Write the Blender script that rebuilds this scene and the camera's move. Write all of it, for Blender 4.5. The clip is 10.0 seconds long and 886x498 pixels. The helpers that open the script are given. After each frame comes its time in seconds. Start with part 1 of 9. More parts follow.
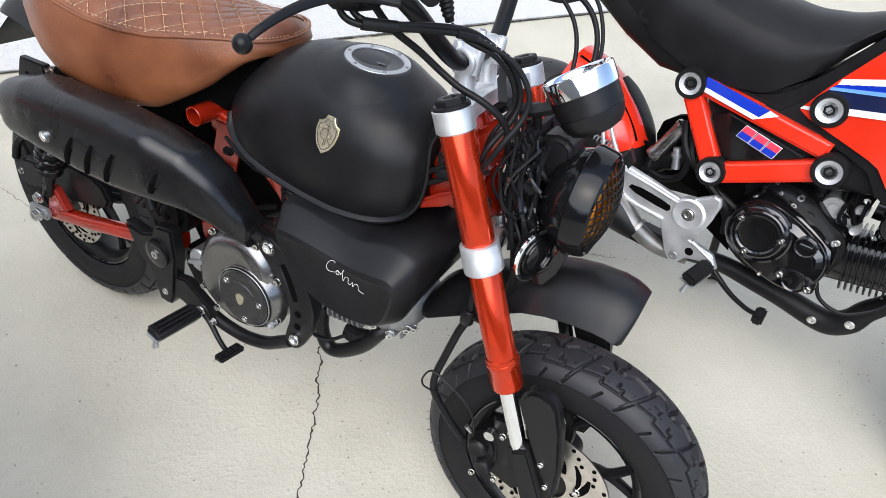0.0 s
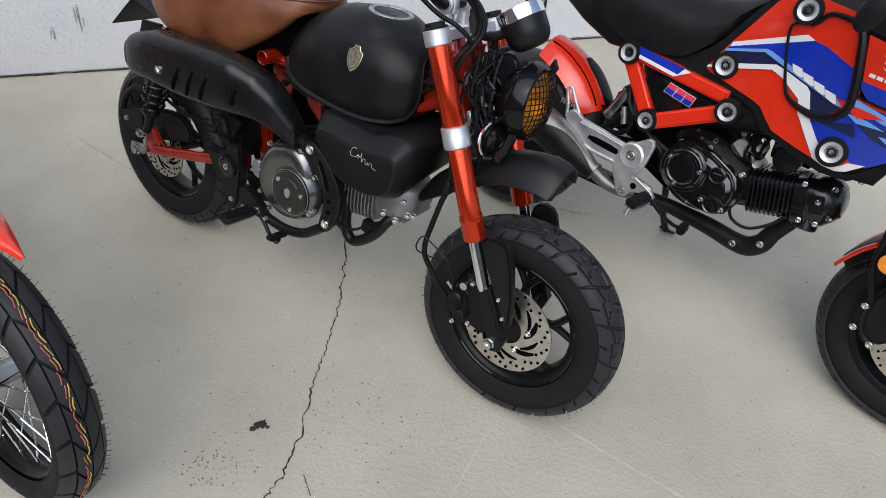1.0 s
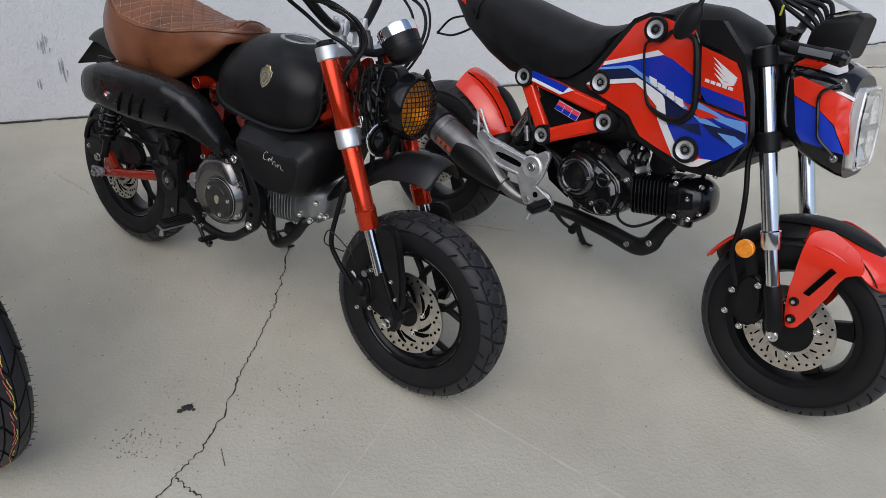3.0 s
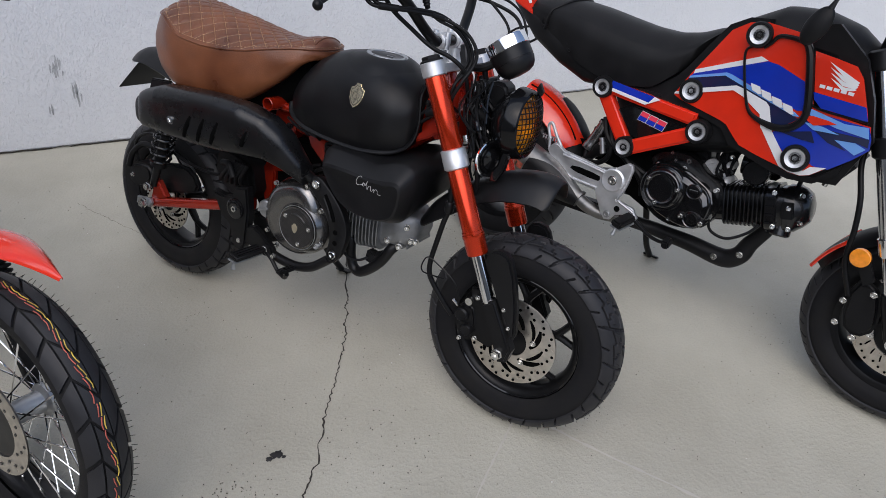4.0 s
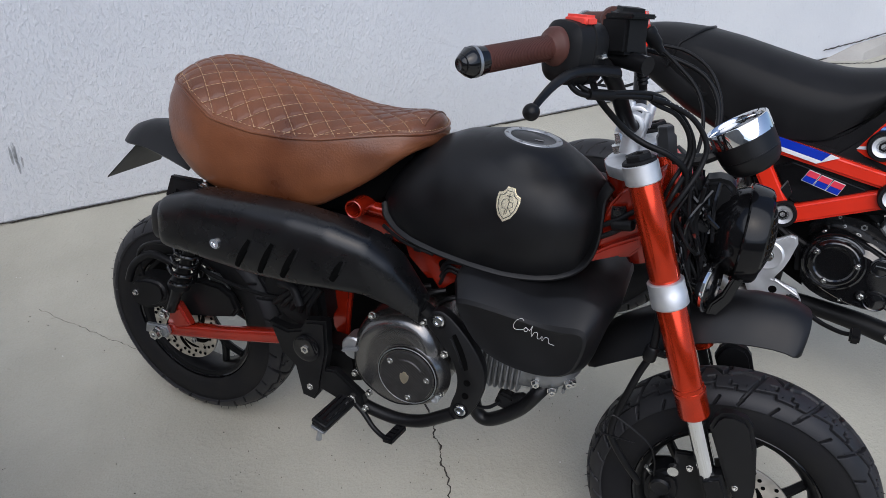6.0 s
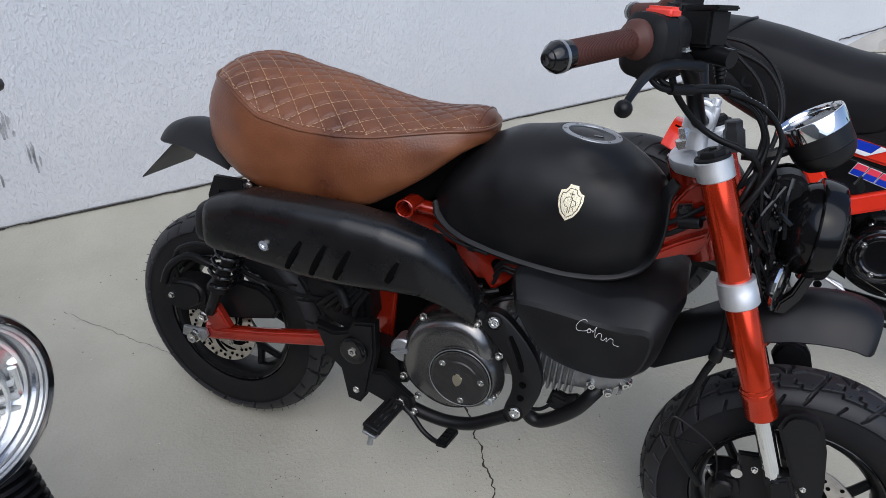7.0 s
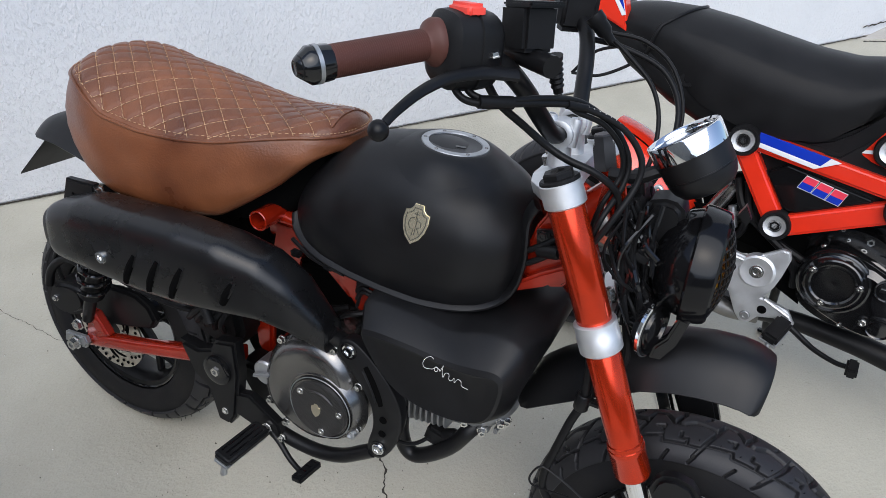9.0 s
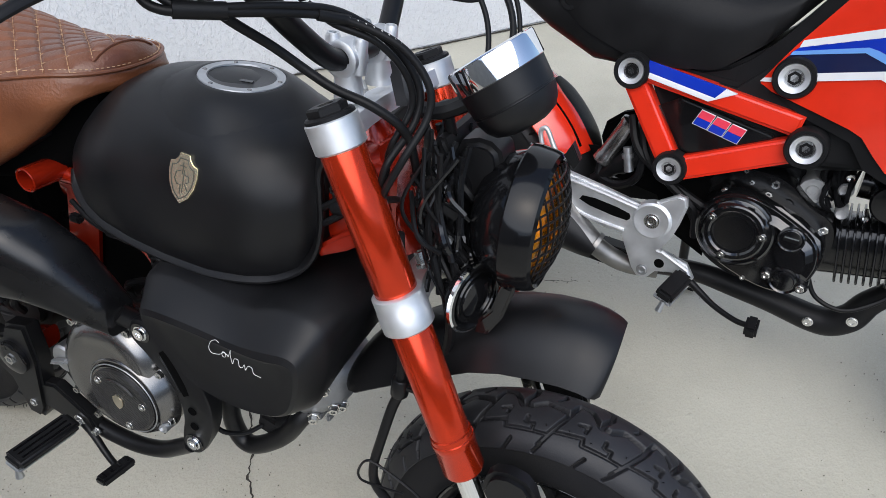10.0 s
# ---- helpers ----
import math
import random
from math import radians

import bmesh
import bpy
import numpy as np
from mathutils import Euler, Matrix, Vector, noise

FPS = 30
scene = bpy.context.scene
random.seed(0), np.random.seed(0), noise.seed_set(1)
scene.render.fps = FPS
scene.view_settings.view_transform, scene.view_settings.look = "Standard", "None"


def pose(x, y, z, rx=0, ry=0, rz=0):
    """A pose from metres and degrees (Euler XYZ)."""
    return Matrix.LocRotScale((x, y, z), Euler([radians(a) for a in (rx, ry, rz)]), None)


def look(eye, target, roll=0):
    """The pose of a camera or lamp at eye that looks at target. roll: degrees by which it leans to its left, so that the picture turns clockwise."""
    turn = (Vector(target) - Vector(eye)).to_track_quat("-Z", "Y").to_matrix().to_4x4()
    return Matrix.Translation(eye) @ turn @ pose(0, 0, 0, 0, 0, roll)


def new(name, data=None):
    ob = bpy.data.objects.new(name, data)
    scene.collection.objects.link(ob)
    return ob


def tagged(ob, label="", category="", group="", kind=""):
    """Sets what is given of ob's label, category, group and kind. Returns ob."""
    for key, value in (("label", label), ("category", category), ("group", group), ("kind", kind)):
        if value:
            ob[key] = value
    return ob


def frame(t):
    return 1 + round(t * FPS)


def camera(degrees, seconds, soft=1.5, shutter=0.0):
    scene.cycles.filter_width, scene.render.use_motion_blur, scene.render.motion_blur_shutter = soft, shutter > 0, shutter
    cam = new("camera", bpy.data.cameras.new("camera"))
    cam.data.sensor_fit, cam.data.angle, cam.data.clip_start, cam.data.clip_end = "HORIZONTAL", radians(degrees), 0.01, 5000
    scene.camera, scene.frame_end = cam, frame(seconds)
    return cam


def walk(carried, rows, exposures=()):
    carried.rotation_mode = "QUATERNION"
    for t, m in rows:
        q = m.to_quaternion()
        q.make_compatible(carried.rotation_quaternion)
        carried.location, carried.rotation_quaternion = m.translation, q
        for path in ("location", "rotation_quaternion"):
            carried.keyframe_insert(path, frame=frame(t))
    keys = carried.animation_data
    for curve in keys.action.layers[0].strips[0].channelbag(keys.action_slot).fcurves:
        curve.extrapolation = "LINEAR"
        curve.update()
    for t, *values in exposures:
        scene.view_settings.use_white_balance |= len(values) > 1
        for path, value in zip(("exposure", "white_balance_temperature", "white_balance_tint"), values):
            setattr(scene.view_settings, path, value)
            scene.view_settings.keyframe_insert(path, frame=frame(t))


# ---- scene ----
from mathutils.bvhtree import BVHTree
cam = camera(67.1, 10.0, soft=0.8)
PATH = [
    (0, (-0.163, 0.274, 1.317), (-0.056, 1.629, -0.15), 4.5),
    (0.5, (-0.157, -0.03, 1.343), (-0.094, 1.384, -0.07), 4.1),
    (1, (-0.084, -0.243, 1.372), (-0.073, 1.237, 0.027), 3.3),
    (1.5, (0.11, -0.384, 1.376), (0.099, 1.145, 0.087), 2.9),
    (2, (0.293, -0.499, 1.37), (0.264, 1.065, 0.124), 2.2),
    (2.5, (0.317, -0.527, 1.37), (0.27, 1.065, 0.159), 1.9),
    (3, (0.186, -0.49, 1.36), (0.155, 1.118, 0.171), 1.5),
    (3.2, (0.089, -0.475, 1.36), (0.071, 1.139, 0.179), 1.4),
    (4.3, (-0.165, -0.296, 1.309), (-0.058, 1.328, 0.147), 1.2),
    (4.5, (-0.17, -0.205, 1.301), (-0.043, 1.412, 0.131), 1.2),
    (5, (-0.227, -0.042, 1.284), (-0.033, 1.557, 0.099), 1.1),
    (5.5, (-0.377, 0.068, 1.296), (-0.117, 1.648, 0.098), 1.1),
    (6, (-0.535, 0.188, 1.306), (-0.243, 1.752, 0.094), 1.4),
    (6.2, (-0.584, 0.213, 1.302), (-0.287, 1.775, 0.089), 1.5),
    (7.3, (-0.629, 0.244, 1.294), (-0.329, 1.787, 0.058), 0.9),
    (7.5, (-0.59, 0.261, 1.291), (-0.306, 1.803, 0.05), 0.8),
    (8, (-0.433, 0.322, 1.281), (-0.194, 1.86, 0.025), 0.5),
    (8.5, (-0.345, 0.321, 1.269), (-0.146, 1.853, -0.002), 0.1),
    (9, (-0.321, 0.322, 1.272), (-0.148, 1.854, -0.003), -0.1),
    (9.5, (-0.215, 0.305, 1.227), (-0.03, 1.806, -0.081), -0.5),
    (10, (-0.092, 0.42, 1.169), (0.131, 1.852, -0.21), -0.3),
]
EXPOSURE = [(0.0, 1.12, 6250, 8), (1.0, 0.33, 6350, 9), (2.5, 0.0, 6350, 9), (4.5, 0.10, 6150, 12), (6.0, 0.16, 6050, 10), (7.5, 0.24, 6000, 9), (10.0, 0.56, 6150, 8)]
walk(cam, [(t, look(eye, target, roll)) for t, eye, target, roll in PATH], EXPOSURE)

# ---- light ----
world = bpy.data.worlds.new("sky")
scene.world = world
world.use_nodes = True
wn, wl = world.node_tree.nodes, world.node_tree.links
sky = wn.new("ShaderNodeTexSky")
sky.sky_type, sky.sun_disc = "NISHITA", False
sky.sun_elevation, sky.sun_rotation = radians(55), radians(190)
sky.air_density, sky.dust_density, sky.ozone_density = 1.0, 2.4, 1.0
wn["Background"].inputs["Strength"].default_value = 0.14
wl.new(sky.outputs["Color"], wn["Background"].inputs["Color"])
sun = new("sun", bpy.data.lights.new("sun", "SUN"))
sun.data.energy, sun.data.angle, sun.data.color = 1.5, radians(75), (1.0, 0.985, 0.97)
sun.matrix_world = look((-0.5, -3.5, 5.0), (0, 0, 0))

# ---- materials ----
def mat(name, col, rough=0.5, metal=0.0, var=0.12, scale=18.0, bump=0.0, bscale=250.0, coat=0.0, rvar=0.1, spec=0.5, dirt=None):
    """A principled material with colour and gloss broken up at two scales and a fine relief."""
    m = bpy.data.materials.new(name)
    m.use_nodes = True
    n, l = m.node_tree.nodes, m.node_tree.links
    b = n["Principled BSDF"]
    b.inputs["Metallic"].default_value = metal
    b.inputs["Coat Weight"].default_value = coat
    b.inputs["Coat Roughness"].default_value = 0.08
    b.inputs["Specular IOR Level"].default_value = spec
    tc = n.new("ShaderNodeTexCoord")
    big, fine = n.new("ShaderNodeTexNoise"), n.new("ShaderNodeTexNoise")
    for node, s, d in ((big, scale, 6), (fine, bscale, 3)):
        node.inputs["Scale"].default_value, node.inputs["Detail"].default_value = s, d
        l.new(tc.outputs["Object"], node.inputs["Vector"])
    mix = n.new("ShaderNodeMix")
    mix.data_type = "RGBA"
    lo = [c * (1 - var) for c in col]
    hi = [min(1, c * (1 + var)) for c in col]
    mix.inputs["A"].default_value, mix.inputs["B"].default_value = (*(dirt or lo), 1), (*hi, 1)
    ramp = n.new("ShaderNodeMapRange")
    ramp.inputs["From Min"].default_value, ramp.inputs["From Max"].default_value = 0.3, 0.65
    l.new(big.outputs["Fac"], ramp.inputs["Value"])
    l.new(ramp.outputs["Result"], mix.inputs["Factor"])
    l.new(mix.outputs["Result"], b.inputs["Base Color"])
    rr = n.new("ShaderNodeMapRange")
    rr.inputs["From Min"].default_value, rr.inputs["From Max"].default_value = 0.3, 0.7
    rr.inputs["To Min"].default_value, rr.inputs["To Max"].default_value = max(0.02, rough * (1 - rvar)), min(1, rough * (1 + rvar))
    l.new(big.outputs["Fac"], rr.inputs["Value"])
    l.new(rr.outputs["Result"], b.inputs["Roughness"])
    if bump:
        bp = n.new("ShaderNodeBump")
        bp.inputs["Strength"].default_value, bp.inputs["Distance"].default_value = bump, 0.002
        l.new(fine.outputs["Fac"], bp.inputs["Height"])
        l.new(bp.outputs["Normal"], b.inputs["Normal"])
    return m


MATTE = mat("matte_black", (0.0052, 0.0052, 0.0058), 0.41, var=0.15, bump=0.03, bscale=900, spec=0.31, rvar=0.2)
SHIELD = mat("satin_heat_shield", (0.0055, 0.0055, 0.006), 0.29, var=0.15, bump=0.03, bscale=900, spec=0.42, rvar=0.2)
ALU = mat("blasted_aluminium", (0.50, 0.50, 0.49), 0.5, metal=0.4, var=0.12, scale=40, bump=0.08, bscale=500)
REFLECT = mat("silvered_reflector", (0.62, 0.63, 0.65), 0.16, metal=1.0, var=0.05, scale=60)
SATIN = mat("satin_black", (0.007, 0.007, 0.0075), 0.33, var=0.2, bump=0.03, bscale=600, spec=0.2)
GLOSS = mat("gloss_black", (0.006, 0.006, 0.0065), 0.07, coat=0.15, spec=0.4)
PLASTIC = mat("black_plastic", (0.009, 0.009, 0.0095), 0.45, var=0.2, bump=0.1, bscale=700, spec=0.16)
RUBBER = mat("tyre_rubber", (0.010, 0.010, 0.011), 0.6, var=0.25, scale=14, bump=0.15, bscale=400, dirt=(0.016, 0.0155, 0.015), spec=0.1)
TREAD = mat("tread_rubber", (0.019, 0.019, 0.021), 0.45, var=0.2, scale=20, bump=0.1, bscale=500, spec=0.28)
# near-black that paints the shade in holes, slots and gaps
RECESS_SHADE = mat("recess_shade", (0.002, 0.002, 0.002), 0.9, spec=0.05)
PIPE = mat("dull_steel", (0.23, 0.225, 0.215), 0.42, metal=0.9, var=0.2, scale=25)
HOSE = mat("hose_rubber", (0.007, 0.007, 0.0075), 0.42, bump=0.05, spec=0.16)
RED = mat("candy_red_paint", (0.31, 0.016, 0.004), 0.2, metal=0.35, var=0.12, coat=0.7)
FORKRED = mat("red_anodised", (0.57, 0.037, 0.0065), 0.20, metal=0.75, var=0.1, scale=30, coat=0.25)
RACERED = mat("race_red_paint", (0.72, 0.0300, 0.0096), 0.22, var=0.06, coat=0.6)
WHITE = mat("white_paint", (0.80, 0.80, 0.80), 0.25, var=0.03, coat=0.5)
BLUE = mat("blue_paint", (0.008, 0.035, 0.42), 0.22, var=0.06, coat=0.6)
SKYBLUE = mat("light_blue_paint", (0.16, 0.36, 0.78), 0.25, var=0.05, coat=0.5)
NAVY = mat("navy_paint", (0.010, 0.016, 0.06), 0.25, var=0.06, coat=0.5)
LEATHER = mat("brown_leather", (0.150, 0.052, 0.0195), 0.36, var=0.3, dirt=(0.078, 0.024, 0.010), scale=8, bump=0.30, bscale=300, rvar=0.3)
STITCH = mat("tan_thread", (0.50, 0.33, 0.19), 0.7, var=0.1)
GRIP = mat("brown_grip_rubber", (0.075, 0.022, 0.014), 0.6, var=0.15, bump=0.1)
SILVER = mat("brushed_aluminium", (0.72, 0.73, 0.74), 0.52, metal=1.0, var=0.08, scale=40, bump=0.02)
CAST = mat("cast_aluminium", (0.44, 0.45, 0.46), 0.42, metal=0.9, var=0.15, scale=30, bump=0.12, bscale=500)
GREY = mat("grey_metal_paint", (0.20, 0.195, 0.19), 0.24, metal=0.92, var=0.1, coat=0.2)
FORKCHROME = mat("fork_chrome", (0.84, 0.85, 0.87), 0.13, metal=1.0, var=0.04)
CAPGREY = mat("cap_grey", (0.022, 0.022, 0.023), 0.40, var=0.15, bump=0.05, bscale=600, spec=0.4)
CHROME = mat("chrome", (0.86, 0.87, 0.88), 0.06, metal=1.0, var=0.02)
STEEL = mat("stainless_disc", (0.58, 0.54, 0.49), 0.3, metal=1.0, var=0.12, scale=60)
BOLT = mat("zinc_bolt", (0.66, 0.66, 0.64), 0.25, metal=1.0, var=0.1)
DARKM = mat("engine_black", (0.006, 0.006, 0.0065), 0.22, var=0.25, scale=30, bump=0.06, coat=0.25, spec=0.4)
FINS = mat("sand_cast_fins", (0.27, 0.275, 0.28), 0.5, metal=0.85, var=0.2, scale=30, bump=0.15, bscale=500)
COVER = mat("gloss_engine_cover", (0.006, 0.006, 0.0065), 0.10, coat=0.6, spec=0.6)
CARBON = mat("carbon_fibre", (0.022, 0.021, 0.020), 0.35, var=0.3, scale=90)
SCREEN = mat("white_backing", (0.75, 0.75, 0.73), 0.4, var=0.05)
GOLD = mat("gold_badge", (0.86, 0.78, 0.62), 0.30, metal=1.0, var=0.08)
PALEGOLD = mat("pale_badge", (0.98, 0.86, 0.62), 0.24, metal=0.95, var=0.05)
BADGEDARK = mat("badge_dark", (0.05, 0.045, 0.03), 0.4)
ORANGE = mat("orange_reflector", (0.80, 0.26, 0.015), 0.2, var=0.15, scale=80, coat=0.5)
KILLRED = mat("red_switch", (0.75, 0.06, 0.04), 0.4)
YELLOWTAG = mat("yellow_tag", (0.55, 0.55, 0.05), 0.6)
FADED = mat("faded_label", (0.45, 0.10, 0.06), 0.5, var=0.35, scale=120)
MARKRED = mat("mark_red", (0.75, 0.05, 0.09), 0.3)
INK = mat("pale_print", (0.65, 0.65, 0.63), 0.5)
STRIPE_Y = mat("yellow_tyre_mark", (0.50, 0.36, 0.06), 0.7, var=0.4, scale=60)
STRIPE_R = mat("red_tyre_mark", (0.42, 0.10, 0.07), 0.7, var=0.4, scale=60)


def glass(name, col=(1, 1, 1), rough=0.02):
    m = bpy.data.materials.new(name)
    m.use_nodes = True
    b = m.node_tree.nodes["Principled BSDF"]
    b.inputs["Base Color"].default_value = (*col, 1)
    b.inputs["Transmission Weight"].default_value = 1.0
    b.inputs["Roughness"].default_value, b.inputs["IOR"].default_value = rough, 1.45
    return m


LAMPBLACK = mat("lamp_black", (0.005, 0.005, 0.0055), 0.12, spec=0.25, var=0.1)
GLASS = glass("clear_lens")
AMBERGLASS = glass("amber_glass", (1.0, 0.50, 0.03), 0.06)
LAMPBOWL = mat("lamp_bowl", (0.90, 0.90, 0.88), 0.22, metal=0.6, var=0.05, scale=60)
SEAM = mat("pale_seam", (0.455, 0.43, 0.375), 0.7, var=0.1, scale=12)
CHIP = mat("white_chip", (0.75, 0.75, 0.72), 0.6)


def concrete(name, a, b2, stain, scale, bump, rough, relief=120):
    m = bpy.data.materials.new(name)
    m.use_nodes = True
    n, l = m.node_tree.nodes, m.node_tree.links
    p = n["Principled BSDF"]
    tc = n.new("ShaderNodeTexCoord")

    def nz(s, d=6, r=0.55):
        q = n.new("ShaderNodeTexNoise")
        q.inputs["Scale"].default_value, q.inputs["Detail"].default_value, q.inputs["Roughness"].default_value = s, d, r
        l.new(tc.outputs["Object"], q.inputs["Vector"])
        return q.outputs["Fac"]

    def rng(v, lo, hi, a0=0.0, a1=1.0):
        q = n.new("ShaderNodeMapRange")
        q.inputs["From Min"].default_value, q.inputs["From Max"].default_value = lo, hi
        q.inputs["To Min"].default_value, q.inputs["To Max"].default_value = a0, a1
        l.new(v, q.inputs["Value"])
        return q.outputs["Result"]

    def mix(f, x, y):
        q = n.new("ShaderNodeMix")
        q.data_type = "RGBA"
        l.new(f, q.inputs["Factor"])
        for key, v in (("A", x), ("B", y)):
            if isinstance(v, tuple):
                q.inputs[key].default_value = (*v, 1)
            else:
                l.new(v, q.inputs[key])
        return q.outputs["Result"]

    c = mix(rng(nz(scale), 0.35, 0.68), a, b2)
    c = mix(rng(nz(scale * 0.35, 8, 0.65), 0.60, 0.78, 0, 0.55), c, stain)
    c = mix(rng(nz(55, 4), 0.66, 0.74, 0, 0.35), c, tuple(v * 0.62 for v in stain))
    c = mix(rng(nz(260, 5, 0.75), 0.46, 0.66, 0, 0.30), c, tuple(v * 0.80 for v in stain))
    c = mix(rng(nz(140, 5, 0.75), 0.56, 0.70, 0, 0.35), c, tuple(min(1, v * 1.12) for v in b2))
    l.new(c, p.inputs["Base Color"])
    l.new(rng(nz(6), 0.3, 0.7, rough - 0.1, rough + 0.1), p.inputs["Roughness"])
    bp = n.new("ShaderNodeBump")
    bp.inputs["Strength"].default_value, bp.inputs["Distance"].default_value = bump, 0.004
    l.new(nz(relief, 8, 0.7), bp.inputs["Height"])
    l.new(bp.outputs["Normal"], p.inputs["Normal"])
    return m


FLOOR = concrete("sealed_concrete", (0.372, 0.352, 0.284), (0.478, 0.456, 0.376), (0.31, 0.292, 0.234), 2.2, 0.42, 0.5, 80)
KERB = concrete("rough_concrete", (0.36, 0.34, 0.31), (0.43, 0.41, 0.37), (0.30, 0.28, 0.25), 5.0, 0.5, 0.8)
CRACK = mat("crack_dirt", (0.035, 0.030, 0.024), 0.9, var=0.3, scale=80)
SMUDGE = mat("tar_spot", (0.014, 0.013, 0.012), 0.6)
SPECK_BROWN = mat("dirt_and_pit_brown", (0.062, 0.052, 0.040), 0.9, var=0.3, scale=90)


def relief(m, scale, strength, distance, low=0.44, high=0.66, stretch=(1, 1, 1)):
    """Lumps of plaster or trowelled cement over a material."""
    n, l = m.node_tree.nodes, m.node_tree.links
    p, tc = n["Principled BSDF"], n.new("ShaderNodeTexCoord")
    v = n.new("ShaderNodeTexNoise")
    v.inputs["Scale"].default_value, v.inputs["Detail"].default_value, v.inputs["Roughness"].default_value = scale, 3, 0.55
    mp = n.new("ShaderNodeMapping")
    mp.inputs["Scale"].default_value, mp.inputs["Rotation"].default_value = stretch, (0, radians(24) if stretch[0] != 1 else 0, 0)
    l.new(tc.outputs["Object"], mp.inputs["Vector"])
    l.new(mp.outputs["Vector"], v.inputs["Vector"])
    r = n.new("ShaderNodeMapRange")
    r.inputs["From Min"].default_value, r.inputs["From Max"].default_value = low, high
    l.new(v.outputs["Fac"], r.inputs["Value"])
    bp = n.new("ShaderNodeBump")
    bp.inputs["Strength"].default_value, bp.inputs["Distance"].default_value = strength, distance
    l.new(r.outputs["Result"], bp.inputs["Height"])
    l.new(bp.outputs["Normal"], p.inputs["Normal"])
    return m


STUCCO = relief(concrete("white_stucco", (0.70, 0.715, 0.74), (0.76, 0.77, 0.785), (0.64, 0.655, 0.685), 1.6, 0.15, 0.75), 105, 0.50, 0.0045, 0.48, 0.68, (1.25, 1, 0.6))
relief(FLOOR, 95, 0.34, 0.0034, 0.42, 0.74)

# ---- mesh tools ----
def part(name, bm, material, parent=None, label="", sharp=38):
    """Link a bmesh as one mesh object under a thing or a part."""
    bmesh.ops.recalc_face_normals(bm, faces=bm.faces)
    me = bpy.data.meshes.new(name)
    bm.to_mesh(me)
    bm.free()
    me.materials.append(material)
    for p in me.polygons:
        p.use_smooth = True
    me.set_sharp_from_angle(angle=radians(sharp))
    ob = new(name, me)
    ob.parent = parent
    if label:
        tagged(ob, label)
    return ob


def thing(name, m, label, category, group="", kind=""):
    ob = new(name)
    ob.empty_display_size = 0.1
    ob.matrix_world = m
    return tagged(ob, label, category, group, kind)


def curve(pts, per=6):
    """Catmull-Rom through the points."""
    p = [Vector(q) for q in pts]
    if len(p) < 3:
        return p
    p = [2 * p[0] - p[1]] + p + [2 * p[-1] - p[-2]]
    out = []
    for i in range(1, len(p) - 2):
        a, b, c, d = p[i - 1:i + 3]
        for k in range(per):
            t = k / per
            out.append(0.5 * (2 * b + (c - a) * t + (2 * a - 5 * b + 4 * c - d) * t * t + (3 * b - a - 3 * c + d) * t ** 3))
    return out + [p[-2]]


def skin(bm, rings, cap=True, closed=True):
    vs = [[bm.verts.new(q) for q in r] for r in rings]
    n = len(vs[0])
    for a, b in zip(vs, vs[1:]):
        for i in range(n if closed else n - 1):
            j = (i + 1) % n
            try:
                bm.faces.new((a[i], a[j], b[j], b[i]))
            except ValueError:
                pass
    if cap:
        bm.faces.new(vs[0])
        bm.faces.new(vs[-1])
    return bm


def loft(rings, cap=True, closed=True):
    return skin(bmesh.new(), rings, cap, closed)


def tube(pts, r, n=10, per=6, bm=None, flat=1.0, straight=False):
    """A pipe of radius r (or radii along it) through the points."""
    bm = bm or bmesh.new()
    path = [Vector(q) for q in pts] if straight else curve(pts, per)
    rad = r if isinstance(r, (list, tuple)) else [r]
    rings, up = [], None
    for i, q in enumerate(path):
        d = (path[min(i + 1, len(path) - 1)] - path[max(i - 1, 0)]).normalized()
        if up is None:
            up = d.orthogonal().normalized()
        up = (up - d * up.dot(d)).normalized()
        side = d.cross(up)
        f = i / max(1, len(path) - 1) * (len(rad) - 1)
        k = min(int(f), len(rad) - 2) if len(rad) > 1 else 0
        rr = rad[0] if len(rad) == 1 else rad[k] + (rad[k + 1] - rad[k]) * (f - k)
        rings.append([q + rr * (math.cos(a) * up + flat * math.sin(a) * side) for a in (2 * math.pi * j / n for j in range(n))])
    return skin(bm, rings)


def lathe(profile, origin=(0, 0, 0), axis=(0, 1, 0), n=32, bm=None, cap=True, loop=False):
    """Turn (along, radius) pairs round an axis."""
    bm = bm or bmesh.new()
    ax = Vector(axis).normalized()
    u = ax.orthogonal().normalized()
    v = ax.cross(u)
    o = Vector(origin)
    rings = [[o + ax * s + r * (math.cos(a) * u + math.sin(a) * v) for a in (2 * math.pi * j / n for j in range(n))] for s, r in profile]
    if loop:
        rings.append(rings[0])
    skin(bm, rings, cap and not loop)
    if loop:
        bmesh.ops.remove_doubles(bm, verts=bm.verts, dist=1e-6)
    return bm


def block(size, at=(0, 0, 0), rot=(0, 0, 0), bevel=0.003, seg=2, bm=None):
    b = bmesh.new()
    bmesh.ops.create_cube(b, size=1.0)
    bmesh.ops.scale(b, vec=size, verts=b.verts)
    if bevel:
        bmesh.ops.bevel(b, geom=b.edges[:], offset=bevel, segments=seg, affect="EDGES", clamp_overlap=True)
    b.transform(pose(*at, *rot))
    return join(b, bm)


def join(a, bm=None):
    if bm is None:
        return a
    me = bpy.data.meshes.new("tmp")
    a.to_mesh(me)
    a.free()
    bm.from_mesh(me)
    bpy.data.meshes.remove(me)
    return bm


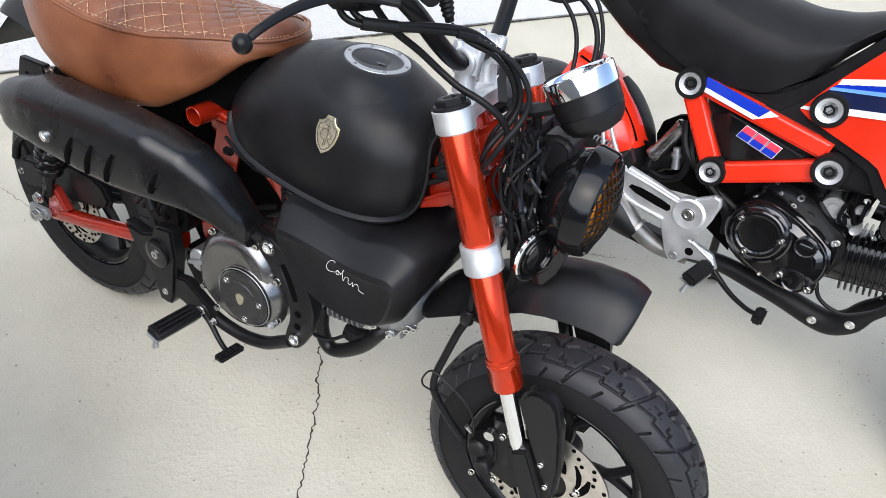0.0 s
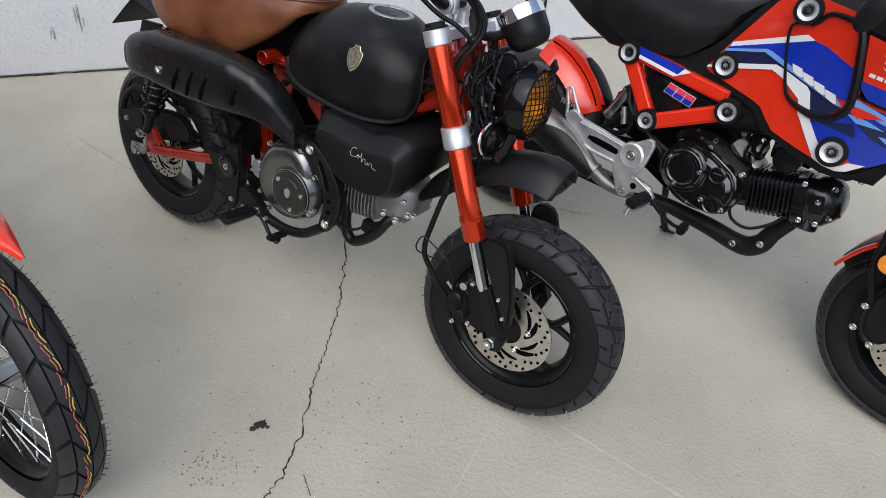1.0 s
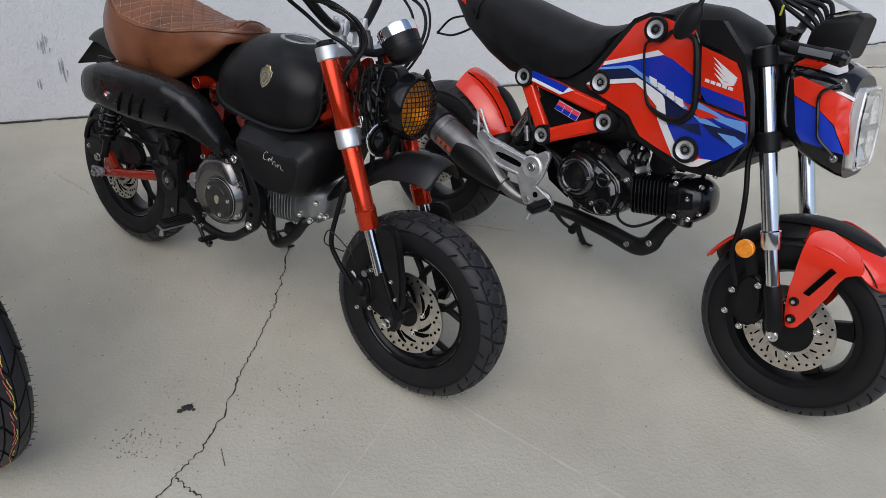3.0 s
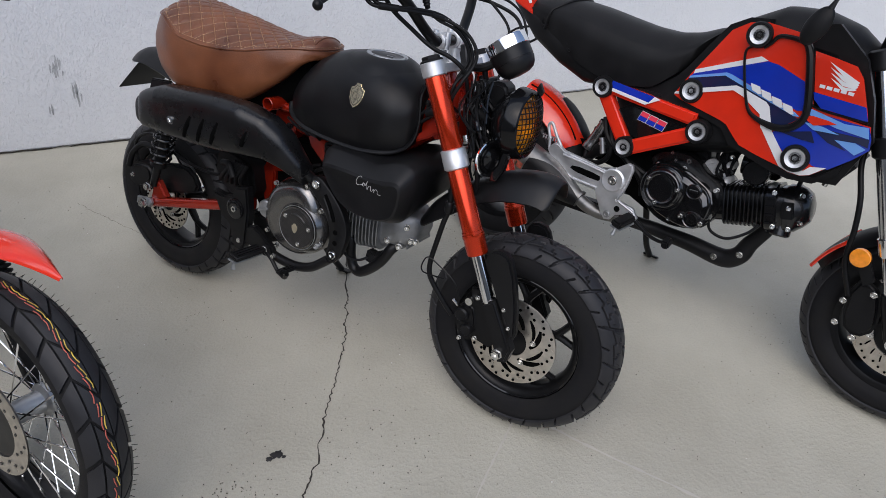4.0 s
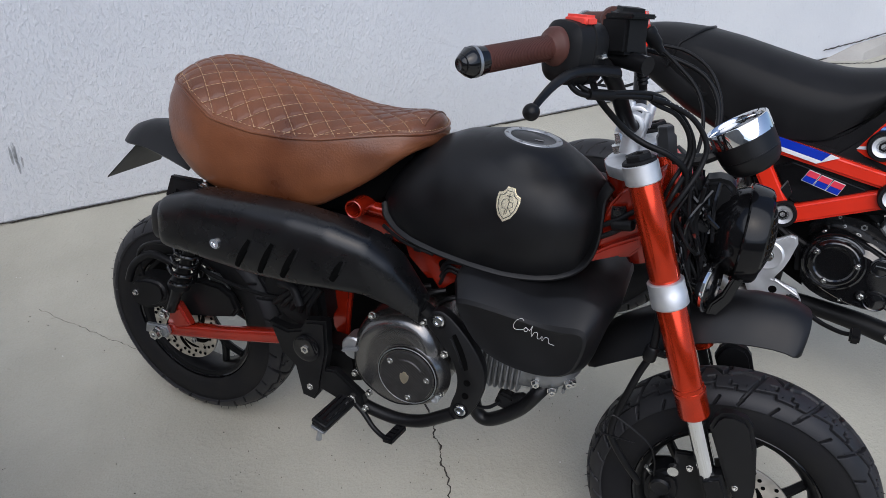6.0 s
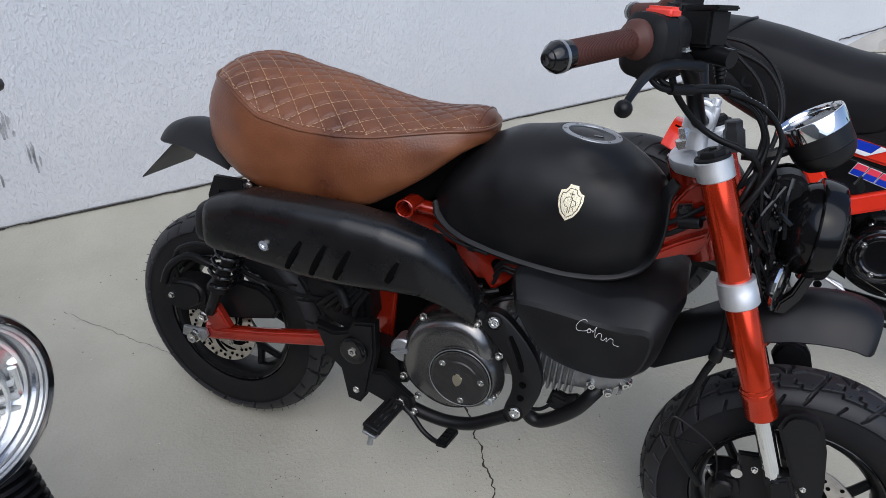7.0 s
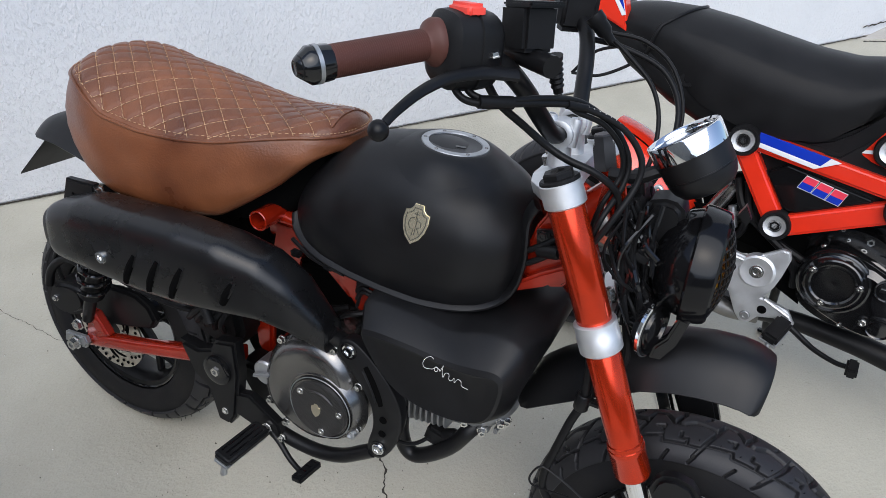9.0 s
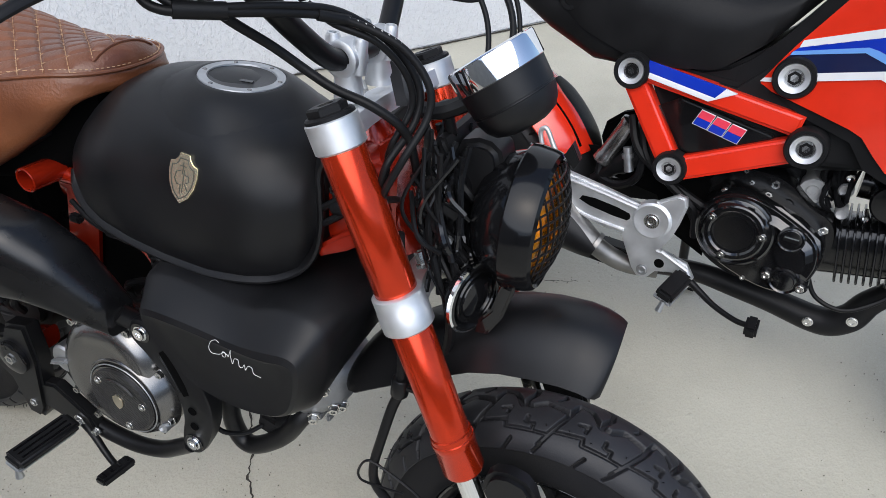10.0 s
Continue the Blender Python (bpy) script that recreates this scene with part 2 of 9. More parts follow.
def slab(outline, y0, y1, bevel=0.003, seg=2, rounds=0, bm=None):
    """A plate: an outline of (x, z) pushed from y0 to y1, with rounded edges."""
    pts = outline
    for _ in range(rounds):
        pts = [q for a, b in zip(pts, pts[1:] + pts[:1]) for q in ((0.75 * a[0] + 0.25 * b[0], 0.75 * a[1] + 0.25 * b[1]), (0.25 * a[0] + 0.75 * b[0], 0.25 * a[1] + 0.75 * b[1]))]
    b = bmesh.new()
    f = b.faces.new([b.verts.new((x, y0, z)) for x, z in pts])
    r = bmesh.ops.extrude_face_region(b, geom=[f])
    bmesh.ops.translate(b, vec=(0, y1 - y0, 0), verts=[v for v in r["geom"] if isinstance(v, bmesh.types.BMVert)])
    if bevel:
        flat = [e for e in b.edges if abs(e.verts[0].co.y - e.verts[1].co.y) < 1e-6]
        bmesh.ops.bevel(b, geom=flat, offset=bevel, segments=seg, affect="EDGES", clamp_overlap=True)
    bmesh.ops.triangulate(b, faces=[f for f in b.faces if len(f.verts) > 4])
    return join(b, bm)


def frame_slab(outer, inner, y0, y1, bm=None):
    """A flat ring between two outlines with the same number of points."""
    b = bm or bmesh.new()
    rings = [[(x, y, z) for x, z in o] for o, y in ((outer, y0), (outer, y1), (inner, y1), (inner, y0))]
    rings.append(rings[0])
    skin(b, rings, False)
    bmesh.ops.remove_doubles(b, verts=b.verts, dist=1e-6)
    return b


def oval(x, y, zc, hw, hz, e=2.4, n=28, top=None, bot=None):
    """A rounded ring across the bike at x: half width hw, half height hz (or top and bottom apart), superellipse power e."""
    out = []
    for i in range(n):
        a = 2 * math.pi * i / n
        c, s = math.cos(a), math.sin(a)
        h = (top if s > 0 else bot) if top is not None else hz
        out.append((x, y + hw * math.copysign(abs(c) ** (2 / e), c), zc + h * math.copysign(abs(s) ** (2 / e), s)))
    return out


def bolt(at, axis, r=0.008, h=0.006, bm=None, hexed=True):
    """A bolt head with a flange and a hollow."""
    b = bmesh.new()
    lathe([(0, r * 1.25), (0.25 * h, r * 1.25), (0.3 * h, r), (h, r * 0.95), (h, r * 0.5), (0.55 * h, r * 0.45)], at, axis, 6 if hexed else 18, b)
    return join(b, bm)


def interp(table, x):
    """Smooth read of (x, value, value...) rows."""
    xs = [r[0] for r in table]
    if x <= xs[0]:
        return table[0][1:]
    for a, b in zip(table, table[1:]):
        if x <= b[0]:
            t = (x - a[0]) / (b[0] - a[0])
            return tuple(p + (q - p) * t for p, q in zip(a[1:], b[1:]))
    return table[-1][1:]


def smooth_table(t, x):
    lo, hi = interp(t, x - 0.012), interp(t, x + 0.012)
    mid = interp(t, x)
    return tuple((p + 2 * q + r) / 4 for p, q, r in zip(lo, mid, hi))


# ---- wheels ----
def tyre_point(R, a, b, u, phi, out=0.0, e=2.0):
    """A point on a tyre whose section is a rounded oval a high and b wide (power e); axis along y."""
    c, s = math.cos(phi), math.sin(phi)
    rad = R - a + (a + out) * math.copysign(abs(c) ** (2 / e), c)
    return Vector((rad * math.cos(u), (b + out) * math.copysign(abs(s) ** (2 / e), s), rad * math.sin(u)))


def tread(R, a, b, count, quads, out=0.0035, nu=4, nv=3):
    """Raised tread blocks: quads of four (part of a pitch, degrees across) corners, repeated round the tyre."""
    bm = bmesh.new()
    pitch = 2 * math.pi / count
    for k in range(count):
        for q in quads:
            grid = []
            for i in range(nu + 1):
                s = i / nu
                row = []
                for j in range(nv + 1):
                    t = j / nv
                    u = (1 - t) * ((1 - s) * q[0][0] + s * q[1][0]) + t * ((1 - s) * q[3][0] + s * q[2][0])
                    p = (1 - t) * ((1 - s) * q[0][1] + s * q[1][1]) + t * ((1 - s) * q[3][1] + s * q[2][1])
                    row.append((pitch * (k + u), radians(p)))
                grid.append(row)
            top = [[bm.verts.new(tyre_point(R, a, b, u, p, out)) for u, p in row] for row in grid]
            rim = [(i, 0) for i in range(nu)] + [(nu, j) for j in range(nv)] + [(i, nv) for i in range(nu, 0, -1)] + [(0, j) for j in range(nv, 0, -1)]
            base = [bm.verts.new(tyre_point(R, a, b, *grid[i][j], -0.001)) for i, j in rim]
            for i in range(nu):
                for j in range(nv):
                    bm.faces.new((top[i][j], top[i + 1][j], top[i + 1][j + 1], top[i][j + 1]))
            for n0 in range(len(rim)):
                n1 = (n0 + 1) % len(rim)
                (i, j), (k2, l2) = rim[n0], rim[n1]
                bm.faces.new((top[i][j], base[n0], base[n1], top[k2][l2]))
    return bm


def carcass(R, a, b, rim_r, n=72, e=2.0):
    prof = []
    for d in range(-128, 129, 8):
        p = tyre_point(R, a, b, 0, radians(d), 0.0, e)
        prof.append((p.y, max(p.x, rim_r)))
    return lathe(prof, n=n, cap=False)


def whiskers(R, a, b, count, phi, length=0.006, seed=1):
    """Moulding hairs on a new tyre."""
    rnd = random.Random(seed)
    bm = bmesh.new()
    for k in range(count):
        u, p = 2 * math.pi * (k + rnd.random() * 0.4) / count, radians(phi + rnd.uniform(-5, 5))
        q = tyre_point(R, a, b, u, p, 0.002)
        d = (tyre_point(R, a, b, u, p, 0.1) - q).normalized() + Vector((rnd.uniform(-.3, .3), 0, rnd.uniform(-.3, .3)))
        tube([q, q + d * length], 0.0006, 3, bm=bm, straight=True)
    return bm


def brake_disc(r, inner, y, thick=0.004):
    """The flat band of a brake disc."""
    bm = bmesh.new()
    band = [(-thick / 2, inner), (thick / 2, inner), (thick / 2, r - 0.001), (thick / 2 - 0.0005, r), (-thick / 2 + 0.0005, r), (-thick / 2, r - 0.001)]
    lathe(band, (0, y, 0), n=96, bm=bm, loop=True)
    return bm


def holes_of(r0, r1, y, count, rad=0.0035, side=-1):
    """The dark bores of a drilled disc, in two staggered rows."""
    bm = bmesh.new()
    for k in range(count):
        u = 2 * math.pi * k / count
        r = (r0, r1, (r0 + r1) / 2)[k % 3]
        lathe([(0, rad), (side * 0.0012, rad), (side * 0.0012, rad * 0.5)], (r * math.cos(u), y, r * math.sin(u)), (0, 1, 0), 10, bm)
    return bm


def sector(r0, r1, a0, a1, y0, y1, n=6, bm=None, r2=None, r3=None):
    """A flat piece between two radii and two angles (degrees); inner and outer radius may change across it."""
    bm = bm or bmesh.new()
    rings = []
    for i in range(n + 1):
        t = i / n
        a = radians(a0 + (a1 - a0) * t)
        i0 = r0 if r2 is None else r0 + (r2 - r0) * t
        i1 = r1 if r3 is None else r1 + (r3 - r1) * t
        rings.append([(i0 * math.cos(a), y0, i0 * math.sin(a)), (i1 * math.cos(a), y0, i1 * math.sin(a)), (i1 * math.cos(a), y1, i1 * math.sin(a)), (i0 * math.cos(a), y1, i0 * math.sin(a))])
    return skin(bm, rings)


def rim_mesh(rim_r, half, hub_r, hub_half):
    """A cast rim: well, bead flanges and hub."""
    bm = bmesh.new()
    lip = [(-half, rim_r - 0.014), (-half - 0.004, rim_r - 0.004), (-half - 0.004, rim_r + 0.006), (-half + 0.004, rim_r + 0.006), (-half * 0.6, rim_r - 0.010), (half * 0.6, rim_r - 0.010),
           (half - 0.004, rim_r + 0.006), (half + 0.004, rim_r + 0.006), (half + 0.004, rim_r - 0.004), (half, rim_r - 0.014), (half * 0.5, rim_r - 0.024), (-half * 0.5, rim_r - 0.024)]
    lathe(lip, n=64, bm=bm, loop=True)
    lathe([(-hub_half, hub_r * 0.7), (-hub_half, hub_r), (0, hub_r * 0.85), (hub_half, hub_r), (hub_half, hub_r * 0.7)], n=24, bm=bm)
    return bm


def put(bm, m):
    bm.transform(m)
    return bm

# ---- the yard: floor, wall, raised slab ----
def grid_sheet(x0, x1, y0, y1, nx, ny):
    bm = bmesh.new()
    vs = [[bm.verts.new((x0 + (x1 - x0) * i / nx, y0 + (y1 - y0) * j / ny, 0)) for i in range(nx + 1)] for j in range(ny + 1)]
    for j in range(ny):
        for i in range(nx):
            bm.faces.new((vs[j][i], vs[j][i + 1], vs[j + 1][i + 1], vs[j + 1][i]))
    return bm


floor = part("floor", grid_sheet(-60, 60, -60, 60, 8, 8), FLOOR)
tagged(floor, "pale grey-beige sealed concrete floor with a long crack", "floor", kind="structure")

WALL_TURN = math.atan(0.2707)
WALL = Matrix.Translation((0, 2.657, 0)) @ Matrix.Rotation(WALL_TURN, 4, "Z")
bm = block((16, 0.25, 5.2), (0, 0.125, 2.6), bevel=0.01)
wall = part("wall_north", put(bm, WALL), STUCCO)
tagged(wall, "white painted rough stucco wall with scuff marks", "wall", kind="structure")


def ribbon(pts, width, seed, z=0.0012, wob=0.004):
    """A ragged thin strip on the floor."""
    rnd = random.Random(seed)
    path = curve([(x, y, z) for x, y in pts], 22)
    bm, prev = bmesh.new(), None
    off = 0
    for i, q in enumerate(path):
        d = (path[min(i + 1, len(path) - 1)] - path[max(i - 1, 0)]).normalized()
        s = Vector((-d.y, d.x, 0))
        off = 0.6 * off + rnd.uniform(-wob, wob)
        w = width * rnd.uniform(0.35, 1.3)
        pair = (bm.verts.new(q + s * (off - w)), bm.verts.new(q + s * (off + w)))
        if prev:
            bm.faces.new((prev[0], prev[1], pair[1], pair[0]))
        prev = pair
    return bm


crack = [(-0.40, 1.75), (-0.375, 1.287), (-0.357, 1.10), (-0.357, 0.942), (-0.377, 0.77), (-0.393, 0.54), (-0.438, 0.416), (-0.484, 0.287), (-0.53, 0.05), (-0.60, -0.4)]
part("crack", ribbon(crack, 0.0021, 3, wob=0.0055), CRACK, floor, "narrow dark crack in concrete")
part("crack", ribbon([(-0.438, 0.416), (-0.36, 0.372), (-0.282, 0.346), (-0.153, 0.312), (0.1, 0.24)], 0.002, 5), CRACK, floor)
part("crack", ribbon([(-1.40, 1.76), (-1.25, 1.655), (-1.10, 1.556), (-0.95, 1.45)], 0.0006, 8, wob=0.003), CRACK, floor)
part("crack", ribbon([(-0.356, 0.503), (-0.345, 0.48), (-0.333, 0.455)], 0.0012, 9, wob=0.001), CRACK, floor)
part("crack", ribbon([(0.215, 1.50), (0.30, 1.49), (0.40, 1.47)], 0.001, 19, wob=0.002), CRACK, floor)


def blot(cx, cy, r, seed, z=0.0015):
    rnd = random.Random(seed)
    bm = bmesh.new()
    n = 16
    ring = [bm.verts.new((cx + r * rnd.uniform(0.5, 1.1) * math.cos(2 * math.pi * i / n), cy + 0.8 * r * rnd.uniform(0.5, 1.1) * math.sin(2 * math.pi * i / n), z)) for i in range(n)]
    mid = bm.verts.new((cx, cy, z + 0.003))
    for i in range(n):
        bm.faces.new((ring[i], ring[(i + 1) % n], mid))
    return bm


# faint pale joints in the concrete
for pts, w in (([(0.10, 0.76), (0.265, 0.638), (0.613, 0.405), (1.1, 0.08)], 0.004), ([(0.10, 0.73), (0.034, 0.596), (-0.061, 0.406), (-0.2, 0.1)], 0.003), ([(2.1, 2.15), (1.754, 1.39), (1.551, 0.944), (1.381, 0.571), (1.1, -0.05)], 0.004)):
    part("pale_seam", ribbon(pts, w, 33, wob=0.001), SEAM, floor, "faint pale joint line")
rnd = random.Random(77)
bm = bmesh.new()
for k in range(70):
    join(blot(rnd.uniform(-1.6, 2.0), rnd.uniform(0.0, 2.0), rnd.uniform(0.0008, 0.0026), rnd.random(), 0.0014), bm)
chips = part("white_specks", bm, CHIP)
tagged(chips, "tiny pale paint chips on the concrete", "debris", kind="stuff")

def tar_blot():
    """A torn two-lobed lump."""
    bm = blot(-0.478, 0.624, 0.019, 4)
    join(blot(-0.494, 0.611, 0.011, 9, 0.0017), bm)
    return join(blot(-0.462, 0.618, 0.007, 13, 0.0016), bm)


spot = part("tar_spot", tar_blot(), SMUDGE)
tagged(spot, "small black tar spot stuck on the concrete", "stain", kind="structure")
rnd = random.Random(12)
bm = bmesh.new()
for cx, cy, rx, ry, n in ((-0.565, 0.505, 0.042, 0.030, 75), (-0.545, 0.520, 0.05, 0.035, 25), (-0.25, 0.68, 0.09, 0.06, 45), (-0.18, 0.55, 0.08, 0.05, 22), (0.05, 0.28, 0.04, 0.02, 22), (-1.35, 1.7, 0.2, 0.15, 20), (-0.9, 1.1, 0.25, 0.2, 16), (0.9, 0.5, 0.5, 0.4, 14), (0.1, 0.2, 0.6, 0.4, 16), (-0.5, 0.9, 0.5, 0.5, 20)):
    for k in range(n):
        q = blot(rnd.gauss(cx, rx), rnd.gauss(cy, ry), rnd.uniform(0.0006, 0.0024), rnd.random(), 0.0013)
        join(q, bm)
# clusters of flat dark specks painted as the shade in small pits
for k in range(60):
    cx, cy, sg = rnd.uniform(-1.5, 1.5), rnd.uniform(0.1, 1.8), rnd.uniform(0.02, 0.10)
    for i in range(rnd.randint(4, 16)):
        join(blot(rnd.gauss(cx, sg), rnd.gauss(cy, sg), rnd.uniform(0.0005, 0.0016), rnd.random(), 0.0013), bm)
specks = part("dirt_and_pit_specks", bm, SPECK_BROWN)
tagged(specks, "scattered dark dirt specks and painted pits on the concrete", "dirt", kind="stuff")

# raised slab against the wall
bm = bmesh.new()
edge = [(2.02, 3.19), (2.25, 3.17), (2.42, 3.235), (2.75, 3.28), (3.6, 3.36), (6.0, 3.7)]
low = [bm.verts.new((x, y, 0.0)) for x, y in edge]
top = [bm.verts.new((x + 0.02, y + 0.03, 0.055 * min(1, i * 0.6))) for i, (x, y) in enumerate(edge)]
rise = (0.055, 0.068, 0.082, 0.108, 0.150, 0.20)
back = [bm.verts.new((x, 0.2707 * x + 2.70, z)) for (x, y), z in zip(edge, rise)]
for i in range(len(edge) - 1):
    bm.faces.new((low[i], low[i + 1], top[i + 1], top[i]))
    bm.faces.new((top[i], top[i + 1], back[i + 1], back[i]))
slab_ob = part("raised_slab", bm, KERB)
part("crack", ribbon([(2.02, 3.165), (2.27, 3.140), (2.43, 3.195), (2.56, 3.228), (2.75, 3.262), (3.6, 3.345), (6.0, 3.68)], 0.006, 14, wob=0.004), CRACK, slab_ob, "dark gap at the foot of the slab")
bm = bmesh.new()
rnd = random.Random(8)
line = curve([(x, 0.2707 * x + 2.650, z + 0.003) for (x, y), z in zip(edge, rise)], 14)
tube([q + Vector((0, 0, rnd.uniform(-0.003, 0.003))) for q in line], [rnd.uniform(0.002, 0.0045) for q in line], 5, bm=bm, straight=True)
part("crack", bm, CRACK, slab_ob, "dark gap between slab and wall")
tagged(slab_ob, "low raised concrete slab along the foot of the wall", "kerb", kind="structure")

# scuffs and rough patches on the wall
SCUFF = mat("wall_scuff", (0.40, 0.41, 0.42), 0.8, var=0.25, scale=60)
rnd = random.Random(21)
for cx, cz, w, h, n in ((-1.635, 0.335, 0.018, 0.035, 9), (-1.592, 0.235, 0.008, 0.045, 8), (-1.70, 0.16, 0.01, 0.02, 3)):
    for k in range(n):
        x, z, l = rnd.gauss(cx, w), rnd.gauss(cz, h * 0.5), rnd.uniform(0.01, 0.035)
        b = bmesh.new()
        q = [(x - 0.003, -0.0012, z - l), (x + rnd.uniform(0, 0.002), -0.0012, z - l), (x + 0.007, -0.0012, z + l * 0.4), (x + 0.004, -0.0012, z + l), (x, -0.0012, z + l * 0.3)]
        b.faces.new([b.verts.new(v) for v in q])
        part("scuff", put(b, WALL), SCUFF, wall)
# dirt line at the wall
bm = bmesh.new()
rnd = random.Random(2)
for k in range(90):
    x = -3.4 + k * 0.075
    tube([(x, -0.002, 0.003), (x + 0.045, -0.003, rnd.uniform(0.002, 0.008)), (x + 0.08, -0.002, 0.003)], 0.0025 * rnd.uniform(0.5, 1.4), 5, bm=bm, per=2)
part("dirt_line", put(bm, WALL), CRACK, wall, "dark dirt line where wall meets floor")

# plain unseen walls added behind and beside the camera to cut side light
RENDER_WALL = concrete("added_wall_render", (0.20, 0.19, 0.175), (0.25, 0.235, 0.215), (0.16, 0.15, 0.14), 1.5, 0.2, 0.8)
ws = part("added_wall_south", block((24, 0.25, 3.2), (4.0, -10.0, 1.6), bevel=0.01), RENDER_WALL)
tagged(ws, "plain grey unseen wall added to cut side light", "wall", kind="structure")
ww = part("added_wall_west", block((0.25, 11.2, 4.0), (-4.6, -4.6, 2.0), bevel=0.01), RENDER_WALL)
tagged(ww, "plain grey unseen wall added to cut side light", "wall", kind="structure")

# ---- small motorcycle, black and red, brown seat ----
BIKE1 = pose(-0.900, 1.374, 0.0, 0, 0, -33.0) @ pose(0, 0, 0, -12.5, 0, 0)
mk = thing("motorcycle", BIKE1, "small matte black and red motorcycle with quilted brown leather seat", "motorcycle")

# grooves of one tread pitch: half width (mm), points (part of a pitch, degrees across)
GROOVES = [
    (2.9, [(0.02, 15), (-0.06, -2), (-0.36, -58)]),
    (2.7, [(0.02, 15), (0.18, 12), (0.30, -2), (0.46, -4), (0.62, 4), (0.80, 1), (0.93, -2)]),
    (2.2, [(-0.23, -34), (0.16, -29), (0.17, -39), (0.70, -40)]),
    (2.9, [(0.32, -4), (0.44, 15), (0.44, 30), (0.26, 45), (0.20, 75)]),
    (2.0, [(0.08, -12), (0.19, -10), (0.17, -19)]),
    (2.0, [(0.44, -20), (0.43, -28), (0.53, -29), (0.52, -38)]),
    (1.4, [(0.74, 12), (0.82, 22), (0.80, 32)]),
    (1.9, [(0.26, -55), (0.14, -75)]),
    (1.9, [(0.66, -58), (0.58, -70)]),
    (1.9, [(0.72, 45), (0.66, 65)])]
# slanted grooves of a street tyre
SLANTS = [(1.7, [(0.0, -64), (0.20, -40), (0.62, -13)]), (1.7, [(0.5, 64), (0.70, 40), (1.12, 13)]), (1.2, [(0.62, -60), (0.74, -38)]), (1.2, [(0.12, 60), (0.24, 38)])]


def carved_tread(R, a, b, count, grooves, depth=0.0074, per=104, across=152, edge=76, out=0.0, e=2.3):
    """The running surface of a tyre with its grooves cut in: one pitch is worked out and laid round the tyre."""
    pitch = 2 * math.pi / count
    mm = pitch * R * 1000
    u, d = np.meshgrid(1 - np.arange(per) / per, np.linspace(-edge, edge, across), indexing="ij")
    cut = np.zeros_like(u)
    for half, pts in grooves:
        for (u0, d0), (u1, d1) in zip(pts, pts[1:]):
            for k in (-1, 0, 1):
                ax, ay, bx, by = (u0 + k) * mm, d0, (u1 + k) * mm, d1
                px, py = u * mm - ax, d - ay
                vx, vy = bx - ax, by - ay
                t = np.clip((px * vx + py * vy) / (vx * vx + vy * vy), 0, 1)
                dist = np.hypot(px - t * vx, py - t * vy)
                cut = np.maximum(cut, np.clip((half + 0.9 - dist) / 1.5, 0, 1))
    cut = cut * cut * (3 - 2 * cut)
    lift = out - depth * cut
    lift[:, :2] = lift[:, -2:] = -0.008
    ang = (np.arange(count * per) * pitch / per)[:, None]
    lift, ph = np.tile(lift, (count, 1)), np.radians(np.tile(d, (count, 1)))
    cp, sp_ = np.cos(ph) ** (2 / e), np.sign(ph) * np.abs(np.sin(ph)) ** (2 / e)
    rad = R - a + (a + lift) * cp
    co = np.stack([rad * np.cos(ang), (b + lift) * sp_, rad * np.sin(ang)], -1).reshape(-1, 3)
    n = count * per
    i = np.arange(n)[:, None]
    j = np.arange(across - 1)[None, :]
    k = ((i + 1) % n) * across
    quads = np.stack([i * across + j, i * across + j + 1, k + j + 1, k + j], -1).reshape(-1, 4)
    return co, quads


def sheet(name, co, quads, m, material, parent, label):
    """Link a large sheet of quads as one part."""
    me = bpy.data.meshes.new(name)
    me.from_pydata(co.tolist(), [], quads.tolist())
    me.transform(m)
    me.materials.append(material)
    me.polygons.foreach_set("use_smooth", [True] * len(me.polygons))
    ob = new(name, me)
    ob.parent = parent
    return tagged(ob, label, kind="stuff")


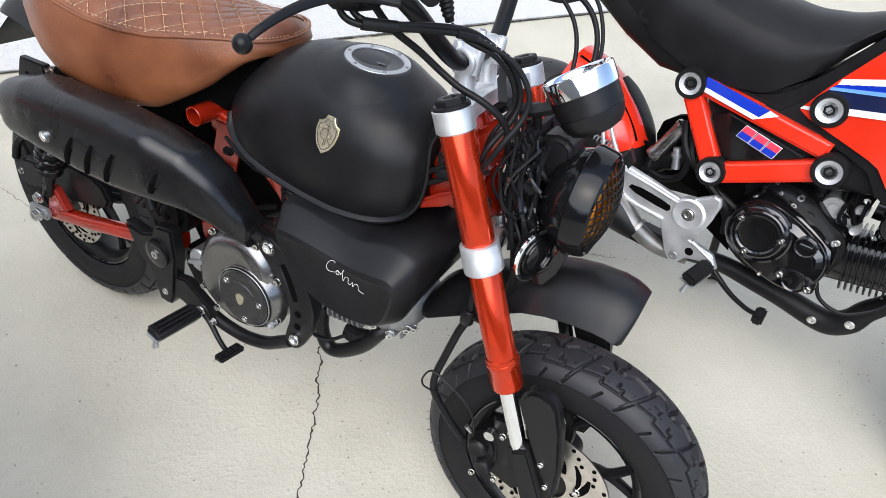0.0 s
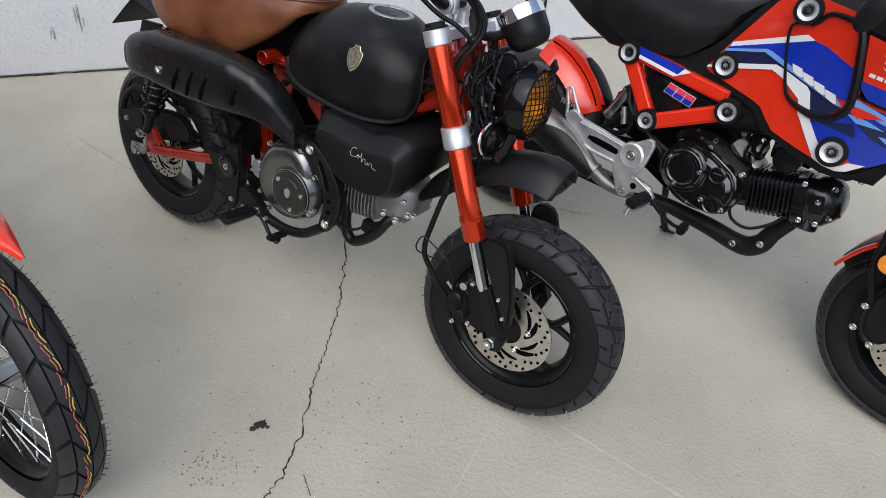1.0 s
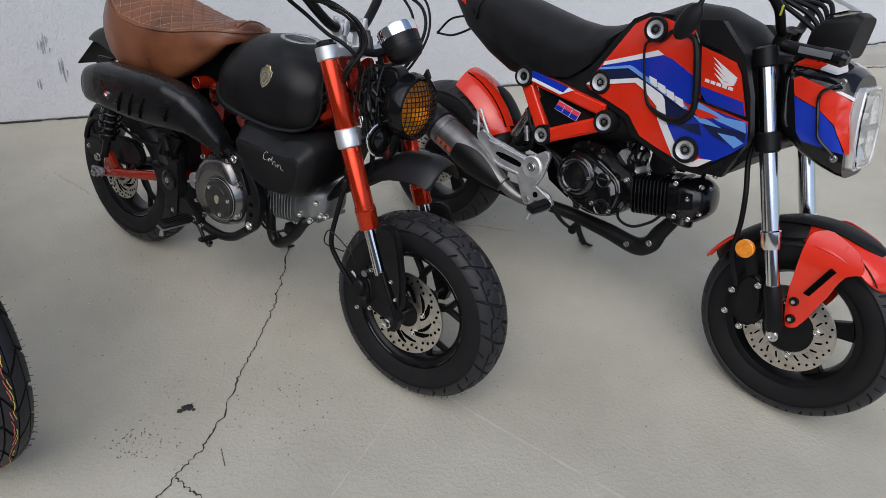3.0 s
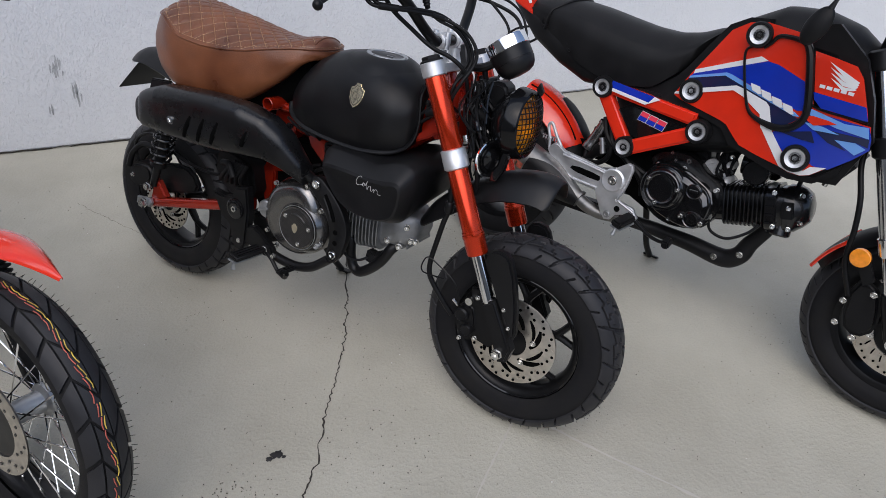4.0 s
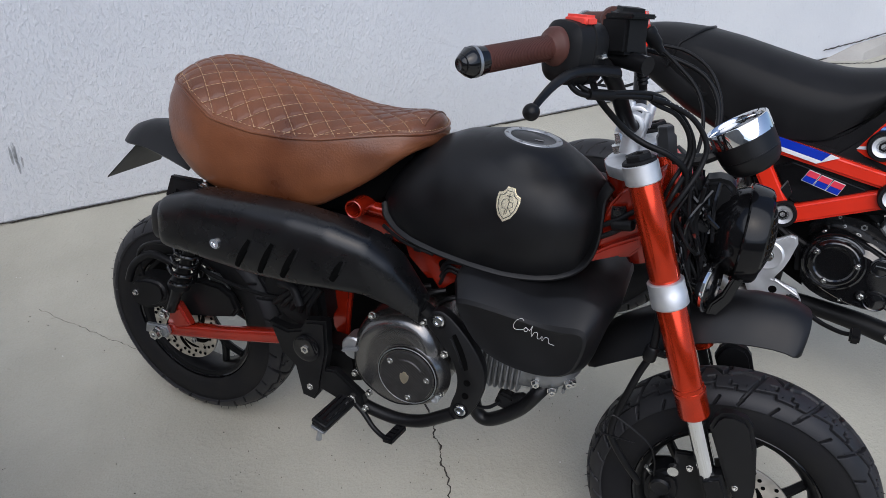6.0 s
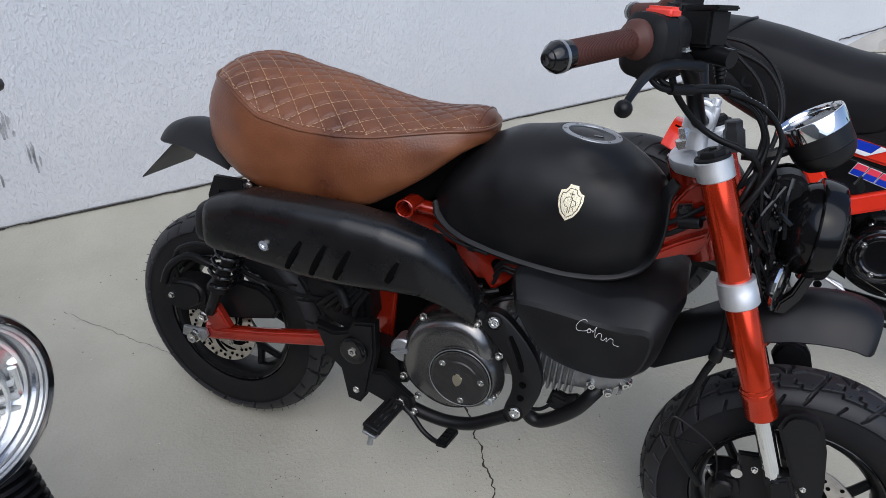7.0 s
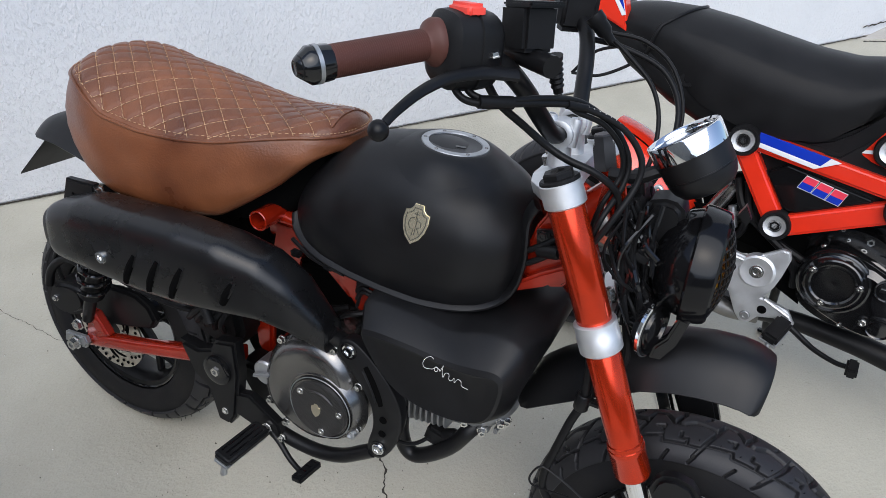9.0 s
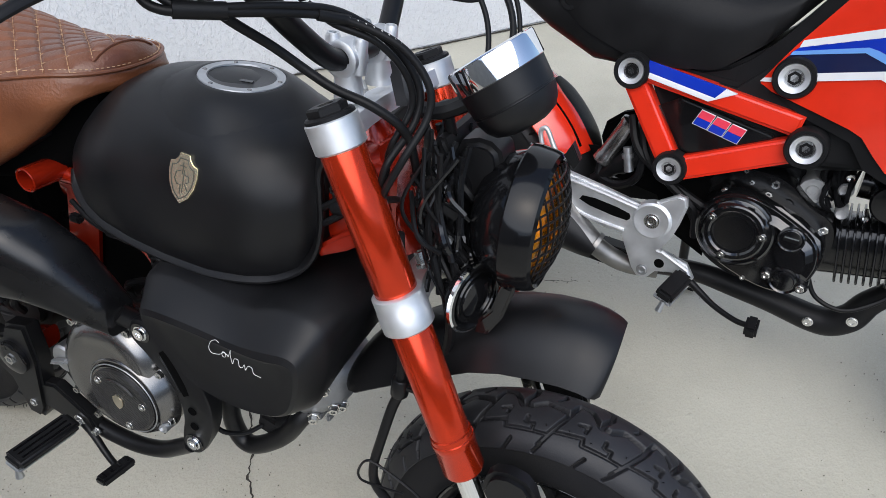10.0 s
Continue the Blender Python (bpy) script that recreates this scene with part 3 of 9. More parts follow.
def cast_wheel(parent, name, at, R, half_w, rim_r, disc_r, disc_y, spokes, steer=Matrix.Identity(4), count=16, side_bolts=5, label=""):
    m = steer @ Matrix.Translation(at)
    a = (R - rim_r) * 0.5 + 0.004
    wheel = part(name, put(rim_mesh(rim_r, half_w * 0.62, 0.030, 0.045), m), SATIN, parent, label or "satin black cast wheel")
    part("tyre", put(carcass(R - 0.0085, a, half_w - 0.003, rim_r - 0.003, e=2.3), m), RUBBER, wheel, "black block-tread tyre")
    sheet("tread", *carved_tread(R, a, half_w, count, GROOVES), m, TREAD, wheel, "moulded rubber tread with stepped grooves")
    part("rim_lip", put(lathe([(-half_w * 0.62 - 0.0046, rim_r - 0.006), (-half_w * 0.62 - 0.0064, rim_r - 0.003), (-half_w * 0.62 - 0.0046, rim_r)], n=64, loop=True), m), GLOSS, wheel)
    part("tyre_whiskers", put(whiskers(R, a, half_w, 60, -30), m), RUBBER, wheel, "thin rubber moulding hairs")["kind"] = "stuff"
    for k in range(spokes):
        u = 2 * math.pi * (k + 0.25) / spokes
        for d in (-1, 1):
            b = tube([(0.024 * math.cos(u), 0.0, 0.024 * math.sin(u)), (0.085 * math.cos(u), 0, 0.085 * math.sin(u)), ((rim_r - 0.016) * math.cos(u + d * 0.25), 0, (rim_r - 0.016) * math.sin(u + d * 0.25))], [0.012, 0.009, 0.008], 8, per=5)
            part("spoke", put(b, m), SATIN, wheel)
    disc = part("brake_disc", put(brake_disc(disc_r, disc_r * 0.34, disc_y), m), STEEL, wheel, "drilled stainless steel brake disc")
    part("disc_hole_ring", put(holes_of(disc_r * 0.94, disc_r * 0.80, disc_y - 0.0021, 42), m), RECESS_SHADE, disc)
    for k in range(6):
        for a0, r0, r1, w in ((0, 0.42, 0.76, 0.055), (24, 0.50, 0.72, 0.040)):
            pts = []
            for i in range(7):
                t = i / 6
                u, r = radians(k * 60 + a0 + 40 * t), disc_r * (r0 + (r1 - r0) * t)
                pts.append((r * math.cos(u), disc_y - 0.0022, r * math.sin(u)))
            part("disc_slot", put(tube(pts, [disc_r * w * 0.6, disc_r * w, disc_r * w * 1.1, disc_r * w * 0.5], 8, per=2, flat=1.0), m @ Matrix.Translation((0, disc_y - 0.0022, 0)) @ Matrix.Diagonal((1, 0.12, 1, 1)) @ Matrix.Translation((0, -(disc_y - 0.0022), 0))), RECESS_SHADE, disc)
    b = lathe([(0, disc_r * 0.36), (0.006, disc_r * 0.35), (0.010, disc_r * 0.25), (0.016, disc_r * 0.2)], (0, disc_y + 0.003, 0), n=30)
    part("disc_carrier", put(b, m), SATIN, disc)
    for k in range(side_bolts):
        u = 2 * math.pi * k / side_bolts + 0.3
        part("bolt", put(bolt((disc_r * 0.50 * math.cos(u), disc_y - 0.003, disc_r * 0.50 * math.sin(u)), (0, -1, 0), 0.006), m), BOLT, disc)
    return wheel


front = cast_wheel(mk, "front_wheel", (1.162, 0, 0.2445), 0.2450, 0.0540, 0.158, 0.108, -0.054, 5)
rear = cast_wheel(mk, "rear_wheel", (0.008, 0, 0.246), 0.248, 0.057, 0.158, 0.088, -0.066, 5)

# fork
FD = Vector((0.264, 0, -0.578)).normalized()          # down the fork
FT = Vector((0.890, 0, 0.832))                        # top of the legs


def fork_at(d, y=0.0, ahead=0.0):
    side = Vector((-FD.z, 0, FD.x))
    return FT + FD * d + Vector((0, y, 0)) + side * ahead


for y in (-0.106, 0.112):
    low = -0.024 if y < 0 else -0.030
    leg = part("fork_leg", lathe([(0.012, 0.0205), (0.016, 0.0225), (0.190, 0.0225), (0.194, 0.0205), (0.215, 0.0205), (0.218, 0.0225), (0.386 + low, 0.0222), (0.387 + low, 0.0238), (0.393 + low, 0.0238), (0.394 + low, 0.0250), (0.401 + low, 0.0250), (0.402 + low, 0.0243), (0.437 + low, 0.0243), (0.441 + low, 0.0225), (0.441 + low, 0.015)],
                                 fork_at(0, y), FD, 32), FORKRED, mk, "red anodised fork leg with silver clamps")
    part("upper_clamp", lathe([(-0.002, 0.0235), (0.0, 0.0258), (0.027, 0.0258), (0.029, 0.0235)], fork_at(0, y), FD, 32), SILVER, leg, "polished aluminium clamp")
    fc = part("fork_cap", lathe([(0.0, 0.0245), (-0.004, 0.0245), (-0.006, 0.0225), (-0.006, 0.010)], fork_at(0, y), FD, 32), PLASTIC, leg, "black hexagon cap")
    part("hexagon", lathe([(-0.005, 0.0195), (-0.012, 0.0195), (-0.014, 0.0175), (-0.014, 0.009), (-0.011, 0.008)], fork_at(0, y), FD, 6), PLASTIC, fc)
    part("lower_clamp", lathe([(0.181, 0.024), (0.183, 0.0272), (0.199, 0.0272), (0.2, 0.0278), (0.222, 0.0278), (0.225, 0.024)], fork_at(0, y), FD, 32), SILVER, leg, "polished aluminium clamp")
    part("slider", lathe([(0.40, 0.0150), (0.545, 0.0150)], fork_at(0, y), FD, 20), CHROME, leg, "chrome slider tube")
    part("axle_lug", slab([(1.098, 0.348), (1.128, 0.368), (1.160, 0.31), (1.188, 0.258), (1.180, 0.226), (1.160, 0.220), (1.133, 0.275)], y - 0.020, y + 0.014, 0.006, 3), SATIN, leg, "black axle lug")
    part("fork_guard", slab([(1.088, 0.446), (1.092, 0.466), (1.100, 0.477), (1.116, 0.482), (1.136, 0.478), (1.147, 0.466), (1.163, 0.428), (1.180, 0.362), (1.188, 0.300), (1.184, 0.286), (1.176, 0.290), (1.162, 0.318), (1.133, 0.361)], y - 0.014, y + 0.010, 0.006, 4), MATTE, leg, "matte black fork guard")
    for x, z in ((1.152, 0.352), (1.170, 0.312)):
        part("bolt", bolt((x, y - 0.014, z), (0, -1, 0), 0.004, 0.004), BOLT, leg)
part("axle_nut", bolt((1.158, -0.124, 0.243), (0, -1, 0), 0.011, 0.014), BOLT, mk, "zinc axle nut")
part("front_axle", lathe([(-0.13, 0.008), (0.13, 0.008)], (1.158, 0, 0.243), n=14), BOLT, mk)
# yokes


def yoke(d, thick, back=1.0):
    """A plate square to the fork, from leg to leg round the steering head."""
    outline = chaikin_xy([(0.018, -0.105), (0.012, -0.126), (-0.012, -0.126), (-0.030, -0.108), (-0.068, -0.040), (-0.068, 0.040), (-0.030, 0.112), (-0.012, 0.130), (0.012, 0.130), (0.018, 0.110), (0.004, 0.05), (0.004, -0.05)])
    outline = [(x * back if x < 0 else x, y) for x, y in outline]
    rings = [[fork_at(d + o, y * s * 0.93, x * s) for x, y in outline] for o, s in ((0, 0.985), (0.002, 1), (thick - 0.002, 1), (thick, 0.985))]
    return loft(rings)


def chaikin_xy(p):
    return [q for a, b in zip(p, p[1:] + p[:1]) for q in ((0.75 * a[0] + 0.25 * b[0], 0.75 * a[1] + 0.25 * b[1]), (0.25 * a[0] + 0.75 * b[0], 0.25 * a[1] + 0.75 * b[1]))]


part("top_yoke", yoke(0.006, 0.018), SILVER, mk, "polished aluminium top yoke")
part("bottom_yoke", yoke(0.190, 0.022, 0.45), SILVER, mk, "aluminium bottom yoke")
part("stem_nut", lathe([(0, 0.017), (-0.012, 0.017), (-0.014, 0.010), (-0.03, 0.008)], fork_at(0.0, 0, -0.04), FD, 6), BOLT, mk)
for y in (-0.06, 0.06):
    part("yoke_bolt", bolt(fork_at(0.180, y, 0.012), -FD, 0.007, 0.018), BOLT, mk)

# front mudguard
rows = []
for i, (x, zt, drop, hw) in enumerate(((0.873, 0.466, 0.004, 0.026), (0.874, 0.472, 0.014, 0.042), (0.878, 0.481, 0.028, 0.052), (0.884, 0.492, 0.042, 0.058), (0.895, 0.507, 0.053, 0.062), (0.918, 0.530, 0.058, 0.064), (0.975, 0.574, 0.060, 0.067), (1.040, 0.613, 0.056, 0.067), (1.075, 0.627, 0.056, 0.068), (1.110, 0.635, 0.056, 0.069), (1.145, 0.638, 0.055, 0.069), (1.164, 0.636, 0.054, 0.068), (1.176, 0.632, 0.053, 0.067), (1.183, 0.629, 0.050, 0.0645), (1.187, 0.627, 0.046, 0.060), (1.188, 0.6265, 0.041, 0.055))):
    slant = 0.004 * min(1.0, max(0.0, (x - 1.04) / 0.14)) ** 1.5
    rows.append([(x - slant * abs(s) ** 4, hw * s, zt - drop * abs(s) ** 2.5) for s in [k / 12 for k in range(-12, 13)]])
fr = []
for r in rows:
    under = [(x, y * 0.96, z - 0.003) for x, y, z in reversed(r)]
    fr.append(r + under)
part("front_mudguard", loft(fr), MATTE, mk, "short matte black front mudguard", sharp=60)
for y in (-0.05, 0.05):
    part("mudguard_bracket", tube([(1.005, y, 0.55), (1.01, y * 1.1, 0.60), (0.995, y, 0.655)], 0.006, 8), SATIN, mk)

# headlamp, horn
HC, HA = Vector((1.026, 0.0, 0.727)), Vector((1, 0, 0.04)).normalized()
lamp = part("headlight", lathe([(-0.018, 0.0005), (-0.018, 0.024), (-0.015, 0.038), (-0.008, 0.051), (0.002, 0.060), (0.013, 0.0675), (0.024, 0.0705), (0.027, 0.0710), (0.028, 0.0765), (0.030, 0.0778), (0.036, 0.0778), (0.054, 0.0745), (0.059, 0.0725), (0.062, 0.069), (0.060, 0.0645), (0.045, 0.0625)], HC, HA, 64, cap=False), LAMPBLACK, mk, "gloss black round headlight with amber lens", 25)
part("lamp_clip", slab([(1.088, 0.808), (1.094, 0.822), (1.104, 0.806), (1.100, 0.796)], -0.006, 0.006, 0.001), SATIN, lamp)
part("reflector", lathe([(0.050, 0.0625), (0.040, 0.057), (0.022, 0.045), (0.006, 0.025), (0.0, 0.0005)], HC, HA, 40, cap=False), LAMPBOWL, lamp, "bright lamp reflector")
lens1 = part("lens", lathe([(0.052, 0.0625), (0.060, 0.055), (0.067, 0.040), (0.070, 0.02), (0.071, 0.0005), (0.068, 0.0005), (0.067, 0.02), (0.064, 0.039), (0.057, 0.054), (0.050, 0.0615)], HC, HA, 40, loop=True), AMBERGLASS, lamp, "amber glass lens")
lens1.visible_shadow = False
hu = HA.cross(Vector((0, 1, 0))).normalized()
hv = HA.cross(hu)
for d in (hu, hv):
    e = hv if d is hu else hu
    for k in range(-5, 6):
        o = k * 0.0108
        s = math.sqrt(max(0.0, 0.0640 ** 2 - o * o))
        bulge = lambda q: 0.061 + 0.016 * (1 - (o * o + q * q) / 0.0640 ** 2)
        pts = [HC + d * o + e * q + HA * bulge(q) for q in (-s, -s * 0.5, 0, s * 0.5, s)]
        part("grille_wire", tube(pts, 0.0013, 6, per=4), SATIN, lamp, "black grille wire")
horn = part("horn", lathe([(-0.03, 0.014), (-0.012, 0.018), (-0.010, 0.034), (0.0, 0.040), (0.004, 0.040), (0.006, 0.036), (0.002, 0.030), (0.008, 0.014), (0.010, 0.001)], (1.031, -0.056, 0.652), (0.95, -0.33, 0.05), 32), GLOSS, mk, "round black horn with bright rim")
part("horn_rim", lathe([(0.0, 0.0395), (0.000, 0.0415), (0.004, 0.0415), (0.005, 0.0390)], (1.031, -0.056, 0.652), (0.95, -0.33, 0.05), 32, loop=True), CHROME, horn)
for r in (0.022, 0.029):
    part("horn_ring", lathe([(0.0045, r), (0.0070, r + 0.0010), (0.0045, r + 0.0020)], (1.031, -0.056, 0.652), (0.95, -0.33, 0.05), 32), GLOSS, horn)
part("lamp_bracket", tube([(0.985, -0.06, 0.70), (0.99, -0.03, 0.66), (1.01, 0, 0.64), (0.99, 0.03, 0.66), (0.985, 0.06, 0.70)], 0.007, 8), SATIN, mk)
part("lamp_stay", slab([(1.060, 0.676), (1.074, 0.674), (1.066, 0.634), (1.052, 0.606), (1.038, 0.604), (1.040, 0.622), (1.052, 0.640)], -0.056, -0.036, 0.003, 2), GLOSS, mk, "polished black lamp stay")
part("loom_core", slab([(0.962, 0.806), (0.978, 0.806), (1.000, 0.745), (1.012, 0.665), (0.998, 0.640), (0.984, 0.660), (0.972, 0.735)], -0.034, 0.055, 0.012, 3, rounds=1), HOSE, mk, "dark wiring mass behind the headlight")
part("lamp_cradle", slab([(0.978, 0.800), (1.012, 0.812), (1.034, 0.796), (1.030, 0.760), (1.016, 0.735), (0.985, 0.735)], -0.022, 0.030, 0.008, 3, rounds=1), SATIN, mk, "dark cradle between lamp and speedometer")
rw = random.Random(7)
for k in range(34):
    p = Vector((rw.uniform(0.952, 0.985), rw.uniform(-0.070, 0.03), rw.uniform(0.745, 0.815)))
    q = Vector((rw.uniform(0.982, 1.025), rw.uniform(-0.080, 0.05), rw.uniform(0.635, 0.715)))
    part("wire", tube([p, p * 0.6 + q * 0.4 + Vector((rw.uniform(-.012, .020), rw.uniform(-.035, .012), rw.uniform(-.012, .012))), q], rw.uniform(0.0018, 0.0042), 6), GLOSS if k % 3 == 0 else HOSE, mk)
for x, y, z, a in ((0.995, -0.050, 0.742, 25), (0.988, -0.056, 0.705, -30), (1.006, -0.046, 0.690, 50), (0.975, -0.048, 0.765, 10)):
    cn = part("connector", block((0.024, 0.014, 0.014), (x, y, z), (0, a, 12), 0.003), PLASTIC, mk, "black wiring connector")
    part("contact", block((0.004, 0.010, 0.008), (x + 0.013 * math.cos(radians(a)), y, z - 0.013 * math.sin(radians(a))), (0, a, 12), 0.001), CAST, cn)
for k in range(14):
    p = Vector((rw.uniform(0.955, 1.010), rw.uniform(-0.060, -0.030), rw.uniform(0.775, 0.822)))
    q = Vector((rw.uniform(0.970, 1.025), rw.uniform(-0.072, -0.040), rw.uniform(0.690, 0.760)))
    part("wire", tube([p, (p + q) / 2 + Vector((rw.uniform(-.025, .015), rw.uniform(-.022, .004), rw.uniform(-.01, .01))), q], rw.uniform(0.0016, 0.0036), 6), GLOSS if k % 2 else SATIN, mk)
part("switch_lead", tube([(0.962, -0.010, 0.836), (0.968, -0.008, 0.815), (0.971, -0.006, 0.803)], 0.0065, 10), SATIN, mk)
part("lead_tip", lathe([(0, 0.0055), (0.010, 0.0055), (0.012, 0.004)], (0.971, -0.006, 0.803), (0.2, 0.1, -1), 12), BOLT, mk)

# speedometer
SA = Vector((-0.62, 0, 0.785)).normalized()
SC = Vector((1.042, -0.010, 0.841))
cup = part("speedometer", lathe([(-0.012, 0.010), (-0.0115, 0.022), (-0.007, 0.0325), (0.001, 0.0385), (0.010, 0.0415), (0.015, 0.0424), (0.0155, 0.0416), (0.017, 0.0416), (0.0175, 0.0426), (0.041, 0.0438)], SC, SA, 48), MATTE, mk, "round speedometer with chrome rim")
part("bezel", lathe([(0.041, 0.0438), (0.042, 0.0452), (0.0635, 0.0456), (0.0655, 0.0448), (0.066, 0.0432), (0.063, 0.0405), (0.057, 0.0400)], SC, SA, 56, loop=True), CHROME, cup, "polished chrome rim")
part("dial", lathe([(0.058, 0.0404), (0.059, 0.001)], SC, SA, 40), GLOSS, cup, "dark display face")
part("speedo_stay", tube([(0.93, -0.02, 0.825), (0.965, -0.02, 0.83), (1.0, -0.01, 0.85)], 0.009, 8), SATIN, mk)

# handlebar and controls
bar = [(0.862, 0, 0.866), (0.862, -0.040, 0.866), (0.858, -0.062, 0.873), (0.849, -0.095, 0.900), (0.838, -0.130, 0.934), (0.822, -0.162, 0.962), (0.796, -0.190, 0.978), (0.762, -0.221, 0.9835), (0.690, -0.335, 0.966)]
hb = part("handlebar", tube([(x, -y, z) for x, y, z in bar[:0:-1]] + bar, 0.0112, 14), SATIN, mk, "raised black handlebar")
ga, gb = Vector((0.766, -0.215, 0.9845)), Vector((0.7025, -0.314, 0.9690))
gd = (gb - ga).normalized()
L = (gb - ga).length


def grip_set(flip):
    f = Matrix.Diagonal((1, flip, 1, 1))
    prof = [(-0.006, 0.012), (-0.006, 0.0235), (0.002, 0.0245), (0.007, 0.0225), (0.011, 0.0168)]
    n = 46
    for k in range(n):
        s = 0.014 + (L - 0.016) * k / n
        prof += [(s, 0.0152), (s + 0.0010, 0.0157), (s + 0.0024, 0.0157)]
    prof += [(L, 0.0152), (L, 0.012)]
    g = part("grip", put(lathe(prof, ga, gd, 24), f), GRIP, hb, "ribbed dark brown rubber grip")
    e = part("bar_end", put(lathe([(L - 0.006, 0.0165), (L, 0.0172), (L + 0.006, 0.0172), (L + 0.008, 0.0150), (L + 0.010, 0.0178), (L + 0.016, 0.0178), (L + 0.028, 0.0085), (L + 0.029, 0.0070), (L + 0.028, 0.005)], ga, gd, 10), f), GLOSS, hb, "faceted black bar end")
    part("end_ring", put(lathe([(L + 0.006, 0.0165), (L + 0.006, 0.0182), (L + 0.010, 0.0182), (L + 0.010, 0.0165)], ga, gd, 24, loop=True), f), CAST, e)


grip_set(1)
grip_set(-1)
b = loft([oval(x, 0, 0, w, h, 3.2, 28) for x, w, h in ((-0.032, 0.018, 0.022), (-0.029, 0.028, 0.033), (-0.022, 0.033, 0.038), (0.0, 0.035, 0.040), (0.001, 0.0335, 0.0385), (0.003, 0.0335, 0.0385), (0.004, 0.035, 0.040), (0.024, 0.033, 0.038), (0.031, 0.026, 0.031), (0.034, 0.018, 0.022))])
turn = Matrix.Translation((0.786, -0.189, 0.978)) @ Matrix.Rotation(radians(-122.7), 4, "Z")
sw = part("switch_box", put(b, turn), PLASTIC, hb, "black switch housing with red button")
part("switch_box", put(block((0.060, 0.046, 0.060), bevel=0.010, seg=3), Matrix.Translation((0.797, 0.182, 0.983)) @ Matrix.Rotation(radians(33), 4, "Z")), PLASTIC, hb)
part("kill_switch", put(block((0.022, 0.040, 0.014), (0.004, 0.004, 0.039), (5, 0, 0), 0.004, 3), turn), KILLRED, sw, "red kill switch rocker")
part("switch_screw", put(bolt((0.0, -0.033, 0.004), (0, -1, 0), 0.004, 0.003), turn), SATIN, sw)
turn2 = Matrix.Translation((0.836, -0.145, 0.988)) @ Matrix.Rotation(radians(-36), 4, "Z")
mc = part("brake_reservoir", put(block((0.046, 0.040, 0.046), (0, 0, 0.014), (0, -8, 0), 0.004, 2), turn2), PLASTIC, hb, "square black brake fluid reservoir")
part("reservoir_lid", put(block((0.049, 0.043, 0.006), (0.004, 0, 0.038), (0, -8, 0), 0.002), turn2), SATIN, mc)
part("master_cylinder", put(tube([(0.05, 0.0, -0.014), (-0.03, 0.0, -0.014)], 0.0115, 12), turn2), SATIN, mc)
part("mirror_boss", put(lathe([(-0.03, 0.010), (0.0, 0.012), (0.004, 0.011), (0.004, 0.006), (-0.01, 0.006)], (-0.040, 0.0, 0.002), (0, 0, 1), 16), turn2), SATIN, mc)
part("lever_bolt", bolt((0.822, -0.196, 0.978), (-0.2, -0.2, 1), 0.006, 0.005), BOLT, mc)
lever = [(0.845, -0.185, 0.962), (0.820, -0.210, 0.964), (0.800, -0.245, 0.962), (0.790, -0.285, 0.955), (0.784, -0.320, 0.943), (0.780, -0.342, 0.931)]
lv = part("brake_lever", tube(lever, [0.0085, 0.0078, 0.0068, 0.0056, 0.0046, 0.0042], 10, flat=0.6), SATIN, mc, "black brake lever with ball end")
b = bmesh.new()
bmesh.ops.create_uvsphere(b, u_segments=20, v_segments=12, radius=0.0098, matrix=Matrix.Translation((0.780, -0.344, 0.930)))
part("lever_ball", b, SATIN, lv)
for y in (-0.032, 0.032):
    part("riser", lathe([(0, 0.0155), (0.012, 0.0150), (0.026, 0.0135), (0.034, 0.0150), (0.040, 0.0170)], (0.866, y, 0.824), (-0.06, 0, 1), 20), SILVER, mk, "polished handlebar riser")
    part("riser_cap", put(lathe([(-0.014, 0.0165), (-0.0125, 0.0185), (0.0125, 0.0185), (0.014, 0.0165), (0.014, 0.0118), (-0.014, 0.0118)], n=28, loop=True), Matrix.Translation((0.862, y, 0.866))), SILVER, mk, "polished bar clamp")
    for dx in (-0.0155, 0.0155):
        part("clamp_boss", lathe([(-0.016, 0.0075), (0.016, 0.0075), (0.020, 0.0060), (0.020, 0.0040), (0.014, 0.0035)], (0.862 + dx, y, 0.868), (0.05, 0, 1), 16), SILVER, mk)
part("stem_bolt", lathe([(-0.03, 0.016), (0.0, 0.016), (0.004, 0.013), (0.014, 0.013), (0.016, 0.011), (0.016, 0.006)], (0.912, 0.0, 0.852), (-0.3, 0, 1), 6), CAPGREY, mk, "black hexagon steering nut")
part("brake_switch_boot", lathe([(0.0, 0.011)] + [q for k in range(6) for q in ((0.004 + 0.006 * k, 0.0105 - 0.0006 * k), (0.007 + 0.006 * k, 0.0085 - 0.0006 * k))] + [(0.042, 0.0055)], (0.862, -0.128, 0.975), (0.25, 0.3, -1), 18), HOSE, mk, "ribbed rubber boot")
part("switch_boot", lathe([(0.0, 0.013), (0.012, 0.013), (0.014, 0.0115), (0.028, 0.011), (0.034, 0.007), (0.045, 0.006)], (0.835, 0.138, 0.985), (0.55, 0.1, -0.55), 18), HOSE, mk, "rubber cable boot")

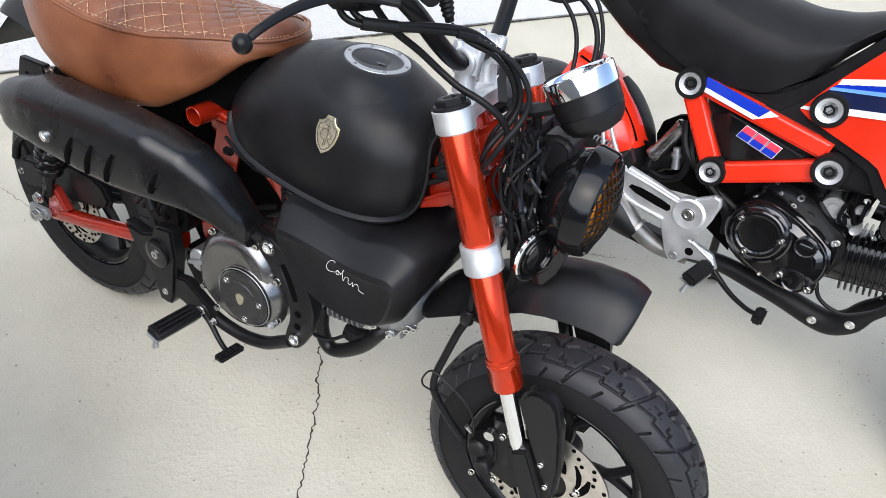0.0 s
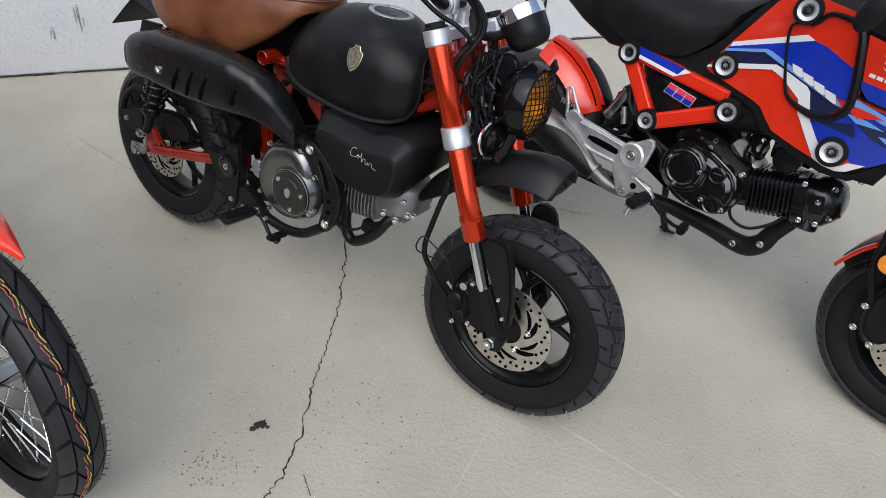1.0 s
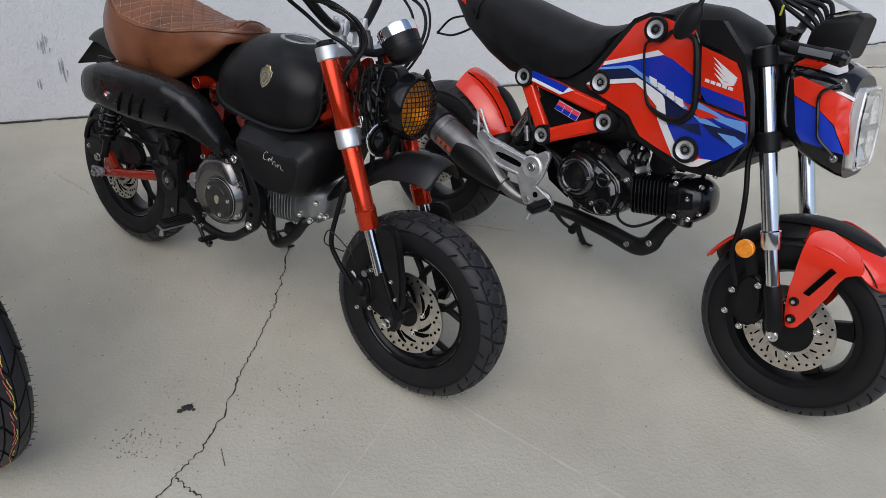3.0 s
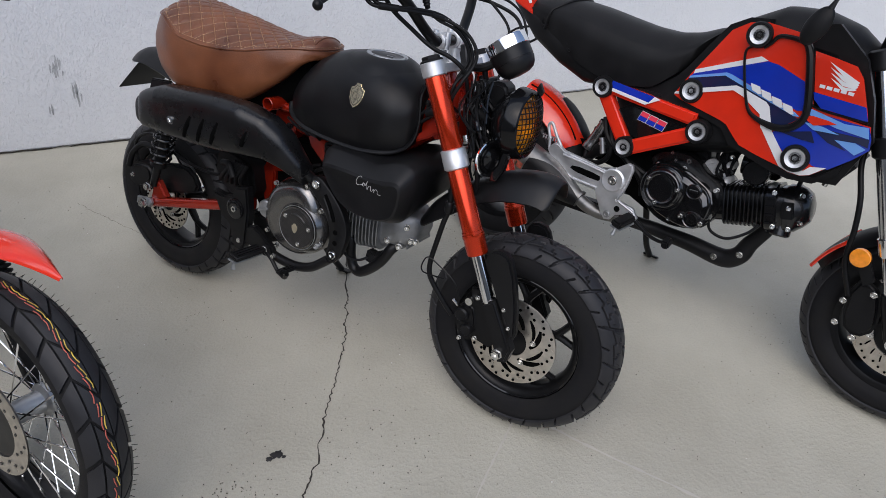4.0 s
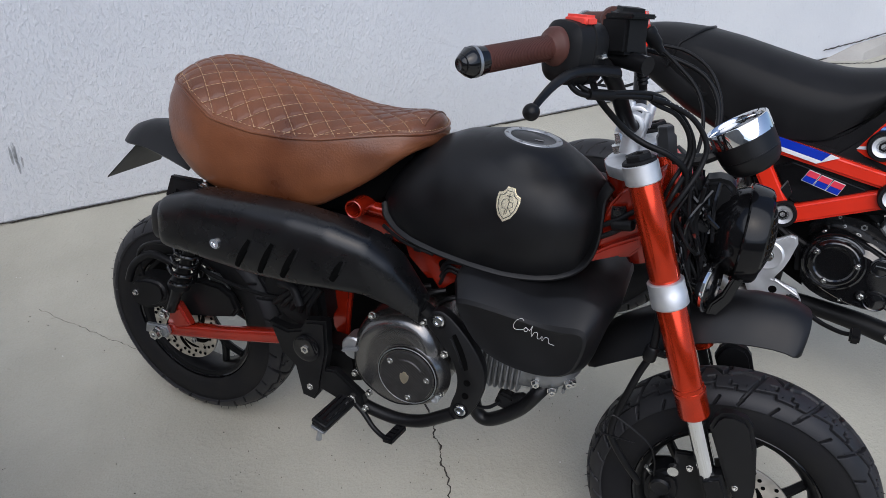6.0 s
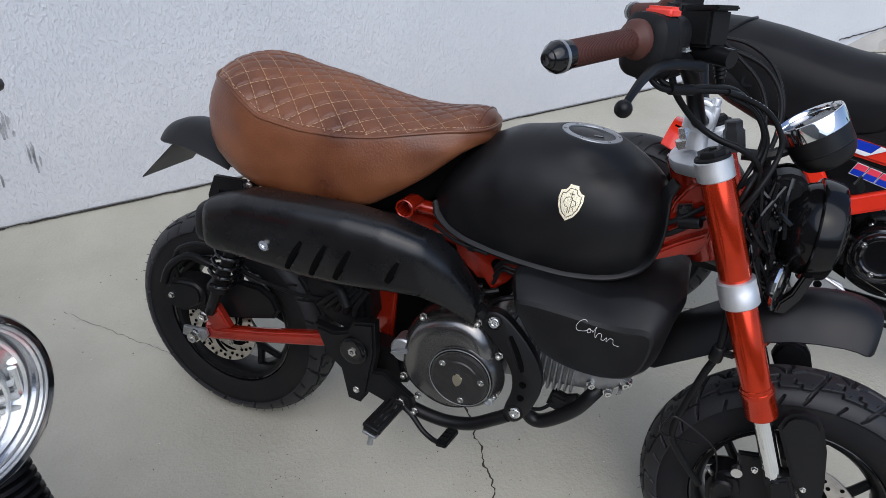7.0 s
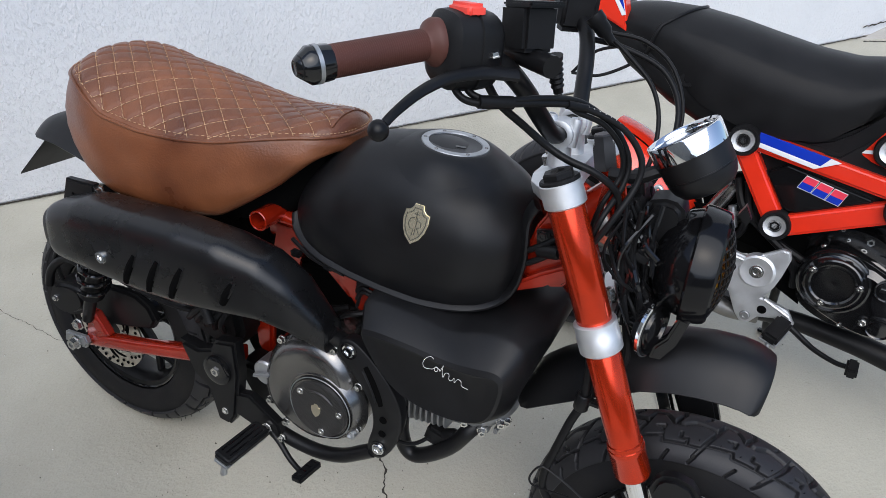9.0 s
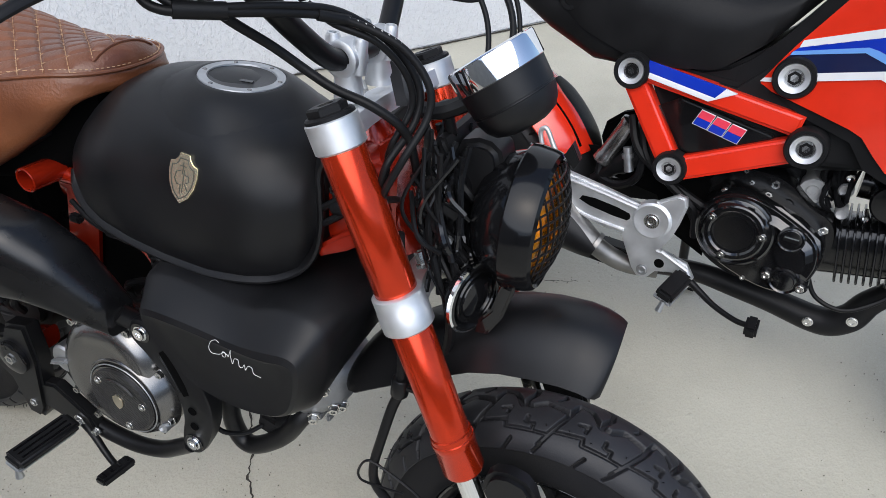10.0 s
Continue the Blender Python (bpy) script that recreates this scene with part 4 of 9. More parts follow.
# cables and hoses
NEAR_CABLES = [
    ([(0.786, -0.205, 0.958), (0.792, -0.216, 0.944), (0.806, -0.214, 0.934), (0.828, -0.196, 0.931), (0.860, -0.152, 0.929), (0.894, -0.103, 0.922), (0.940, -0.078, 0.903), (0.968, -0.070, 0.872), (0.972, -0.074, 0.842), (0.960, -0.096, 0.805), (0.944, -0.100, 0.768), (0.930, -0.07, 0.735)], 0.0058),
    ([(0.795, -0.196, 0.960), (0.801, -0.206, 0.944), (0.816, -0.203, 0.936), (0.834, -0.188, 0.934), (0.866, -0.140, 0.933), (0.895, -0.096, 0.925), (0.930, -0.066, 0.897), (0.953, -0.056, 0.862), (0.955, -0.064, 0.830), (0.944, -0.098, 0.795), (0.935, -0.085, 0.755), (0.930, -0.04, 0.73)], 0.0056),
]
STEM_CABLES = [
    ([(0.812, -0.185, 0.950), (0.822, -0.160, 0.922), (0.842, -0.122, 0.892), (0.866, -0.104, 0.870), (0.892, -0.100, 0.858), (0.926, -0.094, 0.848), (0.952, -0.080, 0.826), (0.957, -0.06, 0.785), (0.945, -0.03, 0.75)], 0.0068),
    ([(0.873, -0.114, 0.932), (0.892, -0.102, 0.916), (0.922, -0.082, 0.902), (0.944, -0.066, 0.874), (0.950, -0.062, 0.842), (0.938, -0.078, 0.805), (0.930, -0.07, 0.765)], 0.0050),
]
FAR_CABLES = [
    ([(0.858, 0.146, 0.962), (0.890, 0.150, 0.940), (0.935, 0.140, 0.905), (0.958, 0.118, 0.862), (0.962, 0.085, 0.81), (0.945, 0.05, 0.75)], 0.0050),
    ([(0.835, 0.150, 0.952), (0.880, 0.165, 0.945), (0.940, 0.165, 0.925), (0.975, 0.145, 0.885), (0.982, 0.110, 0.83), (0.965, 0.07, 0.77)], 0.0062),
    ([(0.845, 0.18, 0.96), (0.905, 0.185, 0.955), (0.955, 0.175, 0.925), (0.985, 0.145, 0.865), (0.975, 0.10, 0.79), (0.95, 0.06, 0.75)], 0.0046),
]
for pts, r in NEAR_CABLES + STEM_CABLES + FAR_CABLES:
    part("cable", tube(pts, r * 0.66, 10), HOSE, mk, "black control cable")
part("cable_joint", tube([(0.816, -0.208, 0.9335), (0.842, -0.178, 0.9315)], 0.0070, 12), HOSE, mk)
part("cable_joint", tube([(0.884, -0.116, 0.925), (0.902, -0.094, 0.919)], 0.0050, 12), HOSE, mk)
for k in range(11):
    t = 0.475 + 0.0115 * k
    p = curve(NEAR_CABLES[0][0], 24)
    i = int(t * (len(p) - 1))
    part("print_bar", block((0.0032, 0.0008, 0.0024), p[i] + Vector((-0.0003, -0.0022, 0.0028)), (-40, 0, 25), 0), INK, mk)
brake_hose = [(0.955, -0.085, 0.72), (0.968, -0.095, 0.63), (0.975, -0.100, 0.57), (0.975, -0.101, 0.53), (0.966, -0.102, 0.494), (0.955, -0.103, 0.437), (0.948, -0.104, 0.395), (0.949, -0.103, 0.362), (0.963, -0.100, 0.335), (0.99, -0.095, 0.30), (1.015, -0.088, 0.27)]
part("brake_hose", tube(brake_hose, 0.0062, 10), HOSE, mk, "black front brake hose")
part("hose_clip", lathe([(-0.013, 0.009), (-0.011, 0.0105), (0.011, 0.0105), (0.013, 0.009)], (0.975, -0.101, 0.535), (0.05, 0, 1), 14), SATIN, mk)
part("hose_clip", block((0.024, 0.012, 0.008), (0.988, -0.100, 0.538), bevel=0.002), SATIN, mk)
part("hose_loop", tube([(1.035, -0.098, 0.300), (1.028, -0.100, 0.335), (1.010, -0.103, 0.368), (0.957, -0.108, 0.400), (0.940, -0.110, 0.402), (0.930, -0.110, 0.380), (0.932, -0.110, 0.366), (0.945, -0.109, 0.362), (0.990, -0.104, 0.362)], 0.0017, 6), SATIN, mk, "thin black wire guide")
cal = part("brake_caliper", slab([(1.040, 0.318), (1.072, 0.325), (1.088, 0.285), (1.086, 0.240), (1.062, 0.218), (1.032, 0.242), (1.022, 0.282)], -0.100, -0.050, 0.010, 3, rounds=1), SATIN, mk, "black front brake caliper")
for x, z in ((1.082, 0.350), (1.090, 0.247), (1.051, 0.232)):
    part("bolt", bolt((x, -0.106, z), (0, -1, 0), 0.0048, 0.006), BOLT, cal)
for x, z, r in ((1.048, 0.292, 0.017), (1.066, 0.258, 0.015)):
    part("piston_boss", lathe([(0.02, r), (-0.010, r), (-0.014, r * 0.8), (-0.012, r * 0.4)], (x, -0.098, z), (0, 1, 0), 20), SATIN, cal)
part("bleed_nipple", tube([(1.030, -0.095, 0.305), (1.018, -0.10, 0.318)], 0.004, 8), BOLT, cal)
part("banjo", lathe([(-0.006, 0.009), (0.006, 0.009)], (1.060, -0.100, 0.330), (0, 1, 0), 14), BOLT, cal)
part("caliper_bracket", slab([(1.055, 0.36), (1.10, 0.37), (1.15, 0.26), (1.12, 0.225), (1.075, 0.235)], -0.092, -0.080, 0.003), SATIN, cal)

# fuel tank
TANK = [(0.462, 0.640, 0.668, 0.028, 2.0, 0.650), (0.475, 0.630, 0.695, 0.058, 2.05, 0.655), (0.500, 0.620, 0.730, 0.080, 2.1, 0.665), (0.540, 0.612, 0.770, 0.098, 2.15, 0.672), (0.590, 0.606, 0.797, 0.109, 2.2, 0.676), (0.650, 0.603, 0.809, 0.115, 2.25, 0.678),
        (0.700, 0.602, 0.809, 0.117, 2.3, 0.680), (0.740, 0.604, 0.803, 0.1165, 2.35, 0.682), (0.770, 0.608, 0.796, 0.113, 2.35, 0.684), (0.790, 0.612, 0.788, 0.108, 2.3, 0.686), (0.808, 0.618, 0.778, 0.099, 2.2, 0.688), (0.826, 0.628, 0.765, 0.087, 2.15, 0.690), (0.840, 0.642, 0.752, 0.075, 2.2, 0.694), (0.849, 0.660, 0.742, 0.062, 2.4, 0.700), (0.853, 0.690, 0.725, 0.035, 2.4, 0.708)]
# the rolled flange runs along the lower edge and up the front
flange = [(0.472, -0.056, 0.652), (0.484, -0.070, 0.634), (0.510, -0.083, 0.620), (0.548, -0.094, 0.611), (0.600, -0.1005, 0.605), (0.660, -0.104, 0.6015), (0.720, -0.104, 0.601), (0.768, -0.099, 0.606), (0.804, -0.090, 0.614), (0.832, -0.080, 0.630), (0.847, -0.072, 0.655), (0.852, -0.068, 0.690), (0.850, -0.066, 0.722), (0.848, -0.063, 0.750), (0.856, -0.060, 0.772)]


def tank_ring(x):
    """Across the tank: a dome over the widest line, then nearly upright down to the flange."""
    zb, zt, hw, e, zw = smooth_table(TANK, x)
    fy, fz = interp([(p[0], -p[1], p[2]) for p in flange[:10]], x)
    fy = min(fy, hw * 0.97) if x < 0.832 else hw * 0.92
    fz = fz if x < 0.832 else zb
    half = []
    for k in range(17):
        t = math.pi / 2 * k / 16
        half.append((hw * math.cos(t) ** (2 / e), zw + (zt - zw) * math.sin(t) ** (2 / e)))
    low = []
    for k in range(1, 10):
        t = k / 9
        low.append((hw - (hw - fy + 0.003) * t ** 2.6, zw + (fz - zw) * t))
    right = low[::-1] + half
    return [(x, y, z) for y, z in right] + [(x, -y, z) for y, z in right[-2::-1]]


xs = [0.462 + (0.853 - 0.462) * 0.5 * (1 - math.cos(math.pi * i / 56)) for i in range(57)]
tank = part("fuel_tank", loft([tank_ring(x) for x in xs]), MATTE, mk, "matte black rounded fuel tank with badge", sharp=60)
for f in (1, -1):
    line = curve(flange, 6)
    rings = []
    for i, q in enumerate(line):
        a, b = line[max(0, i - 1)], line[min(len(line) - 1, i + 1)]
        d = (b - a).normalized()
        o = d.cross(Vector((0, 1, 0))).normalized()
        if o.z > 0 and q.x < 0.80 or o.x < 0 and q.x >= 0.80:
            o = -o
        rings.append([(p.x, p.y * f, p.z) for p in (q + o * u + Vector((0, v, 0)) for u, v in ((-0.012, 0.014), (-0.003, -0.0005), (0.0015, -0.0035), (0.0045, -0.0025), (0.0055, 0.0015), (0.003, 0.006), (-0.006, 0.016)))])
    part("tank_flange", loft(rings), MATTE, tank, "black rolled tank flange", sharp=45)
CN = Vector((0.06, 0, 1)).normalized()
CC = Vector((0.708, 0.0, 0.8020))
cap = part("tank_cap", lathe([(0.002, 0.0505), (0.0045, 0.0500), (0.0045, 0.039), (0.0040, 0.038), (0.0040, 0.001)], CC, CN, 48), CAPGREY, tank, "flush black cap with silver ring")
# the boss flows from the cap's rim into the tank
skin_of = BVHTree.FromPolygons([v.co for v in tank.data.vertices], [p.vertices[:] for p in tank.data.polygons])
boss = []
for r in (0.0500, 0.0515, 0.0535, 0.056, 0.060, 0.065, 0.070, 0.076, 0.082, 0.090, 0.098):
    ring = []
    for k in range(56):
        x, y = CC.x + r * math.cos(math.tau * k / 56), r * math.sin(math.tau * k / 56)
        on = skin_of.ray_cast(Vector((x, y, 0.95)), Vector((0, 0, -1)))[0]
        top = CC.z + 0.0046 - 0.06 * (x - CC.x) - 0.30 * max(0.0, r - 0.0530)
        w = min(1.0, max(0.0, (r - 0.052) / 0.044))
        w = w * w * (3 - 2 * w)
        ring.append((x, y, top * (1 - w) + (on.z if on else top) * w + 0.0006 * (1 - 2 * w)))
    boss.append(ring)
part("cap_boss", loft(boss, False), MATTE, tank, "matte black raised boss", 60)
part("cap_ring", lathe([(0.0035, 0.0380), (0.0060, 0.0388), (0.0060, 0.0485), (0.0035, 0.0495)], CC, CN, 48, loop=True), CAST, cap, "brushed silver ring")
part("key_slot", block((0.016, 0.008, 0.0012), CC + Vector((0.012, -0.008, 0.0038)), (0, 3, 20), 0.001), GLOSS, cap)
part("cap_slot", block((0.012, 0.0025, 0.002), CC + Vector((-0.012, -0.006, 0.0045)), (0, 3, 40), 0.0005), GLOSS, cap)
for k in range(6):
    u = k * math.pi / 3 + 0.3
    part("cap_screw", lathe([(0, 0.0028), (0.0007, 0.0025)], CC + CN * 0.006 + Vector((0.0437 * math.cos(u), 0.0437 * math.sin(u), -0.06 * 0.0437 * math.cos(u))), CN, 10), GREY, cap)
half = [(0.0, 0.0265), (0.0065, 0.0265), (0.0080, 0.0215), (0.0120, 0.0170), (0.0180, 0.0150), (0.0190, 0.0040), (0.0165, -0.0090), (0.0105, -0.0205), (0.0, -0.0290)]
shield = [(-x, z) for x, z in half[1:-1]][::-1] + half[1:]
shield = shield[::-1]
bp = Matrix.Translation((0.711, -0.1115, 0.726)) @ pose(0, 0, 0, -17, 0, 0) @ pose(0, 0, 0, 0, 3, 0)
badge = part("badge", put(slab(shield, -0.0030, 0.004, 0.0008), bp), PALEGOLD, tank, "pale gold shield badge")
inner = [(x * 0.80, z * 0.80 - 0.0008) for x, z in shield]
for pts in (inner + inner[:1], [(0.0, 0.017), (0.0, 0.004)], [(-0.004, 0.0125), (0.004, 0.0125)], [(-0.002, 0.008), (-0.008, 0.005), (-0.0095, -0.002), (-0.006, -0.008), (-0.001, -0.008), (-0.001, -0.018)], [(0.002, 0.009), (0.002, -0.016)], [(0.002, 0.004), (0.008, 0.003), (0.009, -0.003), (0.004, -0.006), (0.009, -0.013)]):
    part("badge_line", put(tube([(x, -0.0029, z) for x, z in pts], 0.0007, 5, straight=True), bp), BADGEDARK, badge)

# seat
SEAT = [  # x, top z, edge z, half width, bottom z
    (-0.020, 0.848, 0.812, 0.131, 0.650), (0.090, 0.847, 0.793, 0.129, 0.640), (0.170, 0.832, 0.762, 0.141, 0.628), (0.250, 0.823, 0.755, 0.141, 0.624), (0.320, 0.810, 0.757, 0.136, 0.628),
    (0.380, 0.800, 0.764, 0.125, 0.640), (0.430, 0.799, 0.775, 0.111, 0.674), (0.475, 0.806, 0.783, 0.094, 0.708), (0.500, 0.812, 0.787, 0.084, 0.734), (0.518, 0.815, 0.788, 0.077, 0.750), (0.540, 0.816, 0.787, 0.070, 0.766)]
NOSE_X, NOSE_L = 0.5500, 0.046         # tip of the nose, length of its rounding
REAR_X, REAR_L = 0.022, 0.140          # rear end of the quilted top, length of its rounding


def seat_at(x):
    """Top, edge, half width and bottom of the seat, its rear rounded in plan."""
    zt, ze, hw, zb = smooth_table(SEAT, x)
    g = min(1.0, max(0.0, (REAR_X + REAR_L - x) / REAR_L))
    k = max(0.0, 1 - g ** 2.3) ** (1 / 2.3)
    ze += 0.006 * math.sin(math.pi * min(1, g * 1.2)) if g < 0.83 else 0
    f = min(1.0, max(0.0, (x - NOSE_X + NOSE_L) / NOSE_L))
    k *= max(0.0, 1 - f ** 2.2) ** (1 / 2.2)
    zt = ze + (zt - ze) * max(0.0, 1 - g ** 2.2) ** 0.55 * max(0.0, 1 - f ** 4) ** 0.5
    return zt, ze, hw * k + 0.0005, zb


def quilt(x, y):
    """Depth of the stitched diamonds."""
    d = 1.0
    for s in (1, -1):
        v = (x * 0.80 + s * y) / 0.0345
        d = min(d, abs(v - round(v)) * 2)
    return -0.0026 * math.exp(-(d / 0.15) ** 2) - 0.0012 * (1 - min(1.0, d * 1.4)) ** 2


bm = bmesh.new()
rows = []
NX, NV = 220, 96
for i in range(NX + 1):
    q = i / NX
    x = REAR_X + (NOSE_X - REAR_X) * (q ** 1.5 * 0.5 + q * 0.5)
    zt, ze, hw, zb = seat_at(x)
    r = []
    for j in range(NV + 1):
        v = -1 + 2 * j / NV
        z = ze + (zt - ze) * (1 - abs(v) ** 2.3)
        r.append(Vector((x, v * hw * 0.985, z + (quilt(x, v * hw) if abs(v) < 0.975 and REAR_X + 0.008 < x < NOSE_X - 0.020 else 0))))
    rows.append(r)
skin(bm, rows, False, False)
seat = part("seat", bm, LEATHER, mk, "quilted brown leather saddle with tan stitching", sharp=70)
# the side runs round the rear in one sheet
rim = []
for i in range(17):
    x = NOSE_X - NOSE_L * (1 - math.cos(math.pi / 2 * i / 16))
    rim.append((x, -seat_at(x)[2] if i else 0.0))
for i in range(1, 37):
    x = NOSE_X - NOSE_L - (NOSE_X - NOSE_L - REAR_X - REAR_L) * i / 36
    rim.append((x, -seat_at(x)[2]))
for i in range(1, 25):
    x = REAR_X + REAR_L * (1 - math.sin(math.pi / 2 * i / 24))
    rim.append((x, -seat_at(x)[2] if i < 24 else 0.0))
rim += [(x, -y) for x, y in rim[-2::-1]]
side = []
rnd = random.Random(17)
for i, (x, y) in enumerate(rim):
    a, c = rim[max(0, i - 1)], rim[min(len(rim) - 1, i + 1)]
    tx, ty = c[0] - a[0], c[1] - a[1]
    ln = math.hypot(tx, ty)
    nx, ny = ty / ln, -tx / ln
    if nx * (x - 0.25) + ny * y < 0:
        nx, ny = -nx, -ny
    zt, ze, hw, zb = seat_at(x)
    out = (0.009 + 0.017 * max(0.0, -nx) ** 1.6) * min(1.0, 0.25 + (NOSE_X - x) / 0.07)
    tuck = min(1.0, 0.1 + (NOSE_X - x) / 0.08)
    col = []
    for s, w in ((-0.01, -0.15), (0.03, 0.12), (0.10, 0.36), (0.22, 0.66), (0.38, 0.92), (0.55, 1.0), (0.72, 0.85), (0.86, 0.45), (0.96, -0.2), (1.0, -1.0), (1.02, -3.0)):
        wave = 0.0012 * math.sin(i * 0.55 + s * 9) * math.sin(s * math.pi) if 0 < s < 1 else 0
        o = out * w + wave if w > -0.5 else 0.010 * w * tuck
        col.append(Vector((x + nx * o, y + ny * o, ze + (zb - ze) * s)))
    side.append(col)
part("seat_side", loft(side, False, False), LEATHER, seat, "smooth worn brown leather side", sharp=70)
part("piping", tube([v[1] + Vector((0, 0, 0.0025)) for v in side], 0.0025, 8, straight=True), LEATHER, seat, "leather piping")
part("nose_seam", tube([(x, y, seat_at(x)[1] + (seat_at(x)[0] - seat_at(x)[1]) * (1 - min(1, abs(y) / seat_at(x)[2]) ** 2.3) + 0.0004) for x, y in [(NOSE_X - 0.018, 0.046 * q / 12) for q in range(-12, 13)]], 0.0016, 6, per=1), LEATHER, seat)
# near-black blocks added as the shade behind the frame and under the seat
part("frame_shade_block", block((0.13, 0.10, 0.10), (0.300, 0, 0.560), (0, -8, 0), 0.008), RECESS_SHADE, mk, "near-black block for the shade behind the frame")
part("under_seat_shade", loft([oval(x, 0, z, w, h, 4, 20) for x, z, w, h in ((0.04, 0.655, 0.05, 0.030), (0.15, 0.640, 0.085, 0.032), (0.34, 0.640, 0.088, 0.034), (0.40, 0.665, 0.078, 0.050), (0.46, 0.700, 0.055, 0.060), (0.510, 0.735, 0.032, 0.030))]), RECESS_SHADE, mk, "near-black filler for the shade under the seat")
part("seat_base", loft([[(x, -seat_at(x)[2] * 0.86, seat_at(x)[3] + 0.004), (x, seat_at(x)[2] * 0.86, seat_at(x)[3] + 0.004), (x, seat_at(x)[2] * 0.7, seat_at(x)[3] + 0.02), (x, -seat_at(x)[2] * 0.7, seat_at(x)[3] + 0.02)] for x in (0.045, 0.07, 0.2, 0.33, 0.40, 0.45)]), PLASTIC, seat, "black plastic seat base")
# stitching: dashes along the diamond lines and the edge
st = bmesh.new()
for s in (1, -1):
    for k in range(-8, 24):
        c = 0.0345 * k
        prev = None
        for i in range(0, 190):
            y = -0.140 + 0.280 * i / 189
            x = (c - s * y) / 0.80
            if not REAR_X + 0.006 < x < NOSE_X - 0.022:
                prev = None
                continue
            zt, ze, hw, zb = seat_at(x)
            v = y / hw
            if abs(v) > 0.965:
                prev = None
                continue
            q = Vector((x, y, ze + (zt - ze) * (1 - abs(v) ** 2.3) - 0.0028))
            if prev is not None and i % 4 and (q - prev).length < 0.02:
                tube([prev, q], 0.00055, 4, bm=st, straight=True)
            prev = q
prev = None
for i in range(1, len(side) - 1):
    for t in (0.0, 0.5):
        x = rim[i][0] * (1 - t) + rim[i + 1][0] * t
        y = rim[i][1] * (1 - t) + rim[i + 1][1] * t
        q = Vector((x + 0.004 * (1 if x < 0.1 else 0), y * 0.955, seat_at(x)[1] + 0.0065))
        if prev is not None and t:
            tube([prev, q], 0.0005, 4, bm=st, straight=True)
        prev = q
thread = part("stitching", st, STITCH, seat, "tan diamond stitching")
tagged(thread, kind="stuff")

# rear mudguard, plate bracket, tail lamp
fr = []
for x, zt, drop, hw in ((0.05, 0.640, 0.02, 0.075), (0.0, 0.662, 0.028, 0.076), (-0.05, 0.678, 0.034, 0.076), (-0.085, 0.680, 0.036, 0.073), (-0.110, 0.675, 0.034, 0.067), (-0.128, 0.667, 0.028, 0.056), (-0.138, 0.660, 0.020, 0.042), (-0.143, 0.655, 0.010, 0.024), (-0.144, 0.653, 0.003, 0.008)):
    r = [(x, hw * s, zt - drop * abs(s) ** 2.4) for s in [k / 8 for k in range(-8, 9)]]
    fr.append(r + [(px - 0.002, py * 0.95, pz - 0.004) for px, py, pz in reversed(r)])
part("rear_mudguard", loft(fr), MATTE, mk, "matte black rear mudguard", sharp=60)
plate_rows = []
for t in (0.0, 0.5, 1.0):
    x, z, hw = -0.094 - 0.069 * t, 0.636 - 0.077 * t, 0.063 + 0.013 * t
    plate_rows.append([(x, -hw, z), (x, hw, z), (x - 0.003, hw, z - 0.005), (x - 0.003, -hw, z - 0.005)])
part("plate_bracket", loft(plate_rows), SATIN, mk, "black licence plate bracket")
part("indicator", lathe([(-0.016, 0.010), (-0.012, 0.018), (0.010, 0.020), (0.014, 0.016)], (-0.085, 0.13, 0.735), (-1, 0, 0), 20), GLOSS, mk, "small dark indicator lamp")
part("indicator_stem", tube([(-0.075, 0.13, 0.73), (-0.03, 0.09, 0.69), (0, 0.06, 0.67)], 0.005, 8), SATIN, mk)

# exhaust with heat shield
EX = [  # x, centre y, centre z, half width, half height
    (0.102, -0.185, 0.569, 0.030, 0.040), (0.105, -0.1855, 0.570, 0.035, 0.045), (0.112, -0.186, 0.572, 0.039, 0.049), (0.130, -0.1865, 0.576, 0.042, 0.053), (0.150, -0.187, 0.580, 0.0440, 0.056), (0.180, -0.188, 0.586, 0.046, 0.060), (0.220, -0.188, 0.588, 0.0475, 0.063), (0.300, -0.188, 0.591, 0.0475, 0.067),
    (0.380, -0.185, 0.594, 0.047, 0.067), (0.450, -0.178, 0.595, 0.045, 0.061), (0.510, -0.165, 0.586, 0.041, 0.052), (0.550, -0.152, 0.562, 0.036, 0.043), (0.582, -0.142, 0.530, 0.028, 0.030), (0.600, -0.136, 0.512, 0.022, 0.024)]


def ex_ring(x, n=40):
    y, z, hw, hh = interp(EX, x)
    return oval(x, y, z, hw, hh, 3.3, n)


xs = [0.102 + 0.498 * i / 60 for i in range(61)]
ex = part("exhaust", loft([ex_ring(x) for x in xs]), SHIELD, mk, "matte black exhaust with slotted heat shield", sharp=50)


def on_shield(x, z, out=0.0):
    y, zc, hw, hh = interp(EX, x)
    s = min(0.98, abs(z - zc) / hh)
    return Vector((x, y - (hw + out) * (1 - s ** 3.3) ** (1 / 3.3), z))


